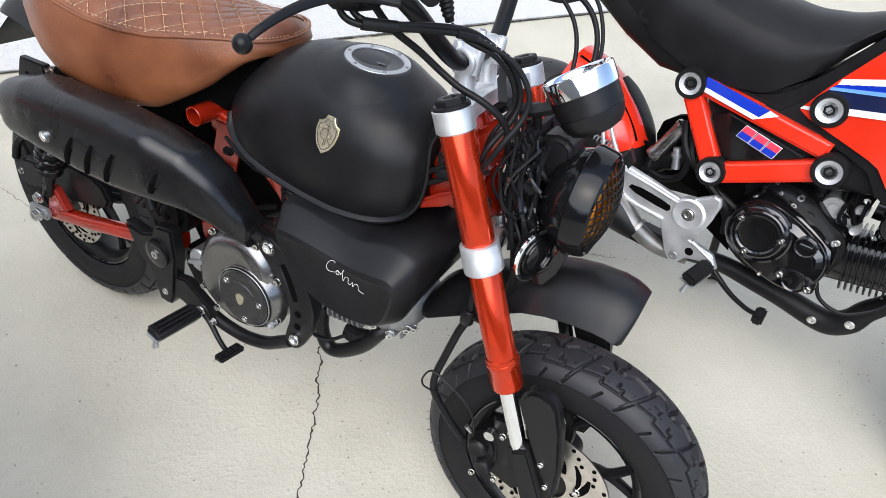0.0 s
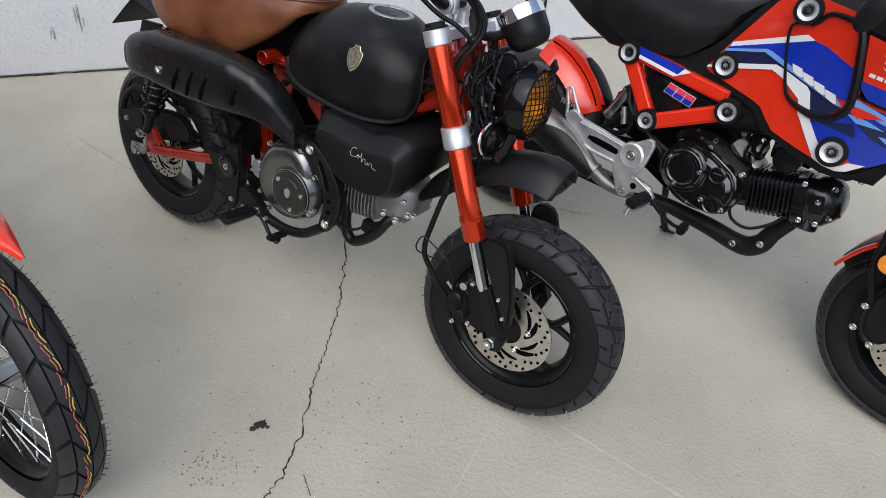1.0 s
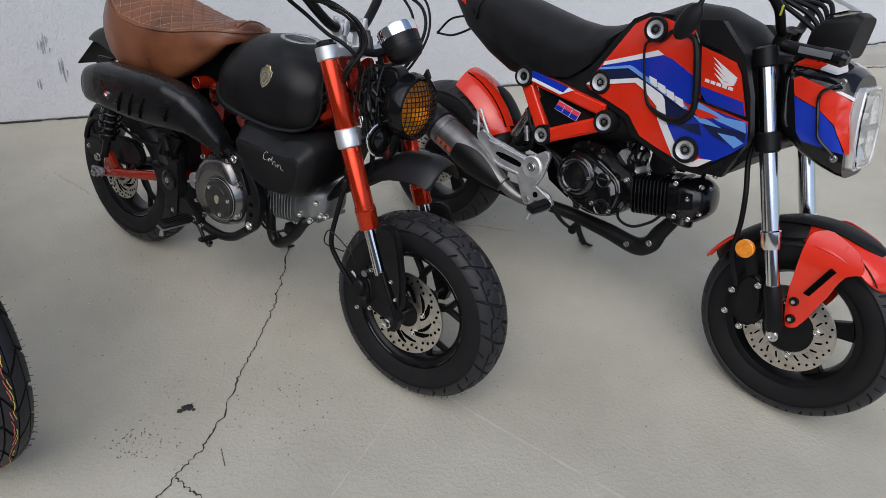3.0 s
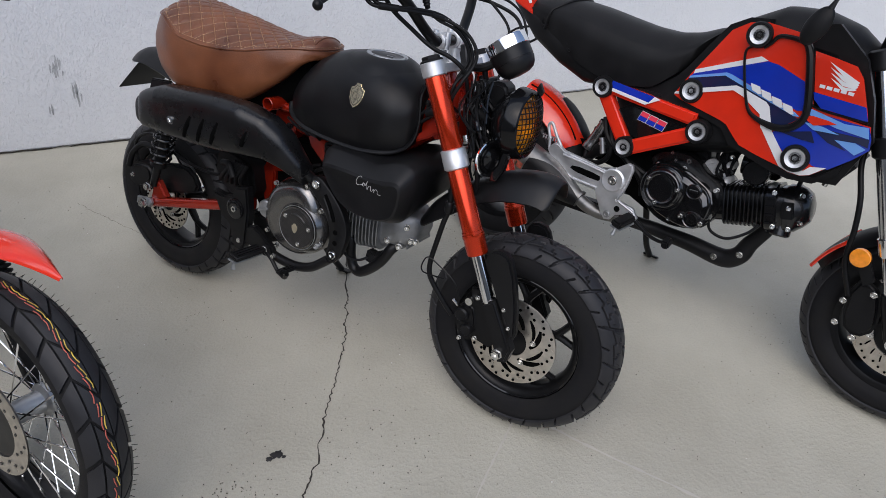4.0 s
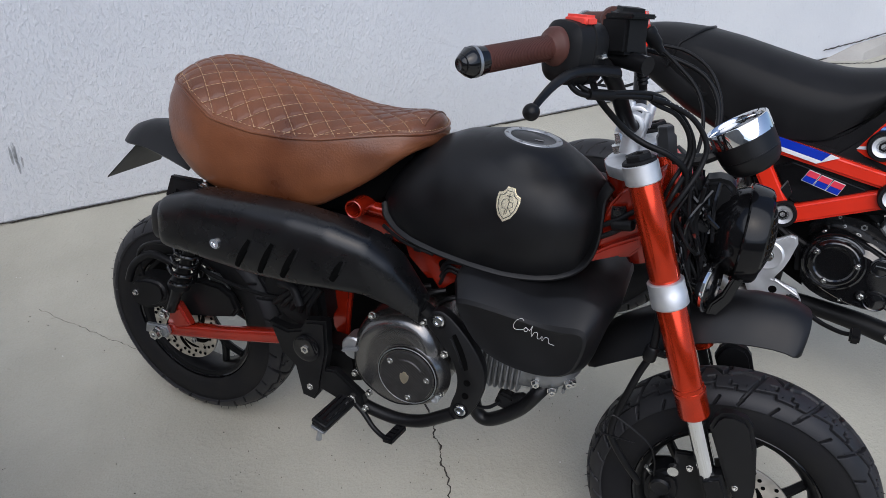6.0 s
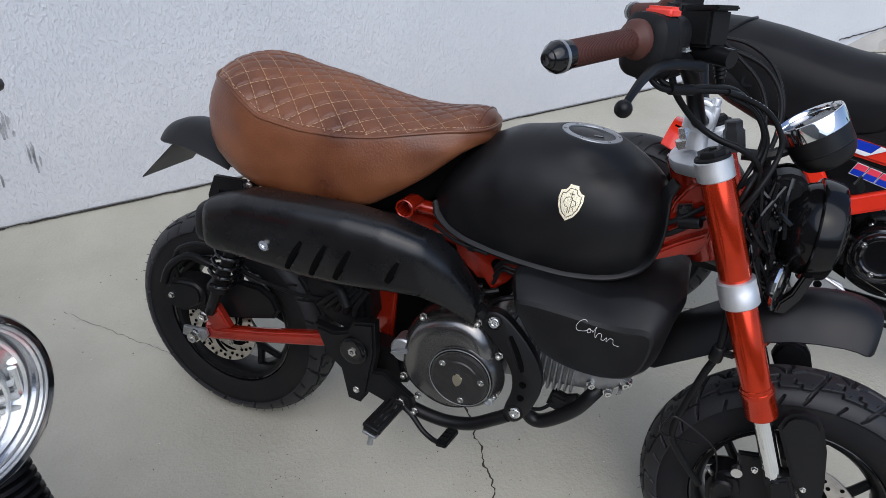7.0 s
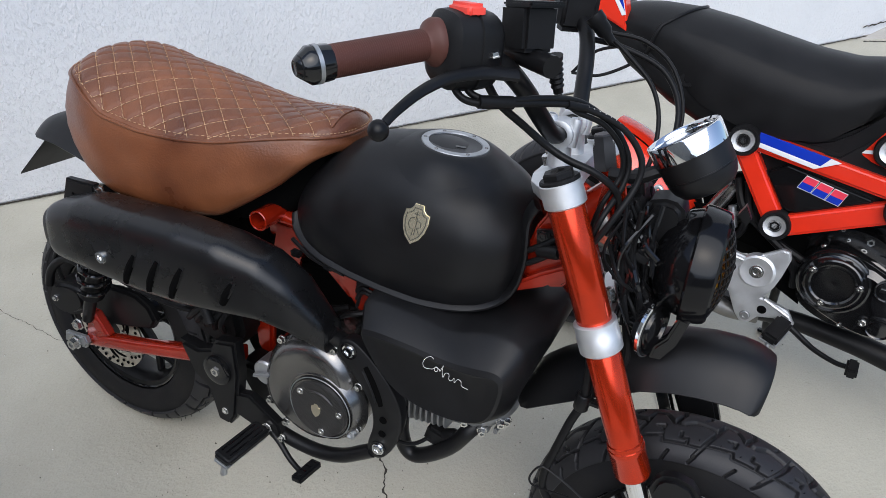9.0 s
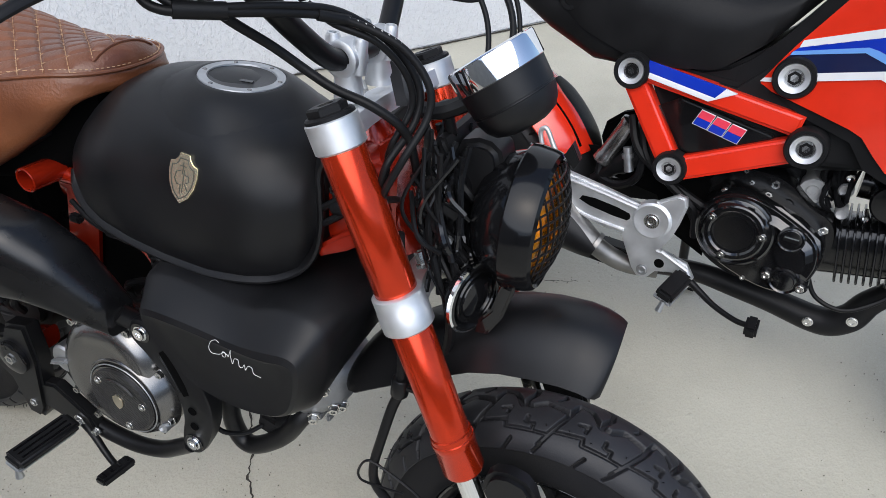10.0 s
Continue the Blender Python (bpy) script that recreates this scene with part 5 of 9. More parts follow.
for (x0, z0), (x1, z1) in (((0.316, 0.602), (0.287, 0.546)), ((0.360, 0.606), (0.332, 0.546)), ((0.402, 0.606), (0.376, 0.550)), ((0.480, 0.600), (0.464, 0.564))):
    pts = [on_shield(x0 + (x1 - x0) * t, z0 + (z1 - z0) * t, -0.002) for t in (0, 0.33, 0.66, 1)]
    lip = [p + Vector((0.006, -0.001, 0.004)) for p in pts]
    part("slot", tube(pts, [0.0045, 0.0068, 0.0068, 0.0055], 8, flat=1.0), RECESS_SHADE, ex, "dark pressed slot")
    part("slot_lip", tube(lip, [0.001, 0.0028, 0.0028, 0.001], 8), MATTE, ex)
part("end_cap", loft([oval(x, -0.185, z, w, h, 3.0, 32) for x, z, w, h in ((0.082, 0.564, 0.020, 0.026), (0.083, 0.5645, 0.026, 0.034), (0.087, 0.565, 0.0285, 0.0375), (0.104, 0.568, 0.0300, 0.0400))]), SATIN, ex, "stepped black end cap", 40)
part("shield_bolt", bolt(on_shield(0.246, 0.578, -0.002), (0, -1, 0), 0.0095, 0.006, hexed=False), CHROME, ex, "bright domed bolt")
part("bracket_nut", lathe([(0.012, 0.010), (0.0, 0.0105), (-0.004, 0.0085), (-0.008, 0.0075), (-0.012, 0.006)], (0.108, -0.110, 0.602), (0, 1, 0), 20), CHROME, ex, "chrome domed nut")
part("tail_bracket", slab([(0.070, 0.600), (0.085, 0.640), (0.150, 0.645), (0.150, 0.615), (0.100, 0.615), (0.092, 0.57), (0.078, 0.55)], -0.16, -0.145, 0.003), SATIN, ex)

# frame
for y in (-0.050, 0.050):
    part("seat_rail", tube([(0.02, y, 0.628), (0.20, y, 0.628), (0.36, y, 0.632), (0.47, y * 0.9, 0.630)], 0.0125, 14), RED, mk, "candy red frame tube")
part("frame_stub", lathe([(0.043, 0.001), (0.043, 0.0132), (0.0, 0.0136), (-0.001, 0.0152), (0.0, 0.0168), (0.050, 0.0168)], (0.434, -0.099, 0.641), (0, 1, 0), 24, cap=False), RED, mk, "open red frame tube end")
part("frame_spine", loft([oval(x, 0, z, w, h, 3.0, 20) for x, z, w, h in ((0.40, 0.60, 0.030, 0.030), (0.52, 0.590, 0.034, 0.036), (0.64, 0.590, 0.034, 0.034), (0.78, 0.625, 0.038, 0.038), (0.875, 0.705, 0.045, 0.055), (0.925, 0.735, 0.032, 0.075))]), RED, mk, "pressed candy red frame spine")
part("gusset", slab([(0.850, 0.660), (0.850, 0.728), (0.880, 0.785), (0.908, 0.770), (0.925, 0.690), (0.900, 0.655), (0.862, 0.668)], -0.052, 0.052, 0.008, 3, rounds=1), RED, mk, "red steering head gusset")
part("head_tube", lathe([(-0.005, 0.029), (0.004, 0.031), (0.16, 0.031), (0.17, 0.028)], fork_at(0.012, 0, -0.042), FD, 24), RED, mk)
part("down_plate", slab([(0.500, 0.590), (0.620, 0.585), (0.600, 0.520), (0.560, 0.512), (0.520, 0.545)], -0.036, 0.036, 0.006), RED, mk, "red frame plate under the tank")
part("side_plate", slab([(0.540, 0.606), (0.640, 0.600), (0.648, 0.572), (0.620, 0.530), (0.595, 0.506), (0.575, 0.528), (0.548, 0.572)], -0.054, -0.040, 0.005, 2), RED, mk, "pressed red frame plate")
for x, z, r in ((0.600, 0.560, 0.012), (0.565, 0.580, 0.007), (0.626, 0.575, 0.006)):
    part("plate_hole", lathe([(0, r), (-0.001, r * 0.9)], (x, -0.0542, z), (0, 1, 0), 16), RECESS_SHADE, mk)
part("rear_frame", slab([(0.350, 0.44), (0.440, 0.46), (0.470, 0.60), (0.425, 0.60), (0.405, 0.50), (0.400, 0.33), (0.425, 0.29), (0.395, 0.29), (0.365, 0.34)], -0.034, 0.034, 0.006), RED, mk, "red frame upright")
# near-black sheet added to fill the engine gap with shade
part("engine_shade_sheet", slab([(0.29, 0.53), (0.62, 0.56), (0.62, 0.48), (0.52, 0.42), (0.52, 0.27), (0.37, 0.26), (0.31, 0.36)], -0.022, 0.085, 0.006), RECESS_SHADE, mk, "near-black sheet for the shade behind the engine")
# black wires added to darken the red frame where the tank shades it
rw3 = random.Random(23)
for k in range(3):
    z = 0.560 + 0.014 * k
    part("frame_shade_wire", tube([(0.60, -0.070, z - 0.03), (0.615, -0.080 - 0.003 * k, z + rw3.uniform(-0.006, 0.006)), (0.640, -0.082, z + rw3.uniform(-0.006, 0.006)), (0.68, -0.074, z + rw3.uniform(-0.004, 0.008)), (0.76, -0.07, z + 0.01)], rw3.uniform(0.003, 0.0045), 8), HOSE, mk)
part("tank_strap", tube([(0.485, -0.080, 0.618), (0.53, -0.090, 0.603), (0.59, -0.094, 0.596)], 0.0035, 8), SATIN, mk, "thin black tank strap")
for x in (0.50, 0.56, 0.66, 0.74):
    part("tank_clip", block((0.018, 0.012, 0.012), (x, -0.090, 0.592 + 0.06 * abs(x - 0.66)), bevel=0.003), SATIN, mk)
part("head_flange", slab([(0.842, 0.656), (0.876, 0.683), (0.914, 0.708), (0.918, 0.690), (0.884, 0.664), (0.850, 0.646)], -0.068, -0.036, 0.004), RED, mk, "pressed red frame flange")
for z in (0.0, -0.020):
    part("lock_cable", tube([(0.846, -0.058, 0.704 + z), (0.858, -0.066, 0.713 + z), (0.878, -0.068, 0.729 + z), (0.905, -0.062, 0.752 + z)], 0.0042, 8), HOSE, mk)
hp = part("head_bracket", slab([(0.862, 0.742), (0.882, 0.748), (0.892, 0.722), (0.878, 0.705), (0.866, 0.716)], -0.066, -0.054, 0.003), SATIN, mk, "black lock bracket")
part("bolt", bolt((0.872, -0.067, 0.738), (0, -1, 0), 0.006, 0.005), DARKM, hp)
part("lock_body", lathe([(0, 0.009), (0.03, 0.009), (0.034, 0.007)], (0.872, -0.066, 0.716), (0.6, -0.3, 0.25), 14), SATIN, hp)

# air box cover
def grow(pts, c, k, dz=0.0):
    return [(c[0] + (x - c[0]) * k, c[1] + (z - c[1]) * k + dz) for x, z in pts]


def chaikin(p, n=2):
    for _ in range(n):
        p = [q for a, b in zip(p, p[1:] + p[:1]) for q in ((0.75 * a[0] + 0.25 * b[0], 0.75 * a[1] + 0.25 * b[1]), (0.25 * a[0] + 0.75 * b[0], 0.25 * a[1] + 0.75 * b[1]))]
    return p


# the box: outlines of its face, its edge and its back, from the rear over the top and front to the bottom
BOX_FACE = [(0.664, 0.553), (0.672, 0.561), (0.740, 0.561), (0.800, 0.557), (0.836, 0.558), (0.866, 0.566), (0.876, 0.557), (0.873, 0.520), (0.864, 0.492), (0.842, 0.477), (0.800, 0.468), (0.745, 0.473), (0.712, 0.490), (0.682, 0.525)]
BOX_EDGE = [(0.642, 0.576), (0.652, 0.597), (0.732, 0.595), (0.786, 0.587), (0.831, 0.606), (0.876, 0.609), (0.900, 0.588), (0.896, 0.524), (0.883, 0.481), (0.856, 0.462), (0.803, 0.455), (0.745, 0.460), (0.698, 0.481), (0.661, 0.526)]
BOX_BACK = [(0.638, 0.586), (0.648, 0.606), (0.732, 0.606), (0.786, 0.604), (0.835, 0.614), (0.890, 0.620), (0.918, 0.600), (0.900, 0.545), (0.884, 0.495), (0.858, 0.466), (0.803, 0.458), (0.745, 0.463), (0.698, 0.484), (0.660, 0.530)]


def between_outlines(a, b, t):
    return [(p[0] + (q[0] - p[0]) * t, p[1] + (q[1] - p[1]) * t) for p, q in zip(a, b)]


BOX = [(-0.1600, grow(BOX_FACE, (0.780, 0.520), 0.84)), (-0.1620, BOX_FACE), (-0.1590, between_outlines(BOX_FACE, BOX_EDGE, 0.20)), (-0.1290, between_outlines(BOX_FACE, BOX_EDGE, 0.92)), (-0.1220, BOX_EDGE), (-0.0700, BOX_BACK), (0.0600, [(x, max(z, 0.486 + 0.3 * abs(x - 0.78) ** 1.2)) for x, z in BOX_BACK])]
box = part("air_box", loft([[(x, y, z) for x, z in chaikin(o, 2)] for y, o in BOX]), MATTE, mk, "matte black side box with pale script", sharp=24)
# pale pen stroke: a hook, then a row of loops running out in a tail
script = [(0.0150, 0.0200), (0.0110, 0.0225), (0.0040, 0.0170), (0.0000, 0.0060), (0.0030, -0.0010), (0.0110, 0.0000), (0.0165, 0.0030), (0.0190, 0.0075), (0.0220, 0.0070), (0.0225, 0.0015), (0.0190, -0.0005), (0.0175, 0.0035), (0.0200, 0.0068), (0.0250, 0.0050), (0.0260, 0.0030), (0.0300, 0.0150), (0.0290, 0.0060), (0.0310, -0.0060), (0.0340, 0.0030), (0.0390, 0.0035), (0.0400, -0.0060), (0.0440, -0.0060),
          (0.0470, 0.0000), (0.0480, -0.0080), (0.0520, 0.0000), (0.0570, -0.0010), (0.0590, -0.0090), (0.0680, -0.0105)]
part("script_line", tube([(0.7640 + x * 1.02, -0.1625, 0.5440 + z * 0.92) for x, z in script], 0.00036, 5, per=5), INK, box, "thin pale pen-like squiggle")

# engine
case = [(0.455, 0.350), (0.462, 0.420), (0.500, 0.470), (0.560, 0.492), (0.610, 0.486), (0.640, 0.440), (0.649, 0.370), (0.640, 0.320), (0.600, 0.285), (0.545, 0.275), (0.480, 0.305)]
mid = (0.56, 0.385)
rings = []
for y, k in ((-0.142, 0.55), (-0.143, 0.74), (-0.137, 0.86), (-0.122, 0.95), (-0.10, 1.0), (0.07, 1.0), (0.10, 0.9)):
    rings.append([(x, y, z) for x, z in chaikin(grow(case, mid, k))])
eng = part("engine", loft(rings), GREY, mk, "grey metal single-cylinder engine with black clutch disc", sharp=50)
CL = Vector((0.585, -0.140, 0.371))
prof = [(0.020, 0.075), (0.008, 0.069), (0.0, 0.0645), (-0.004, 0.0620), (-0.0042, 0.0600), (-0.001, 0.0597), (-0.001, 0.0583), (-0.0065, 0.0580), (-0.0065, 0.0560), (-0.003, 0.0557), (-0.003, 0.0545), (-0.0085, 0.0542), (-0.0085, 0.0525), (-0.009, 0.001)]
cc = part("clutch_cover", lathe(prof, CL, (0, 1, 0), 64), GREY, eng, "ribbed round clutch cover")
part("bright_rib", lathe([(-0.0068, 0.0560), (-0.0074, 0.0565), (-0.0074, 0.0576), (-0.0066, 0.0580)], CL, (0, 1, 0), 64, loop=True), CAST, cc, "polished rib")
cd = part("carbon_disc", lathe([(-0.0085, 0.0515), (-0.0125, 0.0505), (-0.013, 0.001)], CL, (0, 1, 0), 56), CARBON, cc, "carbon fibre disc")
for a in (142, 12, -78):
    part("bolt", bolt(CL + Vector((0.0415 * math.cos(radians(a)), -0.013, 0.0415 * math.sin(radians(a)))), (0, -1, 0), 0.0048, 0.003, hexed=False), BOLT, cd)
part("disc_badge", put(slab([(x * 0.46, z * 0.46) for x, z in shield], -0.001, 0.001, 0.0003), Matrix.Translation(CL + Vector((-0.002, -0.0142, 0)))), GOLD, cd, "small gold shield badge")
part("disc_ridge", tube([CL + Vector((0.037 * math.cos(radians(a)), -0.0135, 0.037 * math.sin(radians(a)))) for a in range(40, 118, 12)], 0.0026, 6), CARBON, cd)
for k in range(20):
    o = -0.046 + 0.0048 * k
    h = math.sqrt(max(0, 0.0490 ** 2 - o * o))
    part("weave_rib", tube([CL + Vector((o * 0.5 - h * 0.866, -0.0129, o * 0.866 + h * 0.5)), CL + Vector((o * 0.5 + h * 0.866, -0.0129, o * 0.866 - h * 0.5))], 0.0005, 4), CARBON, cd)
part("cover_boss", lathe([(0.01, 0.009), (-0.006, 0.0085), (-0.007, 0.006), (-0.004, 0.005)], CL + Vector((0.056, 0.004, -0.034)), (0, 1, 0), 16), CAST, cc)
oil = part("oil_cap", lathe([(0.03, 0.024), (-0.002, 0.024), (-0.005, 0.021), (-0.006, 0.001)], (0.467, -0.131, 0.381), (0, 1, 0), 24), CAST, eng, "cast oil filler cap")
part("oil_grip", block((0.036, 0.012, 0.007), (0.465, -0.141, 0.382), (0, -22, 0), 0.003, 2), CAST, oil)
for x, z in ((0.473, 0.325), (0.500, 0.462), (0.600, 0.482), (0.648, 0.345), (0.505, 0.290), (0.645, 0.43)):
    part("bolt", bolt((x, -0.128, z), (0, -1, 0), 0.006, 0.008), BOLT, eng)
part("breather", lathe([(0, 0.010), (0.012, 0.009), (0.014, 0.005)], (0.503, -0.085, 0.487), (0, 0, 1), 12), CAST, eng)
for x in (0.53, 0.56, 0.60):
    part("oil_pipe", tube([(x, -0.06, 0.485), (x + 0.02, -0.07, 0.505), (x + 0.05, -0.06, 0.515)], 0.005, 8), SATIN, eng)
cyl = part("cylinder", loft([oval(x, 0, z, 0.056, 0.054, 3.5, 24) for x, z in ((0.64, 0.38), (0.80, 0.405))]), FINS, eng, "finned aluminium cylinder")
for k in range(10):
    x = 0.672 + 0.0105 * k
    part("fin", loft([oval(x + d, 0, 0.384 + 0.16 * (x - 0.66), 0.070 - e, 0.062 - e, 4, 24) for d, e in ((0, 0.001), (0.001, 0), (0.003, 0), (0.004, 0.001))]), FINS, cyl)
hd = part("cylinder_head", loft([oval(x, 0, z, w, h, 3.2, 24) for x, z, w, h in ((0.782, 0.408, 0.062, 0.050), (0.815, 0.413, 0.066, 0.054), (0.840, 0.418, 0.060, 0.048), (0.860, 0.422, 0.045, 0.036), (0.870, 0.424, 0.03, 0.02))]), FINS, eng, "cast aluminium cylinder head")
for k in range(5):
    part("head_rib", block((0.006, 0.110, 0.012), (0.795 + 0.014 * k, 0, 0.362 + 0.004 * k), bevel=0.002), FINS, hd)
for x, y, z in ((0.855, -0.045, 0.395), (0.845, -0.052, 0.43), (0.80, -0.062, 0.385), (0.83, -0.056, 0.375), (0.86, -0.03, 0.39)):
    part("bolt", bolt((x, y, z), (0.4, -0.9, -0.2), 0.007, 0.010), BOLT, hd)
part("spark_lead", tube([(0.690, -0.105, 0.345), (0.705, -0.095, 0.318), (0.725, -0.075, 0.306), (0.742, -0.055, 0.312)], 0.0035, 8), HOSE, mk)
plug = part("sensor_plug", block((0.040, 0.026, 0.034), (0.752, -0.042, 0.312), (0, 12, 0), 0.005), PLASTIC, mk, "black sensor connector")
part("plug_cap", lathe([(0, 0.012), (0.018, 0.012), (0.024, 0.009)], (0.768, -0.045, 0.322), (0.8, -0.2, 0.5), 16), HOSE, plug)
# crash guard and exhaust header
guard = [(0.600, 0.482), (0.606, 0.502), (0.622, 0.511), (0.642, 0.506), (0.676, 0.478), (0.704, 0.446), (0.721, 0.413), (0.724, 0.380), (0.716, 0.345), (0.704, 0.316), (0.690, 0.299), (0.674, 0.297), (0.664, 0.309), (0.665, 0.330), (0.673, 0.360), (0.670, 0.394), (0.652, 0.427), (0.628, 0.452), (0.606, 0.470)]
rings = []
for y, k in ((-0.112, 0.0030), (-0.128, 0.0), (-0.1335, 0.0010), (-0.1355, 0.0042)):
    ring = chaikin([(x + 0.004, z + 0.006) for x, z in guard], 2)
    out = []
    for i, (x, z) in enumerate(ring):
        (ax, az), (bx, bz) = ring[i - 1], ring[(i + 1) % len(ring)]
        tx, tz = bx - ax, bz - az
        d = math.hypot(tx, tz) or 1
        out.append((x + k * tz / d, y, z - k * tx / d))
    rings.append(out)
gd_ob = part("header_guard", loft(rings), MATTE, mk, "black drilled header guard", sharp=40)
for x, z in ((0.629, 0.496), (0.690, 0.328)):
    part("bolt_seat", lathe([(0.002, 0.0150), (-0.0012, 0.0145), (-0.001, 0.0090)], (x, -0.1355, z), (0, 1, 0), 22), GLOSS, gd_ob)
    part("bolt", bolt((x, -0.1362, z), (0, -1, 0), 0.0085, 0.005, hexed=False), CHROME, gd_ob)
for x, z in ((0.695, 0.390), (0.695, 0.362)):
    part("guard_hole", lathe([(0, 0.0066), (-0.0014, 0.0060), (-0.0002, 0.0045), (0.0, 0.001)], (x, -0.1356, z), (0, 1, 0), 16), RECESS_SHADE, gd_ob)
part("guard_slot", tube([(0.661, -0.1362, 0.480), (0.676, -0.1362, 0.455), (0.687, -0.1362, 0.431), (0.691, -0.1362, 0.417)], [0.0050, 0.0062, 0.0062, 0.0045], 8, flat=0.25), RECESS_SHADE, gd_ob)
part("slot_rim", tube([(0.655, -0.1358, 0.469), (0.671, -0.1358, 0.442), (0.680, -0.1358, 0.418)], 0.0022, 6), MATTE, gd_ob)
part("header_pipe", tube([(0.826, -0.020, 0.392), (0.818, -0.040, 0.372), (0.806, -0.055, 0.355), (0.786, -0.058, 0.320), (0.756, -0.059, 0.288), (0.725, -0.060, 0.267), (0.704, -0.060, 0.273), (0.692, -0.060, 0.302), (0.688, -0.060, 0.342), (0.676, -0.062, 0.385), (0.655, -0.080, 0.435), (0.620, -0.108, 0.480), (0.595, -0.135, 0.515)], 0.0135, 14), MATTE, mk, "matte black exhaust header")
part("header_collar", lathe([(-0.004, 0.0150), (0.004, 0.0150), (0.006, 0.0135)], (0.688, -0.061, 0.352), (0, 0, 1), 18), MATTE, mk)
part("guard_bar", tube([(0.405, -0.125, 0.300), (0.440, -0.128, 0.278), (0.495, -0.128, 0.257), (0.560, -0.126, 0.250), (0.612, -0.124, 0.262), (0.650, -0.124, 0.288), (0.676, -0.126, 0.310)], 0.0125, 12), SATIN, mk, "black engine guard bar")
part("guard_bar_bolt", bolt((0.505, -0.14, 0.262), (0, -1, 0), 0.006, 0.008), BOLT, mk)

# swing arm, axle, suspension
part("swing_arm", loft([oval(x, y, z, w, h, 3.6, 24) for x, y, z, w, h in ((0.012, -0.112, 0.259, 0.012, 0.016), (0.05, -0.112, 0.268, 0.013, 0.015), (0.15, -0.112, 0.294, 0.013, 0.014), (0.28, -0.105, 0.328, 0.014, 0.015), (0.38, -0.09, 0.356, 0.015, 0.018))]), RED, mk, "candy red swing arm")
part("swing_arm", loft([[(x, y - w, z - h), (x, y + w, z - h), (x, y + w, z + h), (x, y - w, z + h)] for x, y, z, w, h in ((0.012, 0.112, 0.259, 0.012, 0.017), (0.15, 0.112, 0.297, 0.014, 0.020), (0.38, 0.09, 0.360, 0.015, 0.022))]), RED, mk)
part("shock_mount", slab([(0.010, 0.275), (0.045, 0.275), (0.075, 0.292), (0.045, 0.335), (0.030, 0.335)], -0.125, -0.105, 0.004), RED, mk)
part("chain_adjuster", slab([(-0.040, 0.245), (-0.036, 0.268), (0.020, 0.276), (0.026, 0.262), (0.016, 0.246)], -0.137, -0.125, 0.003), CAST, mk, "zinc chain adjuster plate")
part("axle_nut", bolt((-0.002, -0.138, 0.257), (0, -1, 0), 0.0125, 0.014), BOLT, mk, "zinc axle nut")
part("rear_axle", lathe([(-0.135, 0.008), (0.135, 0.008)], (0, 0, 0.252), n=14), BOLT, mk)
for y in (-0.130, 0.130):
    a, c = Vector((0.150, y, 0.630)), Vector((0.032, y, 0.320))
    d = (c - a).normalized()
    L3 = (c - a).length
    sh = part("shock_absorber", lathe([(0.0, 0.010), (0.02, 0.019), (0.03, 0.022), (0.05, 0.022), (0.055, 0.012), (0.20, 0.012), (L3 * 0.72, 0.017), (L3 * 0.78, 0.023), (L3 * 0.80, 0.012), (L3, 0.010)], a, d, 20), SATIN, mk, "black coil spring shock absorber")
    u = d.orthogonal().normalized()
    v = d.cross(u)
    part("spring", tube([a + d * (0.045 + (L3 * 0.72 - 0.045) * t / 80) + 0.0275 * (math.cos(t * 0.62) * u + math.sin(t * 0.62) * v) for t in range(81)], 0.0045, 8, per=1, straight=True), GLOSS, sh, "gloss black coil spring")
    for q in (a, c):
        part("shock_nut", bolt(q + Vector((0, -0.018, 0)), (0, -1, 0), 0.0105, 0.010), BOLT, sh)
cal2 = part("rear_caliper", slab([(-0.120, 0.298), (-0.100, 0.345), (-0.060, 0.360), (-0.012, 0.360), (0.000, 0.318), (-0.030, 0.290), (-0.080, 0.272)], -0.108, -0.050, 0.010, 3, rounds=1), SATIN, mk, "black rear brake caliper")
part("hose_guard", tube([(-0.111, -0.10, 0.335), (-0.091, -0.10, 0.379), (-0.044, -0.10, 0.417), (0.003, -0.10, 0.416), (0.05, -0.095, 0.40)], 0.0085, 10), HOSE, cal2)
part("caliper_carrier", slab([(-0.045, 0.278), (-0.020, 0.355), (0.060, 0.388), (0.150, 0.388), (0.180, 0.330), (0.100, 0.305), (0.030, 0.285)], -0.094, -0.074, 0.006, 2, rounds=1), SATIN, cal2, "black caliper carrier")
part("caliper_bolt", bolt((-0.085, -0.108, 0.315), (0, -1, 0), 0.006, 0.006), BOLT, cal2)
part("guard_tab", slab([(0.062, 0.393), (0.103, 0.396), (0.130, 0.367), (0.117, 0.351), (0.092, 0.365)], -0.064, -0.058, 0.001), CAST, mk, "grey guard tab")
part("brake_line", tube([(-0.075, -0.09, 0.33), (-0.075, -0.10, 0.41), (-0.02, -0.11, 0.455), (0.05, -0.11, 0.46), (0.10, -0.10, 0.42), (0.20, -0.09, 0.40), (0.30, -0.09, 0.41)], 0.0045, 8), HOSE, mk, "black rear brake line")
part("inner_guard", slab([(0.225, 0.40), (0.235, 0.47), (0.28, 0.49), (0.36, 0.47), (0.38, 0.36), (0.30, 0.34)], -0.085, 0.085, 0.012, rounds=1), PLASTIC, mk, "black inner mudguard")
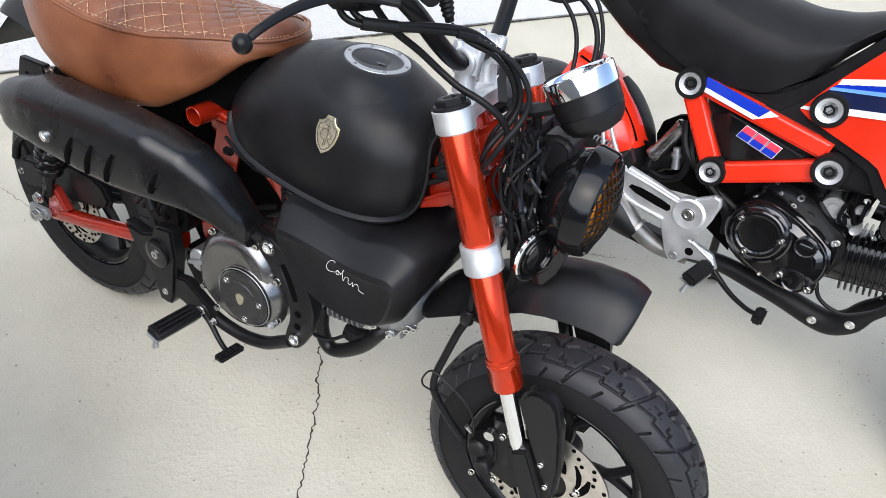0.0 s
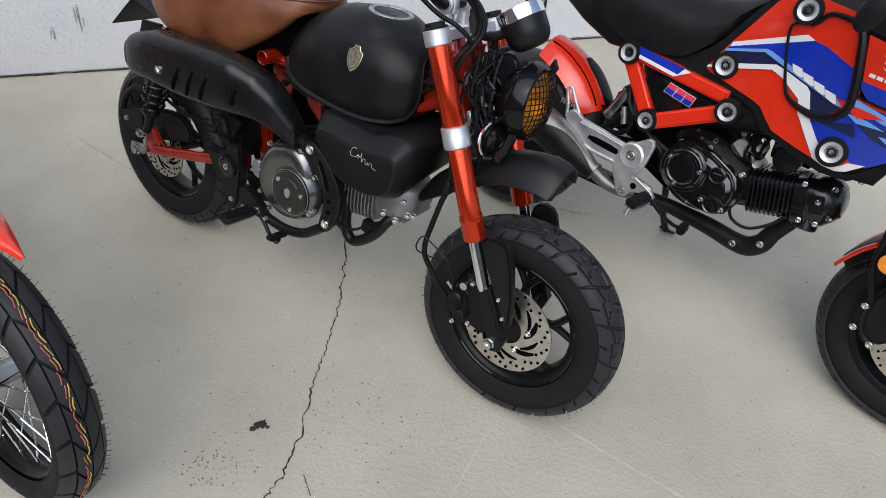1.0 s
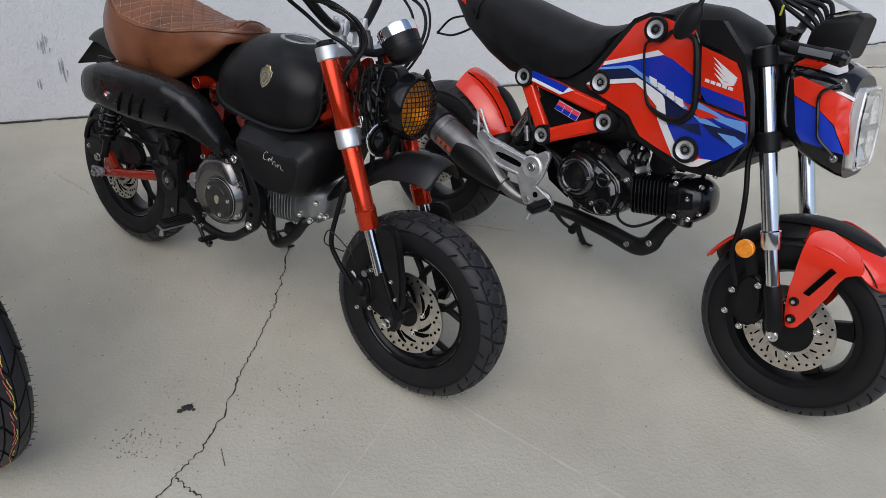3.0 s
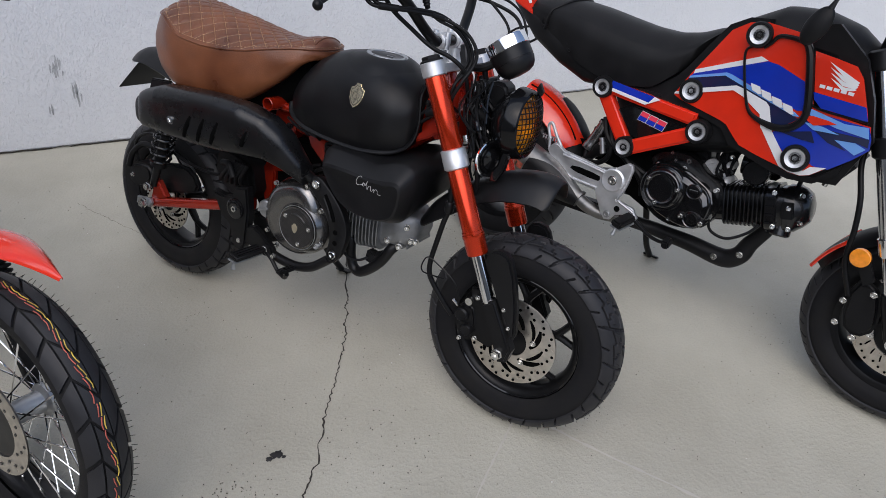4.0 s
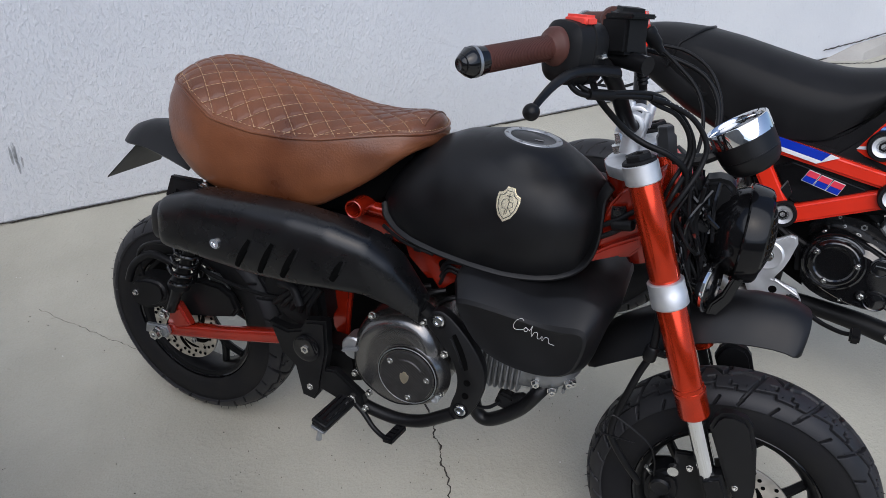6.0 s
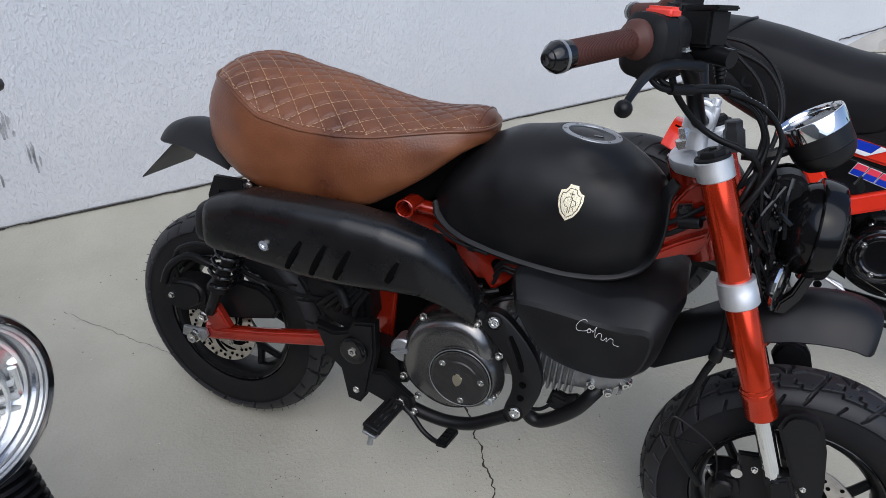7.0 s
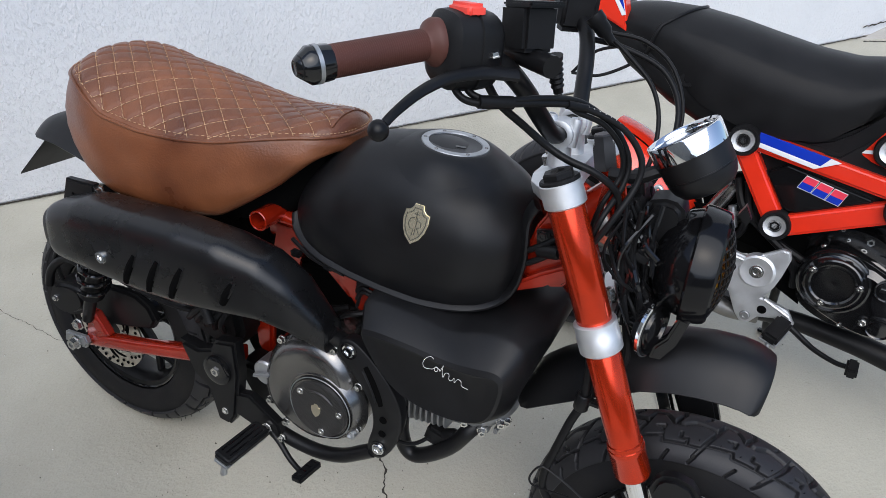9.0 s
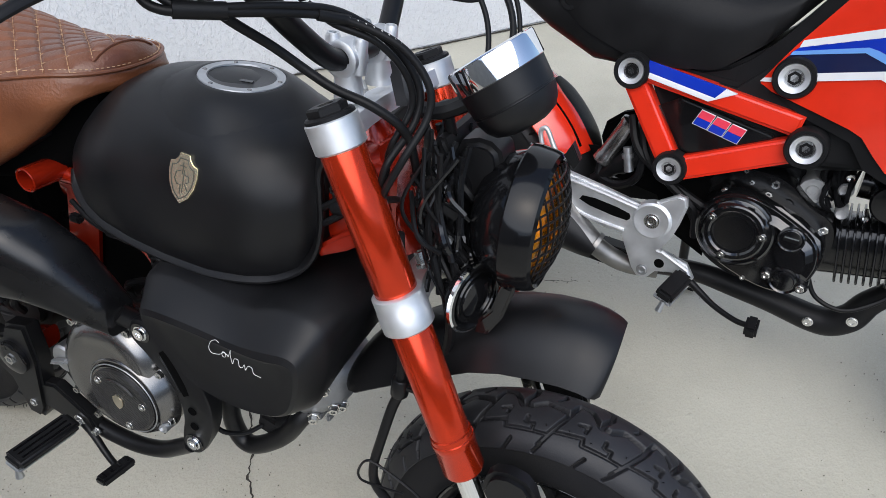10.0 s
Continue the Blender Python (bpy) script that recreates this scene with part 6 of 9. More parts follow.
for k in range(5):
    part("rear_wire", tube([(0.27 + 0.02 * k, -0.10, 0.40), (0.30 + 0.015 * k, -0.115, 0.43), (0.34 + 0.01 * k, -0.11, 0.47)], 0.006, 8), HOSE, mk)
part("hose_end", tube([(0.345, -0.125, 0.43), (0.325, -0.12, 0.46), (0.29, -0.11, 0.455)], 0.009, 10), PLASTIC, mk)

part("engine_mount", slab([(0.372, 0.335), (0.445, 0.335), (0.462, 0.270), (0.405, 0.248), (0.372, 0.300)], -0.088, -0.030, 0.008), SATIN, mk, "black engine mount")
# rider's foot controls
pl = part("pivot_plate", slab([(0.287, 0.385), (0.330, 0.380), (0.358, 0.392), (0.369, 0.414), (0.412, 0.425), (0.418, 0.358), (0.406, 0.262), (0.392, 0.238), (0.366, 0.240), (0.348, 0.303), (0.317, 0.325)], -0.146, -0.118, 0.005), SATIN, mk, "black pivot plate with bolt")
part("pivot_boss", lathe([(0, 0.028), (-0.006, 0.028), (-0.008, 0.024), (-0.008, 0.014)], (0.376, -0.146, 0.358), (0, 1, 0), 24), GLOSS, pl)
part("bolt", bolt((0.376, -0.150, 0.358), (0, -1, 0), 0.009, 0.007), BOLT, pl)
part("bolt", bolt((0.384, -0.146, 0.268), (0, -1, 0), 0.006, 0.003), BOLT, pl)
part("peg_bracket", slab([(0.405, 0.315), (0.435, 0.322), (0.495, 0.285), (0.505, 0.258), (0.470, 0.250), (0.400, 0.268)], -0.142, -0.122, 0.004), SATIN, mk)
peg = part("foot_peg", put(block((0.036, 0.095, 0.016), (0, 0, 0), bevel=0.005, seg=3), Matrix.Translation((0.468, -0.198, 0.278)) @ pose(0, 0, 0, 0, 8, -5)), PLASTIC, mk, "black rubber foot peg")
for k in range(3):
    part("peg_groove", put(block((0.0035, 0.075, 0.003), (-0.009 + 0.009 * k, 0, 0.0076), bevel=0.001), Matrix.Translation((0.468, -0.198, 0.278)) @ pose(0, 0, 0, 0, 8, -5)), GLOSS, peg)
part("peg_plate", put(block((0.030, 0.090, 0.006), (0, -0.004, -0.010), bevel=0.002), Matrix.Translation((0.468, -0.198, 0.278)) @ pose(0, 0, 0, 0, 8, -5)), CAST, peg)
part("peg_feeler", tube([(0.464, -0.240, 0.262), (0.464, -0.241, 0.245)], [0.004, 0.006], 8), CAST, peg)
part("peg_bolt", bolt((0.475, -0.143, 0.272), (0, -1, 0), 0.0085, 0.006), BOLT, peg)
ped = part("brake_pedal", tube([(0.470, -0.138, 0.268), (0.500, -0.145, 0.255), (0.530, -0.152, 0.232), (0.560, -0.160, 0.226), (0.578, -0.170, 0.246)], [0.007, 0.0055, 0.005, 0.005, 0.006], 10), SATIN, mk, "black brake pedal")
part("pedal_pad", put(block((0.022, 0.050, 0.012), bevel=0.003), Matrix.Translation((0.588, -0.186, 0.268)) @ pose(0, 0, 0, 0, -12, -8)), SATIN, ped)
for k in range(4):
    part("pad_slot", put(block((0.014, 0.004, 0.003), (0, -0.017 + 0.0115 * k, 0.0055), bevel=0.001), Matrix.Translation((0.588, -0.186, 0.268)) @ pose(0, 0, 0, 0, -12, -8)), GLOSS, ped)
part("side_stand", tube([(0.43, 0.10, 0.27), (0.44, 0.17, 0.15), (0.45, 0.235, 0.065)], 0.010, 10), SATIN, mk, "black side stand")
part("stand_foot", block((0.05, 0.03, 0.006), (0.452, 0.247, 0.058), (-12, 0, 0), 0.002), SATIN, mk)
part("left_case", slab([(0.46, 0.34), (0.50, 0.44), (0.60, 0.46), (0.65, 0.38), (0.60, 0.30), (0.50, 0.29)], 0.09, 0.13, 0.015, 3, rounds=1), GREY, eng)

# ---- second small motorcycle: red, white and blue ----
BIKE2 = pose(0.115, 1.555, 0.0, 0, 0, -41.5) @ pose(0, 0, 0, -14.0, 0, 0)
gr = thing("motorcycle", BIKE2, "small red, white and blue street motorcycle on its stand", "motorcycle")

def street_wheel(name, at, R, half_w, disc_r, disc_y, steer):
    m = steer @ Matrix.Translation(at)
    rim_r = 0.158
    a = (R - rim_r) * 0.5 + 0.004
    wheel = part(name, put(rim_mesh(rim_r, half_w * 0.66, 0.034, 0.045), m), SATIN, gr, "black cast wheel with broad spokes")
    part("tyre", put(carcass(R - 0.0075, a, half_w - 0.003, rim_r - 0.003, e=2.1), m), RUBBER, wheel, "black grooved street tyre")
    sheet("tread", *carved_tread(R, a, half_w, 24, SLANTS, 0.0055, 48, 104, e=2.1), m, TREAD, wheel, "rubber street tread with slanted grooves")
    for k in range(5):
        u = 360 * k / 5 + 20
        b = bmesh.new()
        sector(0.030, rim_r - 0.014, u - 14, u + 14, -0.012, 0.012, 3, b)
        for v in b.verts:
            r = math.hypot(v.co.x, v.co.z)
            ang = math.atan2(v.co.z, v.co.x)
            mid = radians(u)
            da = (ang - mid + math.pi) % (2 * math.pi) - math.pi
            k2 = 1.6 if r < 0.05 else 0.75
            v.co.x, v.co.z = r * math.cos(mid + da * k2), r * math.sin(mid + da * k2)
        bmesh.ops.bevel(b, geom=b.edges[:], offset=0.003, segments=1, affect="EDGES", clamp_overlap=True)
        part("spoke", put(b, m), SATIN, wheel)
    disc = part("brake_disc", put(brake_disc(disc_r, disc_r * 0.56, disc_y), m), STEEL, wheel, "drilled stainless brake disc")
    part("disc_hole_ring", put(holes_of(disc_r * 0.93, disc_r * 0.84, disc_y - 0.0021, 36, 0.003), m), RECESS_SHADE, disc)
    for k in range(20):
        u, v = radians(k * 18), radians(k * 18 + 5)
        b = tube([(disc_r * q * math.cos(w), disc_y - 0.0024, disc_r * q * math.sin(w)) for q, w in ((0.62, u), (0.69, u * 0.5 + v * 0.5), (0.76, v))], [0.0026, 0.0034, 0.0026], 8, flat=0.25)
        part("disc_slot", put(b, m), RECESS_SHADE, disc)
    for k in range(4):
        u = math.pi * k / 2 + 0.4
        part("bolt", put(bolt((disc_r * 0.62 * math.cos(u), disc_y - 0.003, disc_r * 0.62 * math.sin(u)), (0, -1, 0), 0.0075), m), BOLT, disc)
    part("disc_hub", put(lathe([(0.0, disc_r * 0.56), (0.02, disc_r * 0.5), (0.03, 0.03)], (0, disc_y + 0.002, 0), n=30), m), SATIN, disc)
    return wheel


# steering: the front turns a little to the right about the head
GD = Vector((0.257, 0, -0.590)).normalized()
GT = Vector((0.950, 0, 0.820))
STEER = Matrix.Translation(GT + Vector((-0.05, 0, -0.03))) @ Matrix.Rotation(radians(6.0), 4, GD) @ Matrix.Translation(-(GT + Vector((-0.05, 0, -0.03))))


def sp(name, b, material, parent=None, label="", sharp=38):
    return part(name, put(b, STEER), material, parent or gr, label, sharp)


def leg_at(d, y=0.0):
    return GT + GD * d + Vector((0, y, 0))


street_wheel("front_wheel", (1.216, 0, 0.236), 0.243, 0.060, 0.110, -0.060, STEER)
street_wheel("rear_wheel", (0.0, 0, 0.246), 0.247, 0.066, 0.098, -0.062, Matrix.Identity(4))

for y in (-0.112, 0.112):
    lg = sp("fork_leg", lathe([(-0.02, 0.0200), (0.385, 0.0200), (0.388, 0.0235), (0.425, 0.0235), (0.430, 0.0215)], leg_at(0, y), GD, 32), FORKCHROME, None, "silver fork leg with black clamps")
    sp("slider", lathe([(0.42, 0.0160), (0.545, 0.0160)], leg_at(0, y), GD, 20), CHROME, lg, "chrome slider")
    sp("fork_foot", lathe([(0.52, 0.019), (0.535, 0.021), (0.63, 0.020), (0.645, 0.017)], leg_at(0, y), GD, 20), SATIN, lg, "black fork foot")
    sp("top_clamp", lathe([(-0.035, 0.020), (-0.03, 0.0275), (0.008, 0.0275), (0.012, 0.022)], leg_at(0, y), GD, 24), SATIN, lg, "black clamp")
    sp("low_clamp", lathe([(0.155, 0.022), (0.159, 0.0275), (0.198, 0.0275), (0.203, 0.022)], leg_at(0, y), GD, 24), SATIN, lg, "black clamp")
sp("axle_nut", bolt((1.207, -0.126, 0.232), (0, -1, 0), 0.012, 0.010, hexed=False), BOLT, None, "zinc axle nut")
for d, w in ((-0.01, 0.018), (0.178, 0.026)):
    sp("yoke", tube([leg_at(d, -0.112), leg_at(d, 0.112)], w, 12), SATIN)
sp("steering_stem", tube([leg_at(-0.02) + Vector((-0.04, 0, 0)), leg_at(0.2) + Vector((-0.04, 0, 0))], 0.035, 14), SATIN)

# front mudguard
WC = Vector((1.216, 0, 0.236))


def arc_shell(c, r, a0, a1, hw, drop, thick=0.003, n=18, taper=0.35, y0=0.0):
    rows2 = []
    for i in range(n + 1):
        t = i / n
        a = radians(a0 + (a1 - a0) * t)
        e = 1 - taper * (max(0, abs(t - 0.5) * 2 - 0.5) / 0.5) ** 2
        outer, inner = [], []
        for j in range(-8, 9):
            s = j / 8
            rr = r - drop * abs(s) ** 2.5
            outer.append((c[0] + rr * math.cos(a), c[1] + y0 + hw * e * s, c[2] + rr * math.sin(a)))
            inner.append((c[0] + (rr - thick) * math.cos(a), c[1] + y0 + (hw * e - 0.002) * s, c[2] + (rr - thick) * math.sin(a)))
        rows2.append(outer + inner[::-1])
    return loft(rows2)


mg = sp("front_mudguard", arc_shell(WC, 0.2665, 108, 48.5, 0.085, 0.038, taper=0.70, n=30), RACERED, None, "gloss red front mudguard with black centre", 60)
sp("mudguard_centre", arc_shell(WC, 0.2745, 122, 67, 0.046, 0.010, taper=0.55), PLASTIC, mg, "black centre strip", 60)
for f in (1, -1):
    line = []
    for a, s, e in ((97, 0.60, 1), (88, 0.68, 1), (78, 0.76, 1), (68, 0.84, 1), (61, 0.90, 1), (56, 0.97, 0.91)):
        r = 0.2690 - 0.038 * s ** 2.5
        line.append((WC[0] + r * math.cos(radians(a)), WC[1] - f * 0.085 * s * e, WC[2] + r * math.sin(radians(a))))
    sp("mudguard_seam", tube(line, 0.0016, 6), PLASTIC, mg, "thin black seam")
sp("mudguard_rear", arc_shell(WC, 0.264, 160, 98, 0.080, 0.030), PLASTIC, mg, "black rear half", 60)
for y0 in (-0.066, 0.066):
    sp("mudguard_edge", arc_shell(WC, 0.2625, 161, 138, 0.016, 0.006, y0=y0), RACERED, mg, "red edge panel", 60)
for f in (-1, 1):
    rim_leg = [(1.212, 0.256), (1.224, 0.252), (1.244, 0.268), (1.267, 0.360), (1.281, 0.425), (1.296, 0.438), (1.312, 0.445), (1.308, 0.462), (1.285, 0.484), (1.245, 0.497), (1.209, 0.505), (1.183, 0.493), (1.176, 0.475), (1.183, 0.40), (1.190, 0.324)]
    rim_leg = [q for a, b in zip(rim_leg, rim_leg[1:] + rim_leg[:1]) for q in ((0.75 * a[0] + 0.25 * b[0], 0.75 * a[1] + 0.25 * b[1]), (0.25 * a[0] + 0.75 * b[0], 0.25 * a[1] + 0.75 * b[1]))]
    leg = bmesh.new()
    leg.faces.new([leg.verts.new((x, -0.003, z)) for x, z in rim_leg])
    bmesh.ops.triangulate(leg, faces=leg.faces[:])
    for _ in range(4):
        bmesh.ops.subdivide_edges(leg, edges=[e for e in leg.edges if e.calc_length() > 0.012], cuts=1)
        bmesh.ops.triangulate(leg, faces=leg.faces[:])
    for q in leg.verts:
        q.co.y -= f * 3.6 * max(0.0, q.co.z - 0.415) ** 2
    r = bmesh.ops.extrude_face_region(leg, geom=leg.faces[:])
    bmesh.ops.translate(leg, vec=(0, 0.006, 0), verts=[q for q in r["geom"] if isinstance(q, bmesh.types.BMVert)])
    leg.transform(Matrix.Translation((0, f * 0.088, 0)))
    sp("mudguard_leg", leg, RACERED, mg, "red mudguard side plate")
sp("leg_slot", tube([(1.229, -0.0925, 0.352), (1.258, -0.0925, 0.432)], 0.0105, 10, flat=0.4), RECESS_SHADE, mg)
for x, z in ((1.207, 0.322), (1.216, 0.278)):
    sp("bolt", bolt((x + 0.004, -0.093, z), (0, -1, 0), 0.009, 0.006, hexed=False), SATIN, mg)
    sp("bolt", bolt((x + 0.004, -0.097, z), (0, -1, 0), 0.0055, 0.004), BOLT, mg)
sp("reflector", lathe([(0.006, 0.0225), (-0.004, 0.0225), (-0.006, 0.0205), (-0.007, 0.001)], (1.072, -0.132, 0.405), (0, 1, 0), 28), ORANGE, None, "round orange reflector")
sp("reflector_stay", slab([(1.06, 0.40), (1.09, 0.41), (1.12, 0.36), (1.10, 0.34)], -0.125, -0.118, 0.002), SATIN)
gcal = sp("brake_caliper", slab([(1.075, 0.340), (1.125, 0.350), (1.150, 0.310), (1.165, 0.240), (1.130, 0.200), (1.085, 0.225)], -0.110, -0.045, 0.010, 3, rounds=1), SATIN, None, "black front brake caliper")
for x, z in ((1.128, 0.326), (1.125, 0.205), (1.078, 0.225), (1.075, 0.285)):
    sp("bolt", bolt((x, -0.112, z), (0, -1, 0), 0.007, 0.007), BOLT, gcal)
sp("brake_hose", tube([(1.08, -0.11, 0.30), (1.045, -0.12, 0.38), (1.035, -0.12, 0.46), (1.02, -0.12, 0.53), (0.99, -0.10, 0.60), (0.98, -0.08, 0.66)], 0.0065, 10), HOSE, None, "black front brake hose")

# headlamp cowl
COW = [(0.975, 0.690, 0.826, 0.080), (0.992, 0.672, 0.838, 0.098), (1.036, 0.646, 0.848, 0.104), (1.080, 0.630, 0.852, 0.101), (1.114, 0.622, 0.848, 0.092), (1.130, 0.620, 0.838, 0.080)]


def cowl_x(x, z):
    return x + (0.838 - z) * 0.25


cow = []
for i in range(21):
    x = COW[0][0] + (COW[-1][0] - COW[0][0]) * i / 20
    z0, z1, hw = interp(COW, x)
    ring = []
    for px, py, pz in oval(x, 0, (z0 + z1) / 2, hw, (z1 - z0) / 2, 5.0, 48):
        pz -= 0.026 * (py / hw) ** 2 * max(0.0, (pz - (z0 + z1) / 2) / ((z1 - z0) / 2)) ** 2
        ring.append((cowl_x(px, pz), py, pz))
    cow.append(ring)
cowl = sp("headlight_cowl", loft(cow), GLOSS, None, "angular headlight cowl in red, blue and black", 40)


def cowl_patch(pts, off=0.003):
    """A painted panel on the cowl's side."""
    b = bmesh.new()
    b.faces.new([b.verts.new((x, 0, z)) for x, z in pts])
    bmesh.ops.triangulate(b, faces=b.faces)
    for _ in range(3):
        bmesh.ops.subdivide_edges(b, edges=[e for e in b.edges if e.calc_length() > 0.015], cuts=1)
        bmesh.ops.triangulate(b, faces=b.faces)
    for q in b.verts:
        z0, z1, hw = interp(COW, q.co.x - (0.838 - q.co.z) * 0.25)
        s = min(0.97, abs(q.co.z - (z0 + z1) / 2) / ((z1 - z0) / 2))
        q.co.y = -hw * (1 - s ** 5) ** 0.2 - off
    r = bmesh.ops.extrude_face_region(b, geom=b.faces[:])
    bmesh.ops.translate(b, vec=(0, 0.004, 0), verts=[q for q in r["geom"] if isinstance(q, bmesh.types.BMVert)])
    return b


for f in (1, -1):
    fm = Matrix.Diagonal((1, f, 1, 1))
    for nm, pts, mt in (("red_panel", [(1.017, 0.803), (1.030, 0.811), (1.093, 0.802), (1.113, 0.798), (1.128, 0.793), (1.145, 0.785), (1.148, 0.764), (1.181, 0.681), (1.173, 0.679), (1.153, 0.706), (1.133, 0.732), (1.095, 0.755), (1.034, 0.769)], RACERED),
                        ("blue_panel", [(1.034, 0.767), (1.096, 0.753), (1.132, 0.730), (1.152, 0.704), (1.171, 0.677), (1.134, 0.680), (1.085, 0.680), (1.067, 0.695)], BLUE), ("white_panel", [(1.108, 0.799), (1.118, 0.802), (1.145, 0.795), (1.146, 0.788), (1.128, 0.794)], WHITE)):
        sp(nm, put(cowl_patch(pts), fm), mt, cowl)
for f in (-1, 1):
    for nm, pts, mt in (("top_red", [(1.000, 0.020), (1.000, 0.072), (1.056, 0.086), (1.060, 0.020)], RACERED), ("top_white", [(1.062, 0.030), (1.058, 0.086), (1.094, 0.086), (1.104, 0.060), (1.088, 0.030)], WHITE)):
        b = bmesh.new()
        b.faces.new([b.verts.new((x, f * y, interp(COW, x)[1] + 0.004 - 0.026 * (y / interp(COW, x)[2]) ** 2)) for x, y in pts])
        r = bmesh.ops.extrude_face_region(b, geom=b.faces[:])
        bmesh.ops.translate(b, vec=(0, 0, -0.004), verts=[q for q in r["geom"] if isinstance(q, bmesh.types.BMVert)])
        sp(nm, b, mt, cowl)
sp("cowl_pipe", tube([(1.115, -0.105, 0.817), (1.100, -0.110, 0.806), (1.089, -0.112, 0.795), (1.086, -0.112, 0.785), (1.088, -0.112, 0.771), (1.100, -0.112, 0.739), (1.113, -0.111, 0.706), (1.120, -0.110, 0.697), (1.131, -0.108, 0.689), (1.150, -0.104, 0.677), (1.159, -0.101, 0.668)], 0.0036, 8, per=6), GLOSS, cowl, "thin black cowl frame")
for q in ((1.116, -0.100, 0.822), (1.160, -0.098, 0.666)):
    sp("bolt", bolt(q, (0, -1, 0), 0.0065, 0.006, hexed=False), BOLT, cowl)
rim2 = [(-0.048, 0.088), (-0.060, 0.080), (-0.074, 0.020), (-0.070, -0.040), (-0.055, -0.084), (-0.040, -0.092), (0.040, -0.092), (0.055, -0.084), (0.070, -0.040), (0.074, 0.020), (0.060, 0.080), (0.048, 0.088)]
LM = Matrix.Translation((1.162, 0, 0.728)) @ pose(0, 0, 0, 0, -14.0, 0) @ pose(0, 0, 0, 0, 0, 90)
sp("lamp_backing", put(slab(rim2, 0.004, 0.012, 0.002), LM), SCREEN, cowl, "white reflector backing")
sp("lamp_frame", put(frame_slab(rim2, [(x * 0.93, z * 0.945) for x, z in rim2], -0.010, 0.03), LM), LAMPBOWL, cowl)
for z, h, tilt in ((0.050, 0.046, 30), (-0.048, 0.050, -30)):
    for x in (-0.030, 0.030):
        sp("reflector", put(block((0.046, 0.006, h), (x, 0.0, z), (tilt, 0, 18 if x > 0 else -18), 0.002), LM), LAMPBOWL, cowl, "bright reflector facet")
        sp("light_unit", put(block((0.030, 0.010, 0.014), (x, -0.006, z * 0.55), (tilt * 0.5, 0, 0), 0.002), LM), SCREEN, cowl)
sp("lamp_bar", put(block((0.135, 0.010, 0.012), (0, -0.008, 0.0), bevel=0.003), LM), CAST, cowl)
sp("lamp_bar", put(block((0.008, 0.008, 0.15), (0, -0.006, 0.0), bevel=0.002), LM), CAST, cowl)
for f in (-1, 1):
    sp("lamp_inner_rim", put(tube([(x * 0.92, -0.010, z * 0.93) for x, z in (rim2[:6] if f < 0 else rim2[6:])], 0.003, 6, per=3), LM), SILVER, cowl)
lens = sp("headlight_lens", put(slab([(x * 0.95, z * 0.955) for x, z in rim2], -0.017, -0.014, 0.001), LM), GLASS, cowl, "clear headlight lens")
lens.visible_shadow = False

# instrument, bars, signals
dash = sp("instrument_panel", loft([oval(x, 0, z, w, h, 5, 24) for x, z, w, h in ((0.995, 0.885, 0.045, 0.020), (1.015, 0.895, 0.060, 0.036), (1.070, 0.905, 0.060, 0.050), (1.086, 0.905, 0.052, 0.044))]), PLASTIC, None, "black instrument panel")
sp("panel_glass", block((0.05, 0.09, 0.004), (1.03, 0, 0.944), (0, -25, 0), 0.002), GLOSS, dash)
gbar = [(0.935, 0, 0.885), (0.935, -0.05, 0.885), (0.928, -0.10, 0.935), (0.905, -0.15, 0.965), (0.84, -0.26, 0.985), (0.80, -0.36, 0.985)]
ghb = sp("handlebar", tube([(x, -y, z) for x, y, z in gbar[:0:-1]] + gbar, 0.0112, 12), SATIN, None, "black handlebar")
sp("tag", block((0.004, 0.010, 0.022), (0.938, -0.100, 0.930), (20, 0, 10), 0.001), YELLOWTAG, ghb, "yellow cable tag")
for f in (1, -1):
    sp("grip", lathe([(0, 0.016), (0.11, 0.016)], (0.845, f * 0.255, 0.984), (-0.36, f * 0.93, 0.0), 16), HOSE, ghb)
    sp("riser", lathe([(-0.06, 0.015), (0.0, 0.017)], (0.935, f * 0.03, 0.885), (0.1, 0, 1), 14), SATIN, ghb)
    far = f > 0
    sp("lever", tube([(0.905, f * 0.20, 0.970 if far else 0.975), (0.935 if far else 0.895, f * 0.30, 0.950 if far else 0.972), (0.966 if far else 0.865, f * 0.40, 0.926 if far else 0.960)], [0.006, 0.005, 0.0065], 10), SILVER, ghb, "silver lever")
for k in range(5):
    sp("cable", tube([(0.905, 0.12 - 0.05 * k, 0.95), (0.97, 0.08 - 0.03 * k, 0.955 - 0.01 * k), (1.00, 0.05 - 0.02 * k, 0.89), (0.98, 0.03 - 0.015 * k, 0.83)], 0.0055, 8), HOSE, ghb)
sp("signal_stalk", tube([(0.975, -0.105, 0.862), (1.01, -0.122, 0.864), (1.09, -0.124, 0.868)], 0.014, 10), SATIN, None, "black indicator arm")
sp("stalk_strip", put(block((0.070, 0.004, 0.014), bevel=0.001), Matrix.Translation((1.052, -0.141, 0.868)) @ pose(0, 0, 0, 0, -3, -4)), CAST)
sp("signal", lathe([(-0.03, 0.010), (-0.02, 0.016), (0.02, 0.018), (0.03, 0.010)], (1.085, -0.122, 0.868), (1, -0.05, 0), 20), GLOSS, None, "dark indicator lamp")

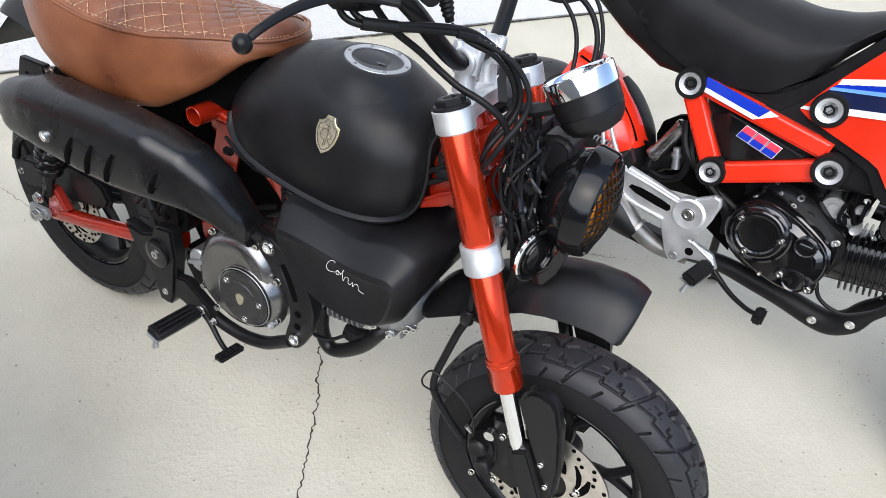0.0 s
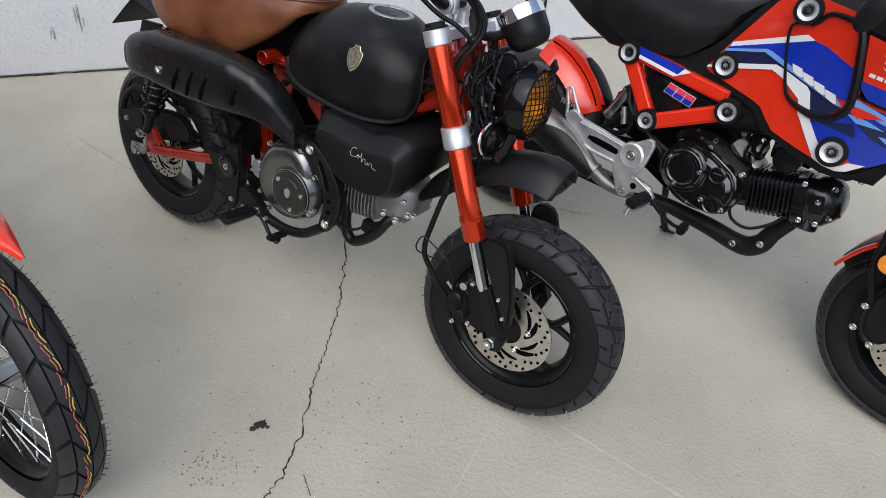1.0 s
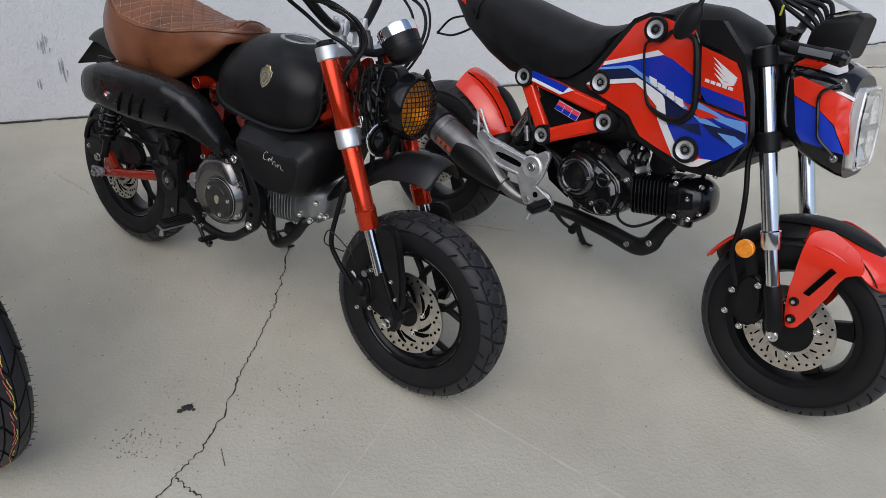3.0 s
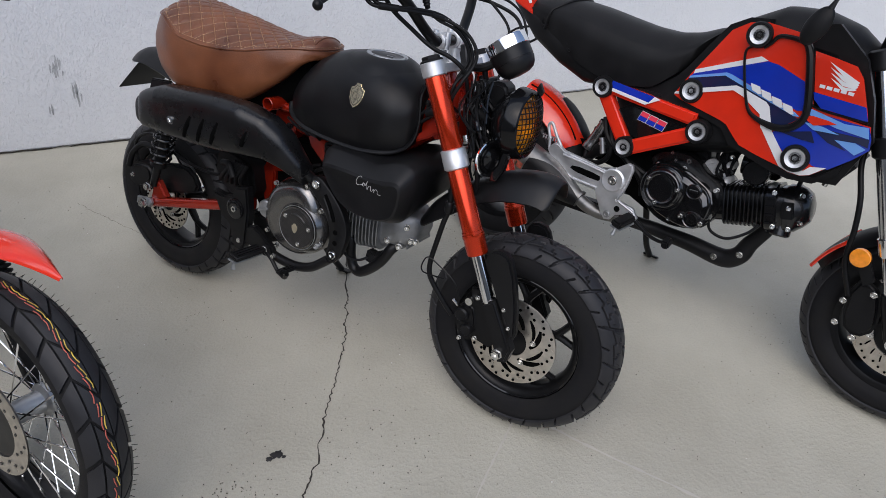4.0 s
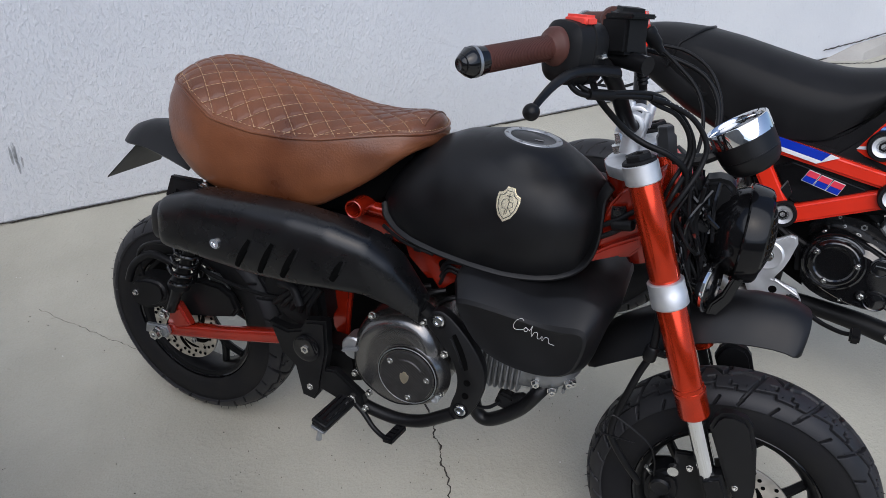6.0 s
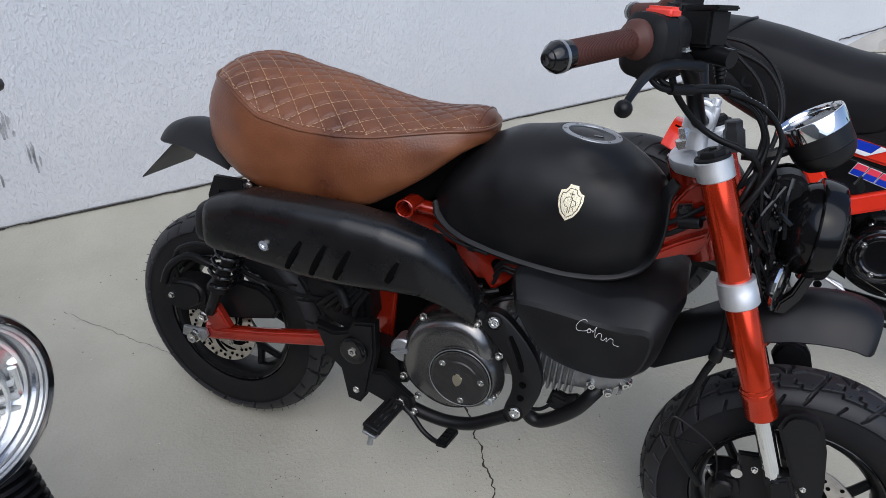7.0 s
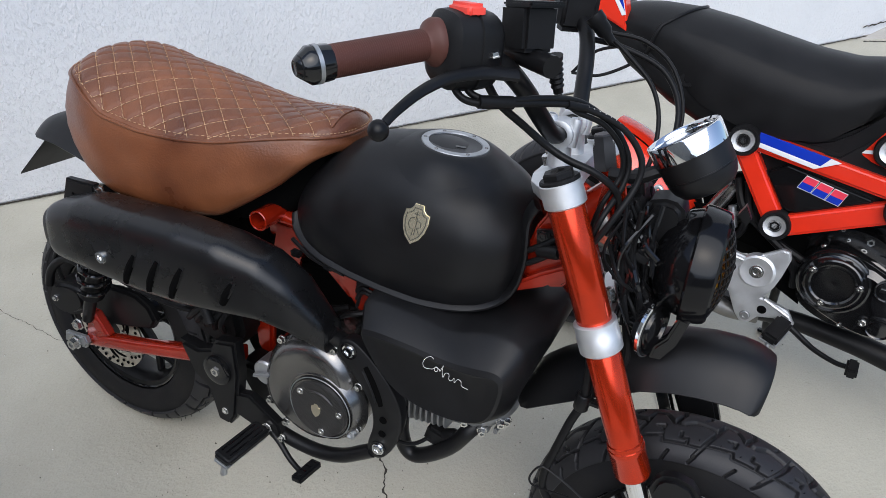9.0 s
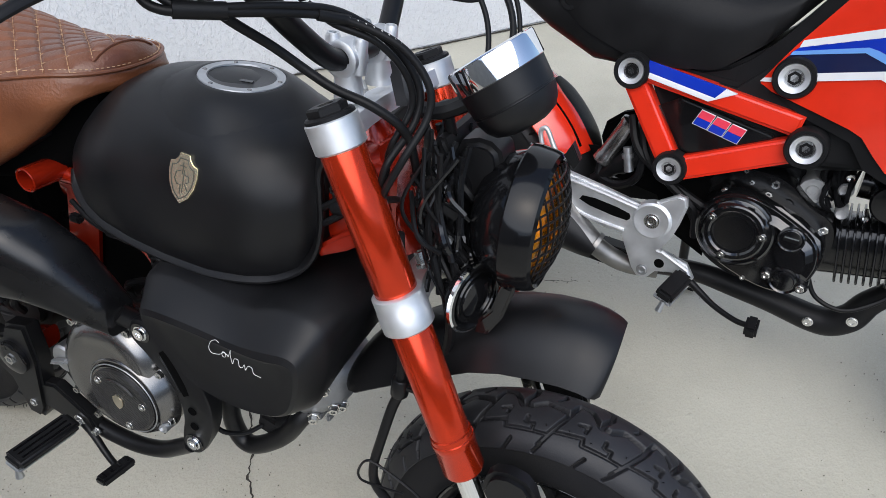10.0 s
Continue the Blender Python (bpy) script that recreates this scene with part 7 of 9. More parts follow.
# tank, shrouds with graphics
TK = [(0.560, 0.70, 0.79, 0.07), (0.62, 0.66, 0.855, 0.108), (0.70, 0.62, 0.900, 0.124), (0.78, 0.60, 0.905, 0.128), (0.86, 0.58, 0.885, 0.128), (0.92, 0.57, 0.845, 0.122), (0.955, 0.60, 0.79, 0.105), (0.972, 0.64, 0.73, 0.08)]
part("fuel_tank", loft([oval(x, 0, (a + b) / 2, w, (b - a) / 2, 3.0, 32) for x, a, b, w in ((x, *interp(TK, x)) for x in [0.56 + 0.412 * i / 30 for i in range(31)])]), PLASTIC, gr, "black tank cover", 50)


def shroud_y(x, z):
    return -(0.116 + (x - 0.557) * (0.16 + 0.45 * (z - 0.58)))


def panel(pts, off, thick=0.006, cut=0.02, f=1):
    """A body panel that follows the shroud's flare."""
    b = bmesh.new()
    face = b.faces.new([b.verts.new((x, 0, z)) for x, z in pts])
    bmesh.ops.triangulate(b, faces=[face])
    for _ in range(3):
        long = [e for e in b.edges if e.calc_length() > cut]
        if not long:
            break
        bmesh.ops.subdivide_edges(b, edges=long, cuts=1)
        bmesh.ops.triangulate(b, faces=b.faces)
    for v in b.verts:
        v.co.y = shroud_y(v.co.x, v.co.z) - off
    r = bmesh.ops.extrude_face_region(b, geom=b.faces[:])
    bmesh.ops.translate(b, vec=(0, thick, 0), verts=[v for v in r["geom"] if isinstance(v, bmesh.types.BMVert)])
    if f < 0:
        b.transform(Matrix.Diagonal((1, -1, 1, 1)))
    return b


OUT = [(0.512, 0.638), (0.524, 0.660), (0.532, 0.682), (0.543, 0.704), (0.572, 0.755), (0.610, 0.822), (0.648, 0.847), (0.690, 0.855), (0.783, 0.847), (0.803, 0.82), (0.838, 0.73), (0.850, 0.700), (0.974, 0.694), (0.984, 0.660), (0.986, 0.647), (0.962, 0.618), (0.923, 0.580), (0.894, 0.552), (0.875, 0.544), (0.847, 0.543), (0.823, 0.549), (0.767, 0.557), (0.717, 0.567), (0.695, 0.584), (0.671, 0.605), (0.652, 0.611), (0.598, 0.620), (0.533, 0.630)]
UPPER_BANDS = [
    ("navy_patch", [(0.527, 0.664), (0.530, 0.674), (0.539, 0.688), (0.630, 0.717), (0.689, 0.702), (0.829, 0.668), (0.800, 0.640), (0.771, 0.640), (0.755, 0.678), (0.686, 0.699), (0.665, 0.702), (0.582, 0.673)], NAVY, 1),
    ("white_stripe", [(0.547, 0.701), (0.549, 0.712), (0.700, 0.780), (0.719, 0.774), (0.680, 0.757)], WHITE, 1),
    ("blue_field", [(0.539, 0.691), (0.548, 0.702), (0.680, 0.757), (0.719, 0.773), (0.746, 0.771), (0.813, 0.750), (0.826, 0.712), (0.836, 0.690), (0.820, 0.684), (0.774, 0.695), (0.694, 0.712), (0.644, 0.724), (0.631, 0.725)], BLUE, 1),
]
MIDDLE_BANDS = [
    ("light_blue_stripe", [(0.541, 0.694), (0.631, 0.725), (0.644, 0.724), (0.694, 0.711), (0.816, 0.680), (0.829, 0.673), (0.815, 0.671), (0.689, 0.702), (0.630, 0.717), (0.539, 0.688)], SKYBLUE, 2),
    ("white_band", [(0.580, 0.673), (0.665, 0.702), (0.686, 0.699), (0.747, 0.684), (0.757, 0.676), (0.782, 0.622), (0.754, 0.622), (0.741, 0.653), (0.733, 0.669), (0.689, 0.681), (0.661, 0.689), (0.583, 0.662)], WHITE, 2),
    ("white_band", [(0.512, 0.640), (0.516, 0.647), (0.545, 0.655), (0.548, 0.648)], WHITE, 2),
]
LOWER_BANDS = [
    ("blue_field", [(0.782, 0.622), (0.826, 0.651), (0.855, 0.670), (0.846, 0.692), (0.972, 0.692), (0.984, 0.670), (0.989, 0.646), (0.963, 0.614), (0.926, 0.578), (0.893, 0.575), (0.860, 0.590), (0.820, 0.586), (0.807, 0.597)], BLUE, 1),
    ("white_band", [(0.754, 0.624), (0.782, 0.623), (0.807, 0.597), (0.820, 0.584), (0.833, 0.567), (0.856, 0.556), (0.878, 0.558), (0.890, 0.572), (0.923, 0.581), (0.894, 0.553), (0.875, 0.545), (0.847, 0.544), (0.823, 0.550), (0.782, 0.594)], WHITE, 2),
]
STREAKS = [
    ("navy_patch", [(0.850, 0.664), (0.921, 0.664), (0.981, 0.668), (0.984, 0.650), (0.958, 0.654), (0.916, 0.647), (0.946, 0.630), (0.905, 0.636)], NAVY, 2),
    ("navy_patch", [(0.800, 0.628), (0.864, 0.650), (0.880, 0.626), (0.848, 0.625)], NAVY, 2),
    ("light_blue_stripe", [(0.838, 0.697), (0.853, 0.697), (0.924, 0.686), (0.971, 0.692), (0.980, 0.669), (0.910, 0.672), (0.846, 0.684)], SKYBLUE, 3),
    ("red_streak", [(0.838, 0.678), (0.857, 0.684), (0.891, 0.683), (0.910, 0.680), (0.864, 0.664), (0.844, 0.672)], RACERED, 4),
    ("light_blue_arrow", [(0.916, 0.647), (0.958, 0.653), (0.982, 0.646), (0.965, 0.627), (0.945, 0.635)], SKYBLUE, 3),
    ("light_blue_arrow", [(0.841, 0.666), (0.884, 0.667), (0.921, 0.660), (0.867, 0.654)], SKYBLUE, 3),
]
FRONT = [(0.812, 0.818), (0.866, 0.812), (0.905, 0.806), (0.925, 0.785), (0.955, 0.725), (0.965, 0.702), (0.865, 0.703), (0.843, 0.726)]
for f in (1, -1):
    sh = part("side_shroud", panel(OUT, 0.0, f=f), RACERED, gr, "red side shroud with blue and white graphics", 30)
    for nm, pts, mt, lv in UPPER_BANDS + MIDDLE_BANDS + LOWER_BANDS + STREAKS:
        part(nm, panel(pts, 0.0012 * lv, 0.001, f=f), mt, sh)
    fp = part("front_shroud", panel(FRONT, 0.001, f=f), RACERED, gr, "red and blue front shroud panel", 30)
    part("blue_field", panel([(0.838, 0.734), (0.951, 0.731), (0.965, 0.703), (0.865, 0.704), (0.846, 0.718)], 0.0022, 0.001, f=f), BLUE, fp)
    for k in range(4):
        z, x = 0.803 - 0.0105 * k, 0.850 + 0.004 * k
        part("wing_bar", panel([(x, z), (x + 0.032, z - 0.012), (0.921, 0.776 - 0.005 * k), (0.916, 0.766 - 0.003 * k), (x + 0.032, z - 0.0205)], 0.0024, 0.001, f=f), WHITE, fp, "white wing-like bar")
    for k in range(5):
        x = 0.846 + 0.0152 * k
        part("name_bar", panel([(x, 0.7535), (x + 0.0118, 0.7532), (x + 0.0118, 0.7462), (x, 0.7465)], 0.0024, 0.001, f=f), WHITE, fp)
    for k in range(4):
        x, z = 0.697 + 0.0285 * k, 0.7170 - 0.0078 * k
        part("letter_bar", panel([(x, z), (x + 0.024, z - 0.0030), (x + 0.033, z - 0.0185), (x + 0.027, z - 0.0205), (x + 0.008, z - 0.0150)], 0.005, 0.001, f=f), WHITE, sh)
    part("shroud_lip", panel([(0.512, 0.636), (0.533, 0.629), (0.598, 0.619), (0.652, 0.610), (0.671, 0.604), (0.695, 0.583), (0.717, 0.566), (0.767, 0.556), (0.823, 0.548), (0.850, 0.540), (0.905, 0.548), (0.950, 0.596), (0.948, 0.570), (0.905, 0.534), (0.850, 0.526), (0.800, 0.532), (0.745, 0.545), (0.690, 0.560), (0.660, 0.592), (0.590, 0.606)], -0.004, 0.02, f=f), PLASTIC, sh, "black lower lip of the shroud")
    part("shroud_edge", panel([(0.783, 0.870), (0.84, 0.881), (0.917, 0.824), (0.960, 0.745), (0.989, 0.661), (0.953, 0.547), (0.877, 0.535), (0.905, 0.56), (0.955, 0.63), (0.975, 0.685), (0.950, 0.745), (0.912, 0.812), (0.86, 0.82), (0.80, 0.825)], -0.010, 0.03, f=f), PLASTIC, gr, "black shroud edge", 30)
    part("panel_gap", tube([(x, f * (shroud_y(x, z) - 0.0015), z) for x, z in ((0.787, 0.842), (0.806, 0.815), (0.838, 0.725), (0.858, 0.702), (0.966, 0.701))], 0.003, 6, per=3), GLOSS, sh)

# rubber-mounted bolts
for x, y, z, r in ((0.321, -0.126, 0.609, 0.030), (0.557, -0.118, 0.659, 0.031), (0.428, -0.127, 0.469, 0.029), (0.610, -0.136, 0.568, 0.031), (0.681, -0.158, 0.825, 0.030), (0.853, -0.168, 0.581, 0.032)):
    bo = part("frame_bolt", lathe([(0.02, r), (-0.004, r), (-0.008, r * 0.93), (-0.008, r * 0.76), (-0.004, r * 0.74)], (x, y, z), (0, 1, 0), 32), PLASTIC, gr, "black rubber collar with silver bolt")
    part("bolt_ring", lathe([(-0.004, r * 0.74), (-0.008, r * 0.70), (-0.006, r * 0.46), (-0.001, r * 0.36)], (x, y, z), (0, 1, 0), 32), SILVER, bo)
    part("bolt_core", lathe([(-0.001, r * 0.37), (-0.005, r * 0.33), (-0.005, r * 0.2), (-0.001, r * 0.18)], (x, y, z), (0, 1, 0), 6), PLASTIC, bo)

# black-edged side pad on the shroud, and the mirror that hangs before it
mo = [(0.690, 0.803), (0.672, 0.797), (0.660, 0.780), (0.677, 0.727), (0.704, 0.667), (0.727, 0.645), (0.770, 0.635), (0.802, 0.637), (0.826, 0.651), (0.840, 0.677), (0.834, 0.717), (0.812, 0.787), (0.797, 0.820), (0.779, 0.832), (0.739, 0.834), (0.722, 0.828), (0.712, 0.812), (0.700, 0.800)]
for f in (1, -1):
    part("pad_edge", tube([(x, f * (shroud_y(x, z) - 0.004), z) for x, z in mo], [0.0035, 0.003, 0.003, 0.003, 0.0035, 0.005, 0.008, 0.009, 0.009, 0.009, 0.009, 0.009, 0.008, 0.006, 0.005, 0.005, 0.004, 0.0035], 8, per=4, flat=1.0), SATIN, gr, "thin black rounded edging on the shroud")
b = bmesh.new()
bmesh.ops.create_uvsphere(b, u_segments=28, v_segments=16, radius=1.0)
b.transform(Matrix.Translation((0.821, -0.331, 0.870)) @ pose(0, 0, 0, 0, 20, 0) @ Matrix.Diagonal((0.023, 0.013, 0.041, 1)))
mirror = part("mirror", b, PLASTIC, gr, "black oval mirror back")
part("mirror_stem", tube([(0.833, -0.331, 0.905), (0.838, -0.330, 0.922), (0.846, -0.322, 0.950), (0.842, -0.300, 0.985)], [0.007, 0.004, 0.004, 0.005], 8), SATIN, mirror)

# seat and tail
GS = [(-0.005, 0.792, 0.772, 0.070, 0.748), (0.015, 0.800, 0.774, 0.092, 0.738), (0.06, 0.808, 0.775, 0.105, 0.728), (0.14, 0.812, 0.772, 0.118, 0.700), (0.22, 0.806, 0.760, 0.122, 0.650), (0.30, 0.795, 0.745, 0.122, 0.628), (0.38, 0.785, 0.733, 0.120, 0.626), (0.45, 0.784, 0.730, 0.114, 0.640), (0.51, 0.797, 0.752, 0.104, 0.700), (0.555, 0.818, 0.790, 0.090, 0.770), (0.585, 0.828, 0.815, 0.060, 0.805)]
rings = []
for i in range(61):
    x = -0.005 + 0.590 * i / 60
    zt, ze, hw, zb = smooth_table(GS, x)
    pts = []
    for s in [k / 12 for k in range(-12, 13)]:
        pts.append((x, hw * s, ze + (zt - ze) * (1 - abs(s) ** 2.6)))
    rings.append(pts + [(x, hw * 1.05, (ze + zb) / 2 + 0.01), (x, hw * 0.95, zb), (x, -hw * 0.95, zb), (x, -hw * 1.05, (ze + zb) / 2 + 0.01)])
gseat = part("seat", loft(rings), SATIN, gr, "black vinyl two-level seat", 60)
gseat.data.materials[0] = PLASTIC
seam = []
for s in [k / 10 for k in range(-10, 11)]:
    x = 0.150 - 0.045 * s * s
    zt, ze, hw, zb = smooth_table(GS, x)
    seam.append((x, hw * s * 1.01, ze + (zt - ze) * (1 - abs(s) ** 2.6) + 0.0005))
ends = []
for f in (-1, 1):
    zt, ze, hw, zb = smooth_table(GS, 0.10)
    ends.append([(0.100, f * hw * 1.056, (ze + zb) / 2 + 0.012), (0.090, f * hw * 0.98, zb + 0.004)])
seam = ends[0][::-1] + seam + ends[1]
part("seat_seam", tube(seam, 0.0042, 8, per=2), PLASTIC, gseat, "raised seam between the seats")
tail = part("tail_cowl", loft([oval(x, 0, z, w, h, 3.2, 24) for x, z, w, h in ((-0.075, 0.790, 0.03, 0.012), (-0.06, 0.783, 0.060, 0.025), (-0.02, 0.765, 0.080, 0.035), (0.05, 0.725, 0.105, 0.050), (0.15, 0.68, 0.112, 0.055), (0.24, 0.64, 0.112, 0.045), (0.30, 0.62, 0.10, 0.02))]), PLASTIC, gr, "black tail cowl", 50)
part("tail_panel", slab([(-0.058, 0.800), (-0.030, 0.826), (0.010, 0.824), (0.030, 0.775), (0.034, 0.748), (-0.010, 0.763), (-0.045, 0.778)], -0.104, -0.070, 0.004), RACERED, tail, "red and white tail panel")
part("tail_stripe", slab([(-0.022, 0.824), (0.008, 0.823), (0.027, 0.778), (0.020, 0.775)], -0.1055, -0.1035, 0.0005), WHITE, tail)
part("tail_stripe", slab([(-0.012, 0.823), (0.007, 0.822), (0.024, 0.784)], -0.1065, -0.1045, 0.0005), BLUE, tail)
part("grab_boss", lathe([(0.0, 0.016), (-0.006, 0.015), (-0.006, 0.008), (-0.002, 0.007)], (0.085, -0.104, 0.735), (0, 1, 0), 18), PLASTIC, tail)
part("grab_boss", lathe([(0.0, 0.016), (-0.006, 0.015), (-0.006, 0.008), (-0.002, 0.007)], (0.185, -0.112, 0.690), (0, 1, 0), 18), PLASTIC, tail)
part("plate_frame", tube([(-0.06, -0.10, 0.64), (-0.02, -0.085, 0.695), (0.05, -0.06, 0.715), (0.06, -0.07, 0.69), (0.0, -0.09, 0.648), (-0.06, -0.10, 0.64)], 0.0035, 8), SATIN, gr, "thin black number plate frame")
part("plate_stay", tube([(0.03, -0.06, 0.70), (0.07, -0.03, 0.71), (0.12, 0, 0.70)], 0.012, 8), SATIN, gr)

# red sub frame with black panel
def bar(a, c, w, y0, y1):
    d = Vector((c[0] - a[0], 0, c[1] - a[1])).normalized()
    nx, nz = -d.z * w, d.x * w
    return slab([(a[0] + nx, a[1] + nz), (c[0] + nx, c[1] + nz), (c[0] - nx, c[1] - nz), (a[0] - nx, a[1] - nz)], y0, y1, 0.006, 3)


part("sub_frame", bar((0.328, 0.590), (0.418, 0.478), 0.019, -0.122, -0.092), RACERED, gr, "gloss red sub-frame bar")
part("sub_frame", bar((0.445, 0.473), (0.592, 0.555), 0.020, -0.128, -0.098), RACERED, gr, "gloss red sub-frame bar")
part("sub_frame", bar((0.345, 0.612), (0.592, 0.592), 0.017, -0.126, -0.096), RACERED, gr, "gloss red sub-frame bar with blue and white end")
part("blue_end", slab([(0.345, 0.632), (0.346, 0.614), (0.460, 0.602), (0.472, 0.620)], -0.1295, -0.124, 0.001), BLUE, gr)
part("white_line", slab([(0.346, 0.614), (0.346, 0.605), (0.452, 0.594), (0.490, 0.617), (0.472, 0.620), (0.460, 0.602)], -0.1300, -0.124, 0.001), WHITE, gr)
pn = part("side_panel", slab([(0.376, 0.560), (0.408, 0.584), (0.560, 0.566), (0.566, 0.552), (0.452, 0.497), (0.432, 0.500)], -0.112, -0.09, 0.004), GLOSS, gr, "gloss black triangular panel with coloured mark")
part("panel_rim", slab([(0.352, 0.592), (0.405, 0.602), (0.585, 0.582), (0.595, 0.560), (0.450, 0.488), (0.415, 0.495)], -0.100, -0.085, 0.004), SATIN, pn)
for k in range(3):
    x = 0.446 + 0.0258 * k
    z = 0.5605 - 0.0042 * k
    part("mark_backing", slab([(x - 0.0004, z + 0.0148), (x + 0.0235, z + 0.0112), (x + 0.0160, z - 0.0160), (x - 0.0092, z - 0.0122)], -0.1128, -0.110, 0.0005), WHITE, pn)
    part("mark_bar", slab([(x, z + 0.0135), (x + 0.0225, z + 0.0100), (x + 0.0190, z - 0.0022), (x - 0.0040, z + 0.0012)], -0.1138, -0.112, 0.0005), MARKRED, pn)
    part("mark_bar", slab([(x - 0.0040, z + 0.0012), (x + 0.0190, z - 0.0022), (x + 0.0155, z - 0.0145), (x - 0.0080, z - 0.0110)], -0.1138, -0.112, 0.0005), BLUE, pn)
part("under_seat", slab([(0.38, 0.615), (0.66, 0.600), (0.66, 0.80), (0.58, 0.785), (0.52, 0.70), (0.46, 0.648)], -0.098, 0.098, 0.006), PLASTIC, gr, "black cover below the seat")
part("engine_hanger", slab([(0.395, 0.455), (0.50, 0.475), (0.62, 0.505), (0.64, 0.44), (0.52, 0.38), (0.45, 0.30), (0.41, 0.30), (0.40, 0.38)], 0.010, 0.085, 0.006), SATIN, gr, "black engine hanger plate")
# near-black slab added as the shade inside the open frame
part("frame_shade_filler", slab([(0.325, 0.615), (0.61, 0.60), (0.72, 0.57), (0.74, 0.53), (0.62, 0.505), (0.50, 0.47), (0.44, 0.46), (0.41, 0.49)], -0.015, 0.088, 0.006), RECESS_SHADE, gr, "near-black filler for the shade inside the frame")
part("seat_trim", panel([(0.455, 0.625), (0.50, 0.628), (0.532, 0.624), (0.545, 0.690), (0.577, 0.752), (0.614, 0.818), (0.650, 0.842), (0.690, 0.850), (0.690, 0.863), (0.645, 0.858), (0.600, 0.833), (0.560, 0.772), (0.525, 0.712), (0.495, 0.672)], -0.003, 0.05), PLASTIC, gr, "black trim between seat and shroud", 30)
part("side_cover", slab([(0.30, 0.628), (0.48, 0.628), (0.54, 0.70), (0.60, 0.62), (0.68, 0.60), (0.76, 0.565), (0.62, 0.535), (0.585, 0.60), (0.33, 0.60)], -0.108, 0.108, 0.008), PLASTIC, gr, "black side cover")
part("frame_core", loft([oval(x, 0, z, w, h, 3, 20) for x, z, w, h in ((0.35, 0.52, 0.06, 0.06), (0.50, 0.53, 0.07, 0.06), (0.65, 0.57, 0.07, 0.06), (0.80, 0.63, 0.07, 0.07), (0.90, 0.72, 0.05, 0.08))]), SATIN, gr, "black frame spine")

# engine
gcase = [(0.490, 0.330), (0.478, 0.430), (0.498, 0.472), (0.560, 0.490), (0.615, 0.482), (0.650, 0.452), (0.698, 0.440), (0.714, 0.400), (0.706, 0.345), (0.680, 0.300), (0.600, 0.275), (0.530, 0.290)]
ge = part("engine", loft([[(x, y, z) for x, z in chaikin(grow(gcase, (0.600, 0.385), k))] for y, k in ((-0.050, 0.90), (-0.050, 0.97), (-0.045, 1.0), (0.09, 1.0), (0.11, 0.85))]), DARKM, gr, "black single-cylinder engine", 45)
gcover = [(0.490, 0.365), (0.494, 0.425), (0.522, 0.455), (0.562, 0.464), (0.602, 0.456), (0.642, 0.442), (0.686, 0.422), (0.704, 0.385), (0.701, 0.345), (0.686, 0.310), (0.650, 0.300), (0.600, 0.304), (0.530, 0.325)]
cv = part("side_cover", loft([[(x, y, z) for x, z in chaikin(grow(gcover, (0.605, 0.382), k))] for y, k in ((-0.1045, 0.70), (-0.105, 0.90), (-0.103, 0.93), (-0.096, 0.965), (-0.060, 1.0), (-0.048, 1.0), (-0.047, 1.03), (-0.040, 1.03))]), COVER, ge, "gloss black cast side cover", 35)
gc = part("clutch_cover", lathe([(0.02, 0.065), (-0.002, 0.0645), (-0.006, 0.062), (-0.007, 0.0585), (-0.005, 0.0565), (-0.006, 0.055), (-0.013, 0.050), (-0.0145, 0.047), (-0.0145, 0.041), (-0.0115, 0.0375), (-0.0105, 0.030), (-0.011, 0.001)], (0.560, -0.103, 0.390), (0, 1, 0), 56), COVER, ge, "gloss black round clutch cover", 25)
for a in (158, 13, 262):
    q = Vector((0.560 + 0.044 * math.cos(radians(a)), -0.116, 0.390 + 0.044 * math.sin(radians(a))))
    part("bolt_boss", lathe([(0.006, 0.0085), (-0.001, 0.0080), (-0.002, 0.0066)], q, (0, 1, 0), 16), COVER, gc)
    part("bolt", bolt(q + Vector((0, -0.001, 0)), (0, -1, 0), 0.0046, 0.004), BOLT, gc)
# sloping step above the inspection plugs
part("cover_facet", loft([[(a[0], -0.1115, a[1]), (b[0], -0.0975, b[1]), (b[0], -0.090, b[1] - 0.003), (a[0], -0.100, a[1])] for a, b in (((0.606, 0.425), (0.592, 0.452)), ((0.616, 0.424), (0.612, 0.453)), ((0.636, 0.417), (0.645, 0.440)), ((0.672, 0.397), (0.685, 0.420)), ((0.680, 0.378), (0.698, 0.392)))]), COVER, cv, "sloping gloss step", 30)
part("step_below", slab([(0.636, 0.415), (0.671, 0.396), (0.682, 0.372), (0.680, 0.352), (0.640, 0.355), (0.622, 0.385)], -0.1105, -0.100, 0.003, 2, rounds=1), COVER, cv)
plug2 = part("inspection_plug", lathe([(0.012, 0.0215), (-0.003, 0.0210), (-0.005, 0.0190), (-0.003, 0.0172), (-0.004, 0.0160), (-0.0045, 0.001)], (0.645, -0.1105, 0.411), (0, 1, 0), 28), COVER, cv, "slotted inspection plug")
part("plug_slot", block((0.024, 0.003, 0.0060), (0.645, -0.1150, 0.411), (0, -4, 0), 0.001), SATIN, plug2)
part("plug_edge", block((0.022, 0.002, 0.0012), (0.645, -0.1166, 0.4155), (0, -4, 0), 0), CAST, plug2)
part("filler_cap", lathe([(0.02, 0.0255), (-0.004, 0.0250), (-0.008, 0.0225), (-0.006, 0.0195), (-0.0065, 0.0165), (-0.011, 0.0150), (-0.012, 0.001)], (0.661, -0.104, 0.336), (0, 1, 0), 28), COVER, ge)
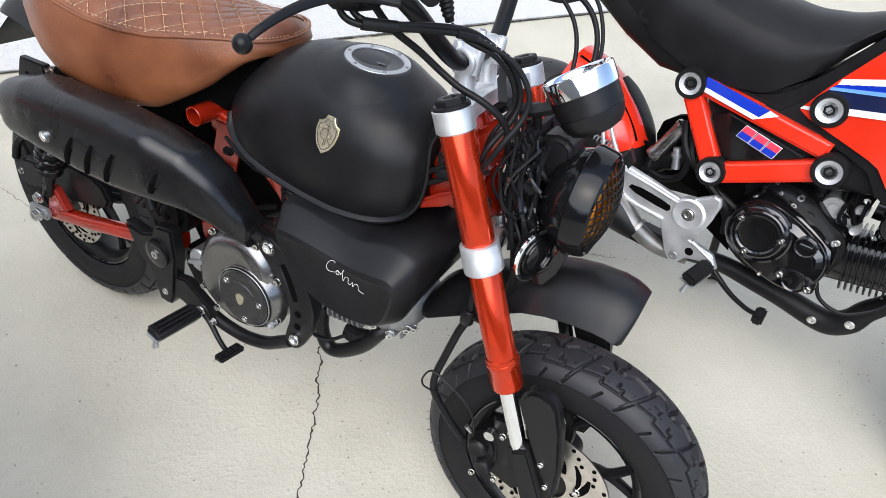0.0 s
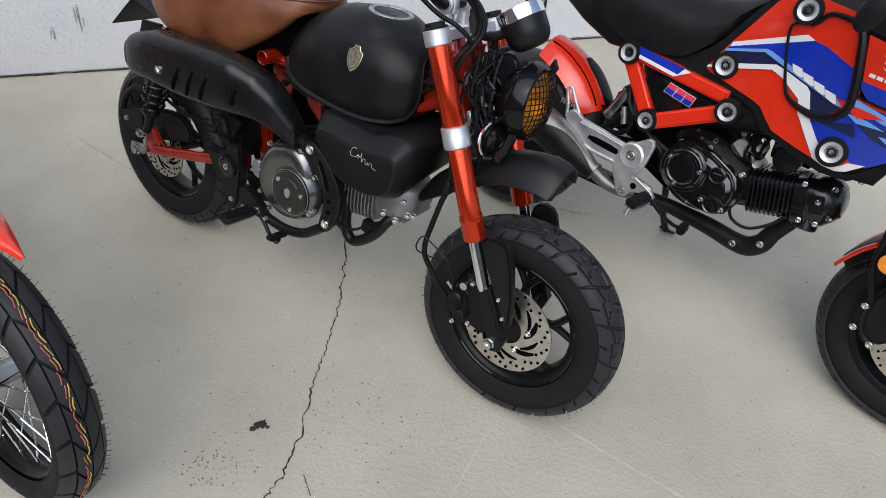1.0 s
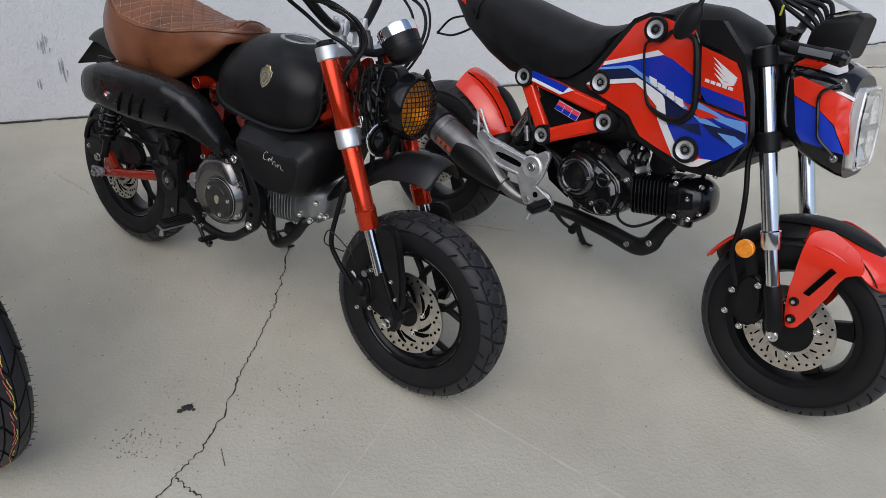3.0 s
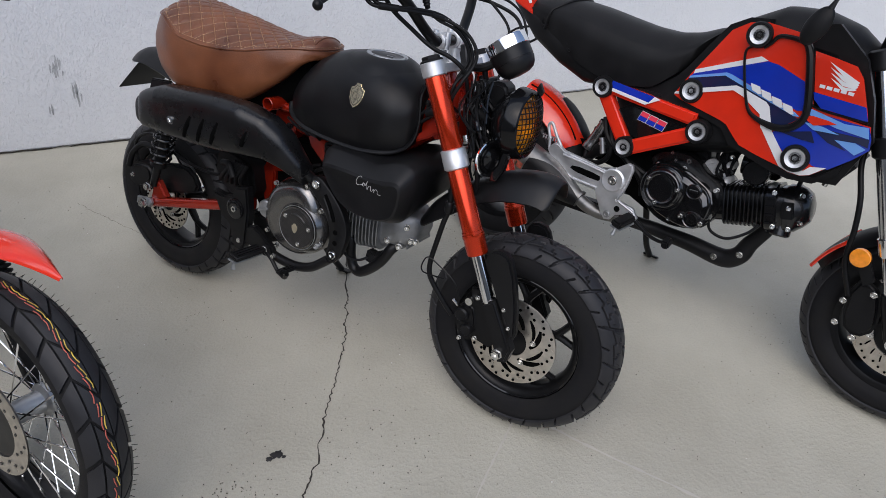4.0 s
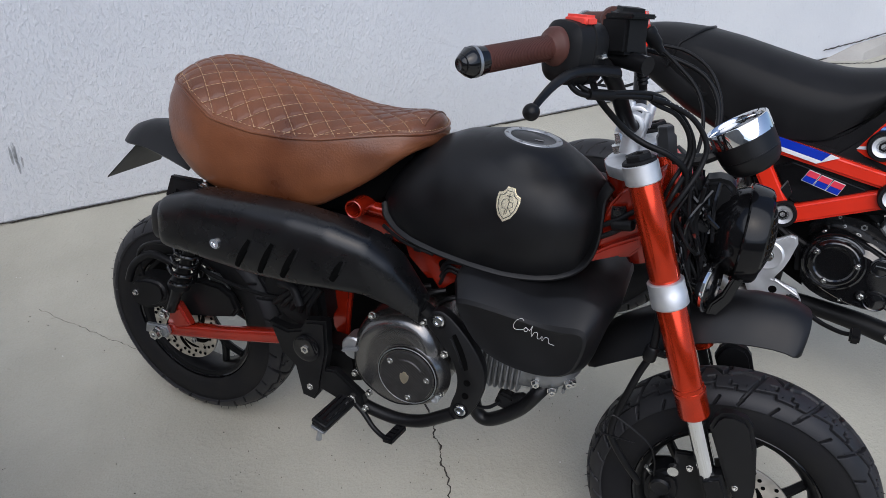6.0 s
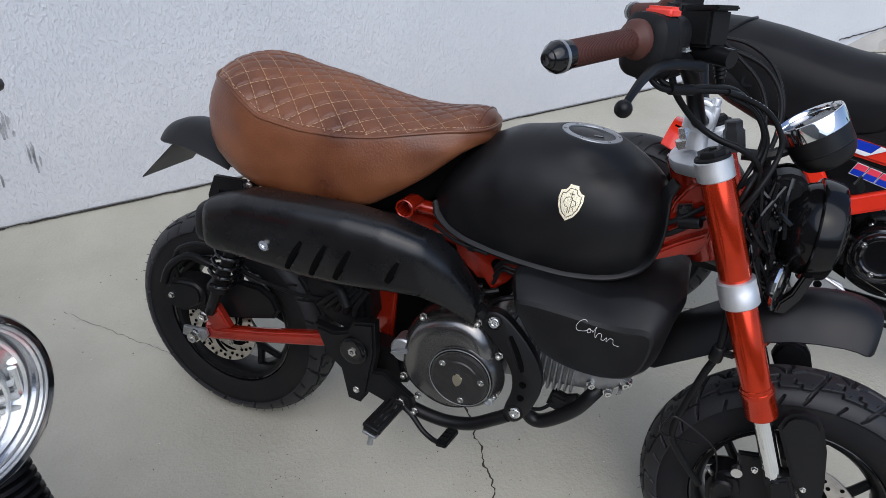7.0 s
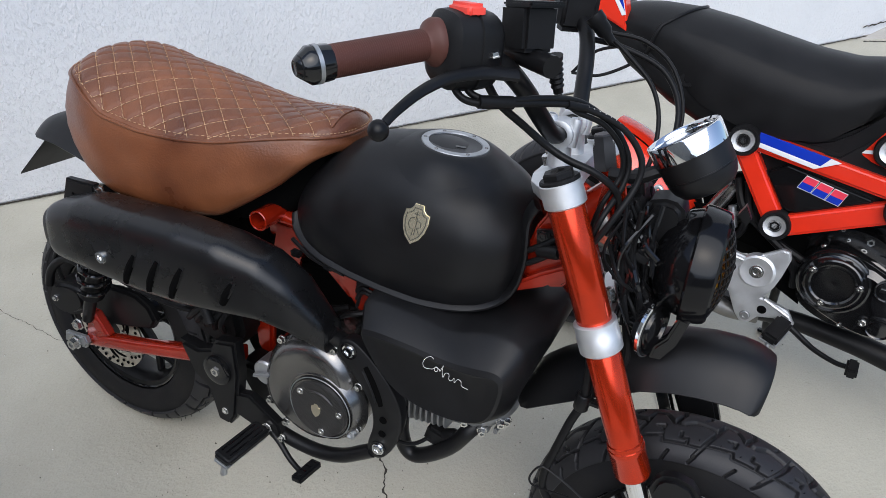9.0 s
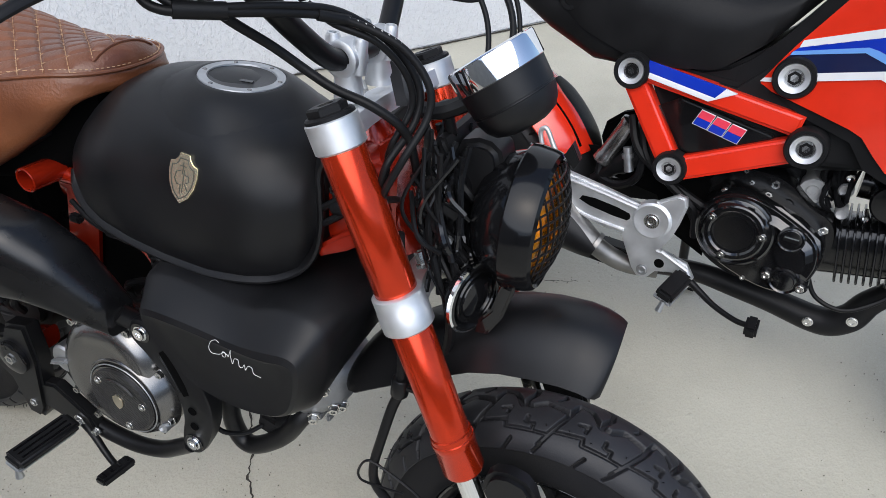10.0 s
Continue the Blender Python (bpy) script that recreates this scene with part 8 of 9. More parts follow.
tens = part("tensioner", lathe([(0.06, 0.0225), (-0.004, 0.0225), (-0.006, 0.0210), (-0.0055, 0.0165), (-0.0045, 0.0160), (-0.0045, 0.0105), (-0.0065, 0.0100), (-0.007, 0.001)], (0.647, -0.018, 0.469), (0, 1, 0), 36), ALU, ge, "cast aluminium round cover")
part("tensioner_ring", lathe([(-0.0052, 0.0095), (-0.0078, 0.0090), (-0.0078, 0.0060), (-0.006, 0.0055)], (0.647, -0.018, 0.469), (0, 1, 0), 24), ALU, tens)
for x, y, z, r in ((0.619, -0.053, 0.443, 0.0060), (0.591, -0.046, 0.470, 0.0075), (0.687, -0.050, 0.420, 0.0055), (0.632, -0.112, 0.336, 0.0060), (0.688, -0.112, 0.334, 0.0060), (0.555, -0.046, 0.461, 0.0050), (0.522, -0.085, 0.444, 0.0055), (0.480, -0.046, 0.432, 0.0050), (0.540, -0.046, 0.478, 0.0042), (0.600, -0.100, 0.312, 0.0048)):
    bb = part("boss", lathe([(0.03, r * 2.0), (0.004, r * 1.9), (0.0, r * 1.5)], (x, y, z), (0, 1, 0), 16), DARKM, ge)
    part("bolt", bolt((x, y, z), (0, -1, 0), r, 0.007), BOLT, bb)
for k in range(3):
    part("case_lug", block((0.012, 0.020, 0.020), (0.520 + 0.030 * k, -0.045, 0.462 + 0.006 * k), (0, -12, 0), 0.004), DARKM, ge)
CYL = Matrix.Translation((0.712, 0, 0.388)) @ pose(0, 0, 0, 0, -16, 0)
gcy = part("cylinder", put(loft([oval(x, 0, 0, 0.05, 0.05, 3.5, 20) for x in (-0.03, 0.12)]), CYL), DARKM, ge, "black finned cylinder")
for k in range(10):
    x = 0.006 + 0.0105 * k
    part("fin", put(loft([oval(x + d, 0, 0, 0.074 - e, 0.056 - e, 4.5, 28) for d, e in ((0, 0.001), (0.001, 0), (0.003, 0), (0.004, 0.001))]), CYL), DARKM, gcy)
gh = part("cylinder_head", put(loft([oval(x, 0, z, w, h, p, 32) for x, z, w, h, p in ((0.108, -0.004, 0.068, 0.060, 3.6), (0.134, -0.005, 0.070, 0.063, 3.6), (0.136, -0.005, 0.064, 0.056, 3.4), (0.150, -0.005, 0.064, 0.056, 3.2), (0.152, -0.005, 0.070, 0.060, 3.2), (0.174, -0.004, 0.070, 0.060, 2.8), (0.180, -0.004, 0.066, 0.056, 2.6), (0.192, -0.003, 0.060, 0.050, 2.4), (0.206, -0.002, 0.046, 0.038, 2.2), (0.212, -0.002, 0.026, 0.020, 2.0))]), CYL), DARKM, ge, "black cylinder head")
for x, y, z in ((0.188, -0.045, 0.036), (0.188, -0.050, -0.034), (0.130, -0.070, -0.044), (0.130, -0.070, 0.044), (0.165, -0.070, 0.006), (0.200, -0.022, -0.030), (0.200, -0.022, 0.030), (0.165, -0.060, -0.050)):
    part("bolt", put(bolt((x, y, z), (0.3 if x < 0.18 else 0.9, -0.95, 0), 0.0055, 0.010), CYL), BOLT, gh)
part("port", put(lathe([(-0.01, 0.030), (0.016, 0.030), (0.020, 0.026)], (0.140, -0.030, -0.055), (-0.2, -0.2, -1), 20), CYL), DARKM, gh)
part("head_window", put(block((0.030, 0.004, 0.044), (0.163, -0.071, 0.0), bevel=0.002), CYL), SATIN, gh)
part("starter", lathe([(-0.05, 0.030), (0.04, 0.030), (0.05, 0.02)], (0.76, 0.03, 0.50), (1, 0, 0.1), 20), DARKM, ge)
for k in (0, 4):
    part("engine_hose", tube([(0.68 + 0.03 * k, 0.01, 0.51), (0.71 + 0.03 * k, -0.01, 0.53), (0.74 + 0.03 * k, 0.0, 0.50 + 0.005 * k), (0.78 + 0.02 * k, 0.01, 0.46)], 0.006, 8), HOSE, gr)
part("throttle_body", lathe([(-0.046, 0.010), (-0.045, 0.030), (-0.042, 0.033), (-0.004, 0.034), (0.03, 0.026)], (0.760, 0.0, 0.493), (0, 1, 0.0), 28), DARKM, ge)
part("shroud_bolt", bolt((0.779, -0.024, 0.457), (0, -1, 0), 0.0095, 0.008, hexed=False), CHROME, ge)
part("header_pipe", tube([(0.840, -0.020, 0.385), (0.832, -0.010, 0.350), (0.816, 0.0, 0.318), (0.803, 0.005, 0.292), (0.791, 0.008, 0.256), (0.766, 0.010, 0.232), (0.731, 0.010, 0.226), (0.661, 0.008, 0.232), (0.591, 0.005, 0.234), (0.530, 0.0, 0.236), (0.480, -0.030, 0.243), (0.445, -0.075, 0.256), (0.41, -0.108, 0.262)], [0.018, 0.019, 0.021, 0.023, 0.026, 0.027, 0.026, 0.024, 0.022, 0.020, 0.019, 0.018, 0.018], 16), PLASTIC, gr, "rough matte black exhaust header")
for q in ((0.793, -0.018, 0.262), (0.731, -0.017, 0.230)):
    part("bolt", bolt(q, (0, -1, 0), 0.0075, 0.004, hexed=False), BOLT, gr)

# near-black sheet put behind the bracket in place of shade
part("hose_guard", slab([(0.259, 0.433), (0.374, 0.46), (0.43, 0.48), (0.50, 0.44), (0.50, 0.377), (0.522, 0.296), (0.445, 0.325), (0.41, 0.382), (0.295, 0.392)], -0.055, -0.040, 0.006), RECESS_SHADE, gr, "near-black sheet for the shade behind the bracket")
for k in range(4):
    part("frame_hose", tube([(0.33 + 0.02 * k, -0.07, 0.52), (0.36 + 0.018 * k, -0.085, 0.47 - 0.01 * k), (0.42 + 0.02 * k, -0.08, 0.43 - 0.012 * k), (0.50, -0.075, 0.40 - 0.02 * k)], 0.008, 8), HOSE, gr)
part("hose_union", lathe([(0, 0.008), (0.012, 0.008), (0.012, 0.011), (0.02, 0.011), (0.02, 0.008), (0.045, 0.009)], (0.338, -0.075, 0.462), (0.35, 0, -1), 14), CAST, gr, "cast hose union")

# covers, brackets and wiring round the engine
rnd = random.Random(44)
for k in range(16):
    p = Vector((rnd.uniform(0.655, 0.70), rnd.uniform(-0.02, 0.02), rnd.uniform(0.515, 0.545)))
    q = Vector((rnd.uniform(0.680, 0.705), rnd.uniform(-0.03, 0.02), rnd.uniform(0.44, 0.48)))
    part("engine_wire", tube([p, (p + q) / 2 + Vector((rnd.uniform(-0.02, 0.02), rnd.uniform(-0.025, 0), rnd.uniform(-0.03, 0.01))), q], rnd.uniform(0.0025, 0.0055), 7), HOSE, ge)
for x, y, z, r, m in ((0.692, -0.02, 0.487, 0.012, ALU), (0.700, -0.03, 0.450, 0.010, ALU), (0.735, -0.03, 0.455, 0.006, BOLT), (0.812, -0.04, 0.470, 0.011, CAST), (0.690, -0.02, 0.510, 0.008, BOLT)):
    part("fitting", lathe([(0.03, r), (-0.004, r), (-0.007, r * 0.8), (-0.005, r * 0.45)], (x, y, z), (0, 1, 0), 18), m, ge)
for k in range(4):
    part("head_fin", put(block((0.022, 0.010, 0.004), (0.120, -0.069, -0.036 + 0.022 * k), bevel=0.0015), CYL), DARKM, gh)
part("spark_lead", tube([(0.690, -0.06, 0.345), (0.715, -0.095, 0.322), (0.760, -0.10, 0.318), (0.800, -0.085, 0.345), (0.820, -0.075, 0.375)], 0.004, 8), HOSE, gr)
part("drain_stub", tube([(0.925, -0.12, 0.565), (0.930, -0.12, 0.545), (0.927, -0.12, 0.530)], 0.006, 8), BOLT, gr)
part("under_shroud", slab([(0.80, 0.560), (0.95, 0.548), (0.975, 0.59), (0.93, 0.62), (0.82, 0.60)], -0.13, 0.13, 0.01), PLASTIC, gr, "black inner shroud")

# silencer
ma, mb = Vector((-0.008, -0.168, 0.411)), Vector((0.345, -0.140, 0.286))
md = (mb - ma).normalized()
mf = part("silencer", lathe([(0.08, 0.044), (0.10, 0.0500), (0.24, 0.0500), (0.262, 0.0490), (0.330, 0.033), (0.375, 0.0215), (0.380, 0.0205)], ma, md, 36), PIPE, gr, "brushed silencer with black end cap")
part("end_cap", lathe([(0.006, 0.030), (0.0, 0.040), (-0.004, 0.042), (0.02, 0.050), (0.090, 0.0525), (0.096, 0.048)], ma, md, 36), MATTE, mf, "matte black end cap")
part("band", lathe([(0.112, 0.0495), (0.112, 0.0515), (0.122, 0.0515), (0.122, 0.0495)], ma, md, 36, loop=True), PIPE, mf)
u = Vector((0, -1, 0)) - md * md.dot(Vector((0, -1, 0)))
u.normalize()
v = md.cross(u)
rings = []
for i in range(17):
    t = i / 16
    s = 0.195 + 0.185 * t
    r = interp([(0.19, 0.0550), (0.262, 0.0545), (0.330, 0.041), (0.38, 0.030)], s)[0]
    w = 1.05 * max(0.10, math.sin(math.pi * min(1, 0.12 + t * 0.80)) ** 0.6)
    rings.append([ma + md * s + r * (math.cos(a) * u + math.sin(a) * v) for a in [-w + 2 * w * k / 10 + 0.10 for k in range(11)]] + [ma + md * s + (r - 0.004) * (math.cos(a) * u + math.sin(a) * v) for a in [w - 2 * w * k / 10 + 0.10 for k in range(11)]])
part("heat_shield", loft(rings), MATTE, mf, "black heat shield")
rings = []
for i in range(7):
    s = 0.115 + 0.075 * i / 6
    rings.append([ma + md * s + 0.0507 * (math.cos(a) * u + math.sin(a) * v) for a in (0.05, 0.2, 0.35, 0.5)])
part("sticker", loft(rings, False, False), FADED, mf, "faded red label")
for k in range(3):
    part("label_bar", tube([ma + md * (0.125 + 0.022 * k) + 0.0510 * (math.cos(a) * u + math.sin(a) * v) for a in (0.12, 0.27, 0.42)], 0.0035, 6, flat=0.3), BADGEDARK, mf)
part("pipe_joint", tube([mb - md * 0.005, (0.375, -0.126, 0.268), (0.41, -0.110, 0.258), (0.46, -0.095, 0.262)], 0.0185, 14), PIPE, mf)
part("joint_clamp", lathe([(0.372, 0.0262), (0.380, 0.0262)], ma, md, 20), PIPE, mf)

# swing arm, rear axle, mudguard
for y in (-0.100, 0.100):
    low = 0.075 if y < 0 else 0.0
    part("swing_arm", loft([[(x, y - w, z - h), (x, y + w, z - h), (x, y + w, z + h), (x, y - w, z + h)] for x, z, w, h in ((-0.05, 0.235, 0.010, 0.018), (0.02, 0.245, 0.012, 0.024), (0.20, 0.285 - low * 0.4, 0.013, 0.020), (0.42, 0.34 - low, 0.015, 0.022))]), SATIN, gr, "black swing arm")
part("chain_adjuster", slab([(-0.055, 0.232), (-0.055, 0.256), (0.012, 0.266), (0.012, 0.238)], -0.118, -0.110, 0.003), CAST, gr)
part("axle_nut", bolt((-0.010, -0.118, 0.248), (0, -1, 0), 0.013, 0.014), BOLT, gr, "zinc axle nut")
hug = part("rear_mudguard", arc_shell((0, 0, 0.246), 0.313, 82, 33, 0.088, 0.058, taper=0.15), RACERED, gr, "gloss red rear mudguard with black centre", 60)
part("mudguard_centre", arc_shell((0, 0, 0.246), 0.3155, 62, 31, 0.034, 0.006, y0=0.012), PLASTIC, hug, "black centre strip", 60)
part("mudguard_tail", arc_shell((0, 0, 0.246), 0.308, 35, 12, 0.074, 0.034), PLASTIC, hug, "black plastic mudguard end", 60)
part("mudguard_groove", tube([(0.3015 * math.cos(radians(a)), -0.044, 0.246 + 0.3015 * math.sin(radians(a))) for a in range(80, 32, -4)], 0.0026, 6), RECESS_SHADE, hug)
part("rear_shock", lathe([(0, 0.012), (0.02, 0.020), (0.11, 0.020), (0.12, 0.014), (0.17, 0.012)], (0.40, -0.055, 0.50), (-0.65, 0, -0.75), 20), SATIN, gr, "rear shock absorber")
res = part("reservoir", lathe([(0.0, 0.010), (0.004, 0.018), (0.012, 0.0185), (0.016, 0.0165), (0.082, 0.0165), (0.086, 0.019), (0.100, 0.019), (0.104, 0.012)], (0.330, -0.055, 0.508), (-0.36, 0, -0.93), 24), GREY, gr, "dark grey shock reservoir")
part("reservoir_hose", tube([(0.292, -0.055, 0.408), (0.300, -0.06, 0.385), (0.340, -0.07, 0.385), (0.372, -0.075, 0.42), (0.360, -0.07, 0.49)], 0.008, 8), HOSE, res)
# inner guard in the recess black, so the gap's shade is in its colour
part("rear_inner_guard", slab([(0.250, 0.450), (0.300, 0.500), (0.37, 0.51), (0.40, 0.45), (0.36, 0.39), (0.29, 0.37)], 0.02, 0.05, 0.006, rounds=1), RECESS_SHADE, gr, "black inner mudguard")

# foot rest bracket
rs = part("footrest_bracket", slab([(0.214, 0.408), (0.226, 0.420), (0.240, 0.418), (0.263, 0.406), (0.335, 0.400), (0.412, 0.391), (0.427, 0.407), (0.459, 0.432), (0.473, 0.431), (0.479, 0.416), (0.475, 0.377), (0.470, 0.352), (0.458, 0.322), (0.509, 0.314), (0.528, 0.291), (0.520, 0.276), (0.491, 0.288), (0.462, 0.278), (0.451, 0.259), (0.434, 0.255), (0.420, 0.268), (0.397, 0.305), (0.385, 0.326), (0.297, 0.329), (0.256, 0.350), (0.225, 0.370), (0.206, 0.395)], -0.140, -0.124, 0.004), SILVER, gr, "brushed aluminium footrest bracket")
part("bracket_boss", lathe([(0.01, 0.036), (-0.004, 0.034), (-0.007, 0.030), (-0.005, 0.018)], (0.430, -0.138, 0.372), (0, 1, 0), 28), SILVER, rs)
part("bracket_bolt", bolt((0.430, -0.142, 0.372), (0, -1, 0), 0.011, 0.006, hexed=False), BOLT, rs)
part("bracket_slot", slab(chaikin([(0.292, 0.360), (0.300, 0.377), (0.388, 0.373), (0.394, 0.362), (0.386, 0.354)], 1), -0.1412, -0.136, 0.0005), RECESS_SHADE, rs)
part("bracket_loop", tube([(0.208, -0.132, 0.398), (0.203, -0.132, 0.425), (0.191, -0.132, 0.455), (0.192, -0.132, 0.467), (0.202, -0.132, 0.468), (0.222, -0.132, 0.440), (0.246, -0.132, 0.412)], 0.0046, 10), SILVER, rs, "aluminium hook loop")
part("slot_lip", tube([(0.262, -0.1405, 0.396), (0.33, -0.141, 0.392), (0.400, -0.141, 0.386)], 0.0045, 8), SILVER, rs)
part("slot_lip", tube([(0.262, -0.1405, 0.354), (0.31, -0.141, 0.338), (0.388, -0.141, 0.336)], 0.0035, 8), SILVER, rs)
for x, z, r in ((0.465, 0.298, 0.009), (0.512, 0.293, 0.006)):
    part("bracket_hole", lathe([(0, r), (-0.001, r * 0.9)], (x, -0.1402, z), (0, 1, 0), 16), RECESS_SHADE, rs)
part("lug_bolt", bolt((0.440, -0.139, 0.273), (0, -1, 0), 0.0085, 0.005, hexed=False), CAST, rs)
part("lug_edge", tube([(0.462, -0.1405, 0.322), (0.492, -0.1405, 0.312), (0.515, -0.1405, 0.304)], 0.004, 8), SILVER, rs)
part("return_spring", tube([(0.175 + 0.0012 * t, -0.128 + 0.006 * math.sin(t * 0.9), 0.425 + 0.006 * math.cos(t * 0.9)) for t in range(50)], 0.0018, 5, straight=True), CAST, rs)
gp = part("foot_peg", put(block((0.032, 0.075, 0.020), bevel=0.005), Matrix.Translation((0.505, -0.172, 0.284)) @ pose(0, 0, 0, 12, 10, -9)), PLASTIC, gr, "black rubber foot peg")
part("peg_plate", put(block((0.034, 0.070, 0.006), (0, 0, -0.013), bevel=0.002), Matrix.Translation((0.505, -0.172, 0.284)) @ pose(0, 0, 0, 12, 10, -9)), CAST, gp)
part("peg_feeler", tube([(0.500, -0.203, 0.266), (0.498, -0.206, 0.246)], [0.004, 0.006], 8), CAST, gp)
part("brake_pedal", tube([(0.500, -0.122, 0.290), (0.535, -0.130, 0.275), (0.575, -0.148, 0.264), (0.615, -0.175, 0.268), (0.638, -0.190, 0.277)], [0.008, 0.0065, 0.0055, 0.005, 0.005], 10), SATIN, gr, "black brake pedal")
part("pedal_pad", block((0.020, 0.036, 0.022), (0.643, -0.194, 0.279), (14, -10, 0), 0.004), SATIN, gr)
part("side_stand", tube([(0.47, 0.09, 0.27), (0.48, 0.17, 0.13), (0.49, 0.225, 0.065)], 0.010, 10), SATIN, gr, "black side stand")
part("stand_foot", block((0.05, 0.03, 0.006), (0.492, 0.238, 0.062), (-14, 0, 0), 0.002), SATIN, gr)
part("shift_case", slab([(0.50, 0.34), (0.54, 0.45), (0.64, 0.47), (0.70, 0.38), (0.64, 0.29), (0.55, 0.28)], 0.10, 0.14, 0.015, 3, rounds=1), DARKM, ge)

# ---- third motorcycle: only its front shows ----
BIKE3 = pose(-0.960, 0.475, 0.0, 0, 0, -32.5) @ pose(0, 0, 0, -13.0, 0, 0)
lb = thing("motorcycle", BIKE3, "motorcycle front with wire-spoked wheel, red mudguard and round headlight", "motorcycle")
R3, A3, B3, RIM3 = 0.289, 0.040, 0.043, 0.216
W3 = Matrix.Translation((0, 0, 0.287))
rm = bmesh.new()
lathe([(-0.026, RIM3 - 0.010), (-0.030, RIM3 - 0.002), (-0.028, RIM3 + 0.006), (0, RIM3 - 0.004), (0.028, RIM3 + 0.006), (0.030, RIM3 - 0.002), (0.026, RIM3 - 0.010), (0.012, RIM3 - 0.017), (-0.012, RIM3 - 0.017)], n=64, bm=rm, loop=True)
w3 = part("front_wheel", put(rm, W3), SATIN, lb, "black wire-spoked front wheel")
part("tyre", put(carcass(R3 - 0.0055, A3, B3, RIM3), W3), RUBBER, w3, "new black tyre with coloured marking lines")
CHEV = [[(0.0, 1.5), (0.86, 1.5), (1.40, 30), (0.52, 30)], [(0.0, -1.5), (0.86, -1.5), (1.40, -30), (0.52, -30)], [(0.60, 34), (1.48, 34), (1.20, 70), (0.34, 70)], [(0.60, -34), (1.48, -34), (1.20, -70), (0.34, -70)]]
tagged(part("tread", put(tread(R3 - 0.0055, A3, B3, 22, CHEV, 0.0055), W3), TREAD, w3, "chevron tread blocks"), kind="stuff")
tagged(part("tyre_whiskers", put(whiskers(R3, A3, B3, 110, 55, 0.009, 3), W3), RUBBER, w3, "moulding hairs"), kind="stuff")
for off, mt in ((-14, STRIPE_R), (-7, STRIPE_Y)):
    b = bmesh.new()
    rnd = random.Random(off)
    for k in range(72):
        if rnd.random() < 0.12:
            continue
        u0, u1 = 2 * math.pi * k / 72, 2 * math.pi * (k + 0.93) / 72
        ph = radians(off + rnd.uniform(-1.5, 1.5))
        pts = [tyre_point(R3 - 0.003, A3, B3, u0 + (u1 - u0) * t, ph + radians(3 * math.sin(t * 3 + k)), 0.0038) for t in (0, 0.33, 0.66, 1)]
        tube(pts, 0.0010, 5, bm=b, straight=True)
    tagged(part("marking_line", put(b, W3), mt, w3, "coloured factory marking line"), kind="stuff")
hubm = lathe([(-0.05, 0.018), (-0.045, 0.036), (-0.036, 0.036), (-0.03, 0.024), (0.03, 0.024), (0.036, 0.036), (0.045, 0.036), (0.05, 0.018)], n=28)
part("hub", put(hubm, W3), CAST, w3, "aluminium hub")
for k in range(36):
    u = 2 * math.pi * k / 36
    s = 1 if k % 2 else -1
    tw = 0.55 if (k // 2) % 2 else -0.55
    a = Vector((0.034 * math.cos(u + tw), s * 0.040, 0.034 * math.sin(u + tw)))
    c = Vector(((RIM3 - 0.015) * math.cos(u), s * 0.006, (RIM3 - 0.015) * math.sin(u)))
    part("wire_spoke", put(tube([a, c], 0.0017, 6), W3), CHROME, w3)
    part("spoke_nipple", put(tube([c, c - (c - a).normalized() * 0.014], 0.003, 6), W3), BOLT, w3)
d3 = part("brake_disc", put(brake_disc(0.110, 0.070, -0.060), W3), STEEL, w3, "drilled steel brake disc")
part("disc_hole_ring", put(holes_of(0.102, 0.080, -0.0622, 30), W3), DARKM, d3)
part("disc_carrier", put(lathe([(0, 0.072), (0.004, 0.06), (0.008, 0.03)], (0, -0.060, 0), n=30), W3), SATIN, d3)
# mudguard with pointed front lip
rows3 = []
for i in range(22):
    t = i / 21
    a = radians(150 - 86 * t)
    tip = max(0.0, (t - 0.72) / 0.28)
    hw = 0.047 * (1 - 0.93 * tip ** 1.1)
    rr = 0.345 + 0.055 * t
    o, q = [], []
    for j in range(-8, 9):
        s = j / 8
        r = rr - 0.022 * (1 - tip * 0.7) * abs(s) ** 2.2
        o.append((r * math.cos(a), hw * s, 0.287 + r * math.sin(a)))
        q.append(((r - 0.003) * math.cos(a), hw * s * 0.97, 0.287 + (r - 0.003) * math.sin(a)))
    rows3.append(o + q[::-1])
part("front_mudguard", loft(rows3), RACERED, lb, "gloss red mudguard with pointed tip", sharp=60)
# fork, gaiters, headlamp
TD = Vector((0.45, 0, -0.89)).normalized()
for y in (-0.078, 0.072):
    top = Vector((-0.330, y, 0.79))
    lg = part("fork_leg", tube([top, top + TD * 0.575], 0.0165, 16), CHROME, lb, "fork leg with rubber gaiter")
    prof = []
    for k in range(19):
        s = 0.130 + 0.0115 * k
        prof += [(s, 0.026), (s + 0.003, 0.035), (s + 0.008, 0.035), (s + 0.011, 0.026)]
    part("gaiter", lathe(prof, top, TD, 24), HOSE, lg, "ribbed black rubber gaiter")
    part("fork_slider", lathe([(0.32, 0.022), (0.33, 0.026), (0.56, 0.024), (0.58, 0.018)], top, TD, 20), SATIN, lg)
LC, LA = Vector((-0.177, 0.004, 0.795)), Vector((0.99, 0.034, 0.131)).normalized()
hl = part("headlight", lathe([(-0.080, 0.025), (-0.066, 0.060), (-0.030, 0.086), (0.008, 0.0925)], LC, LA, 56, cap=False), GLOSS, lb, "round headlight with bright stepped reflector")
part("ring", lathe([(0.006, 0.0890), (0.006, 0.0950), (0.018, 0.0958), (0.025, 0.0925), (0.027, 0.0890), (0.022, 0.0860)], LC, LA, 64, loop=True), GLOSS, hl, "dark polished ring")
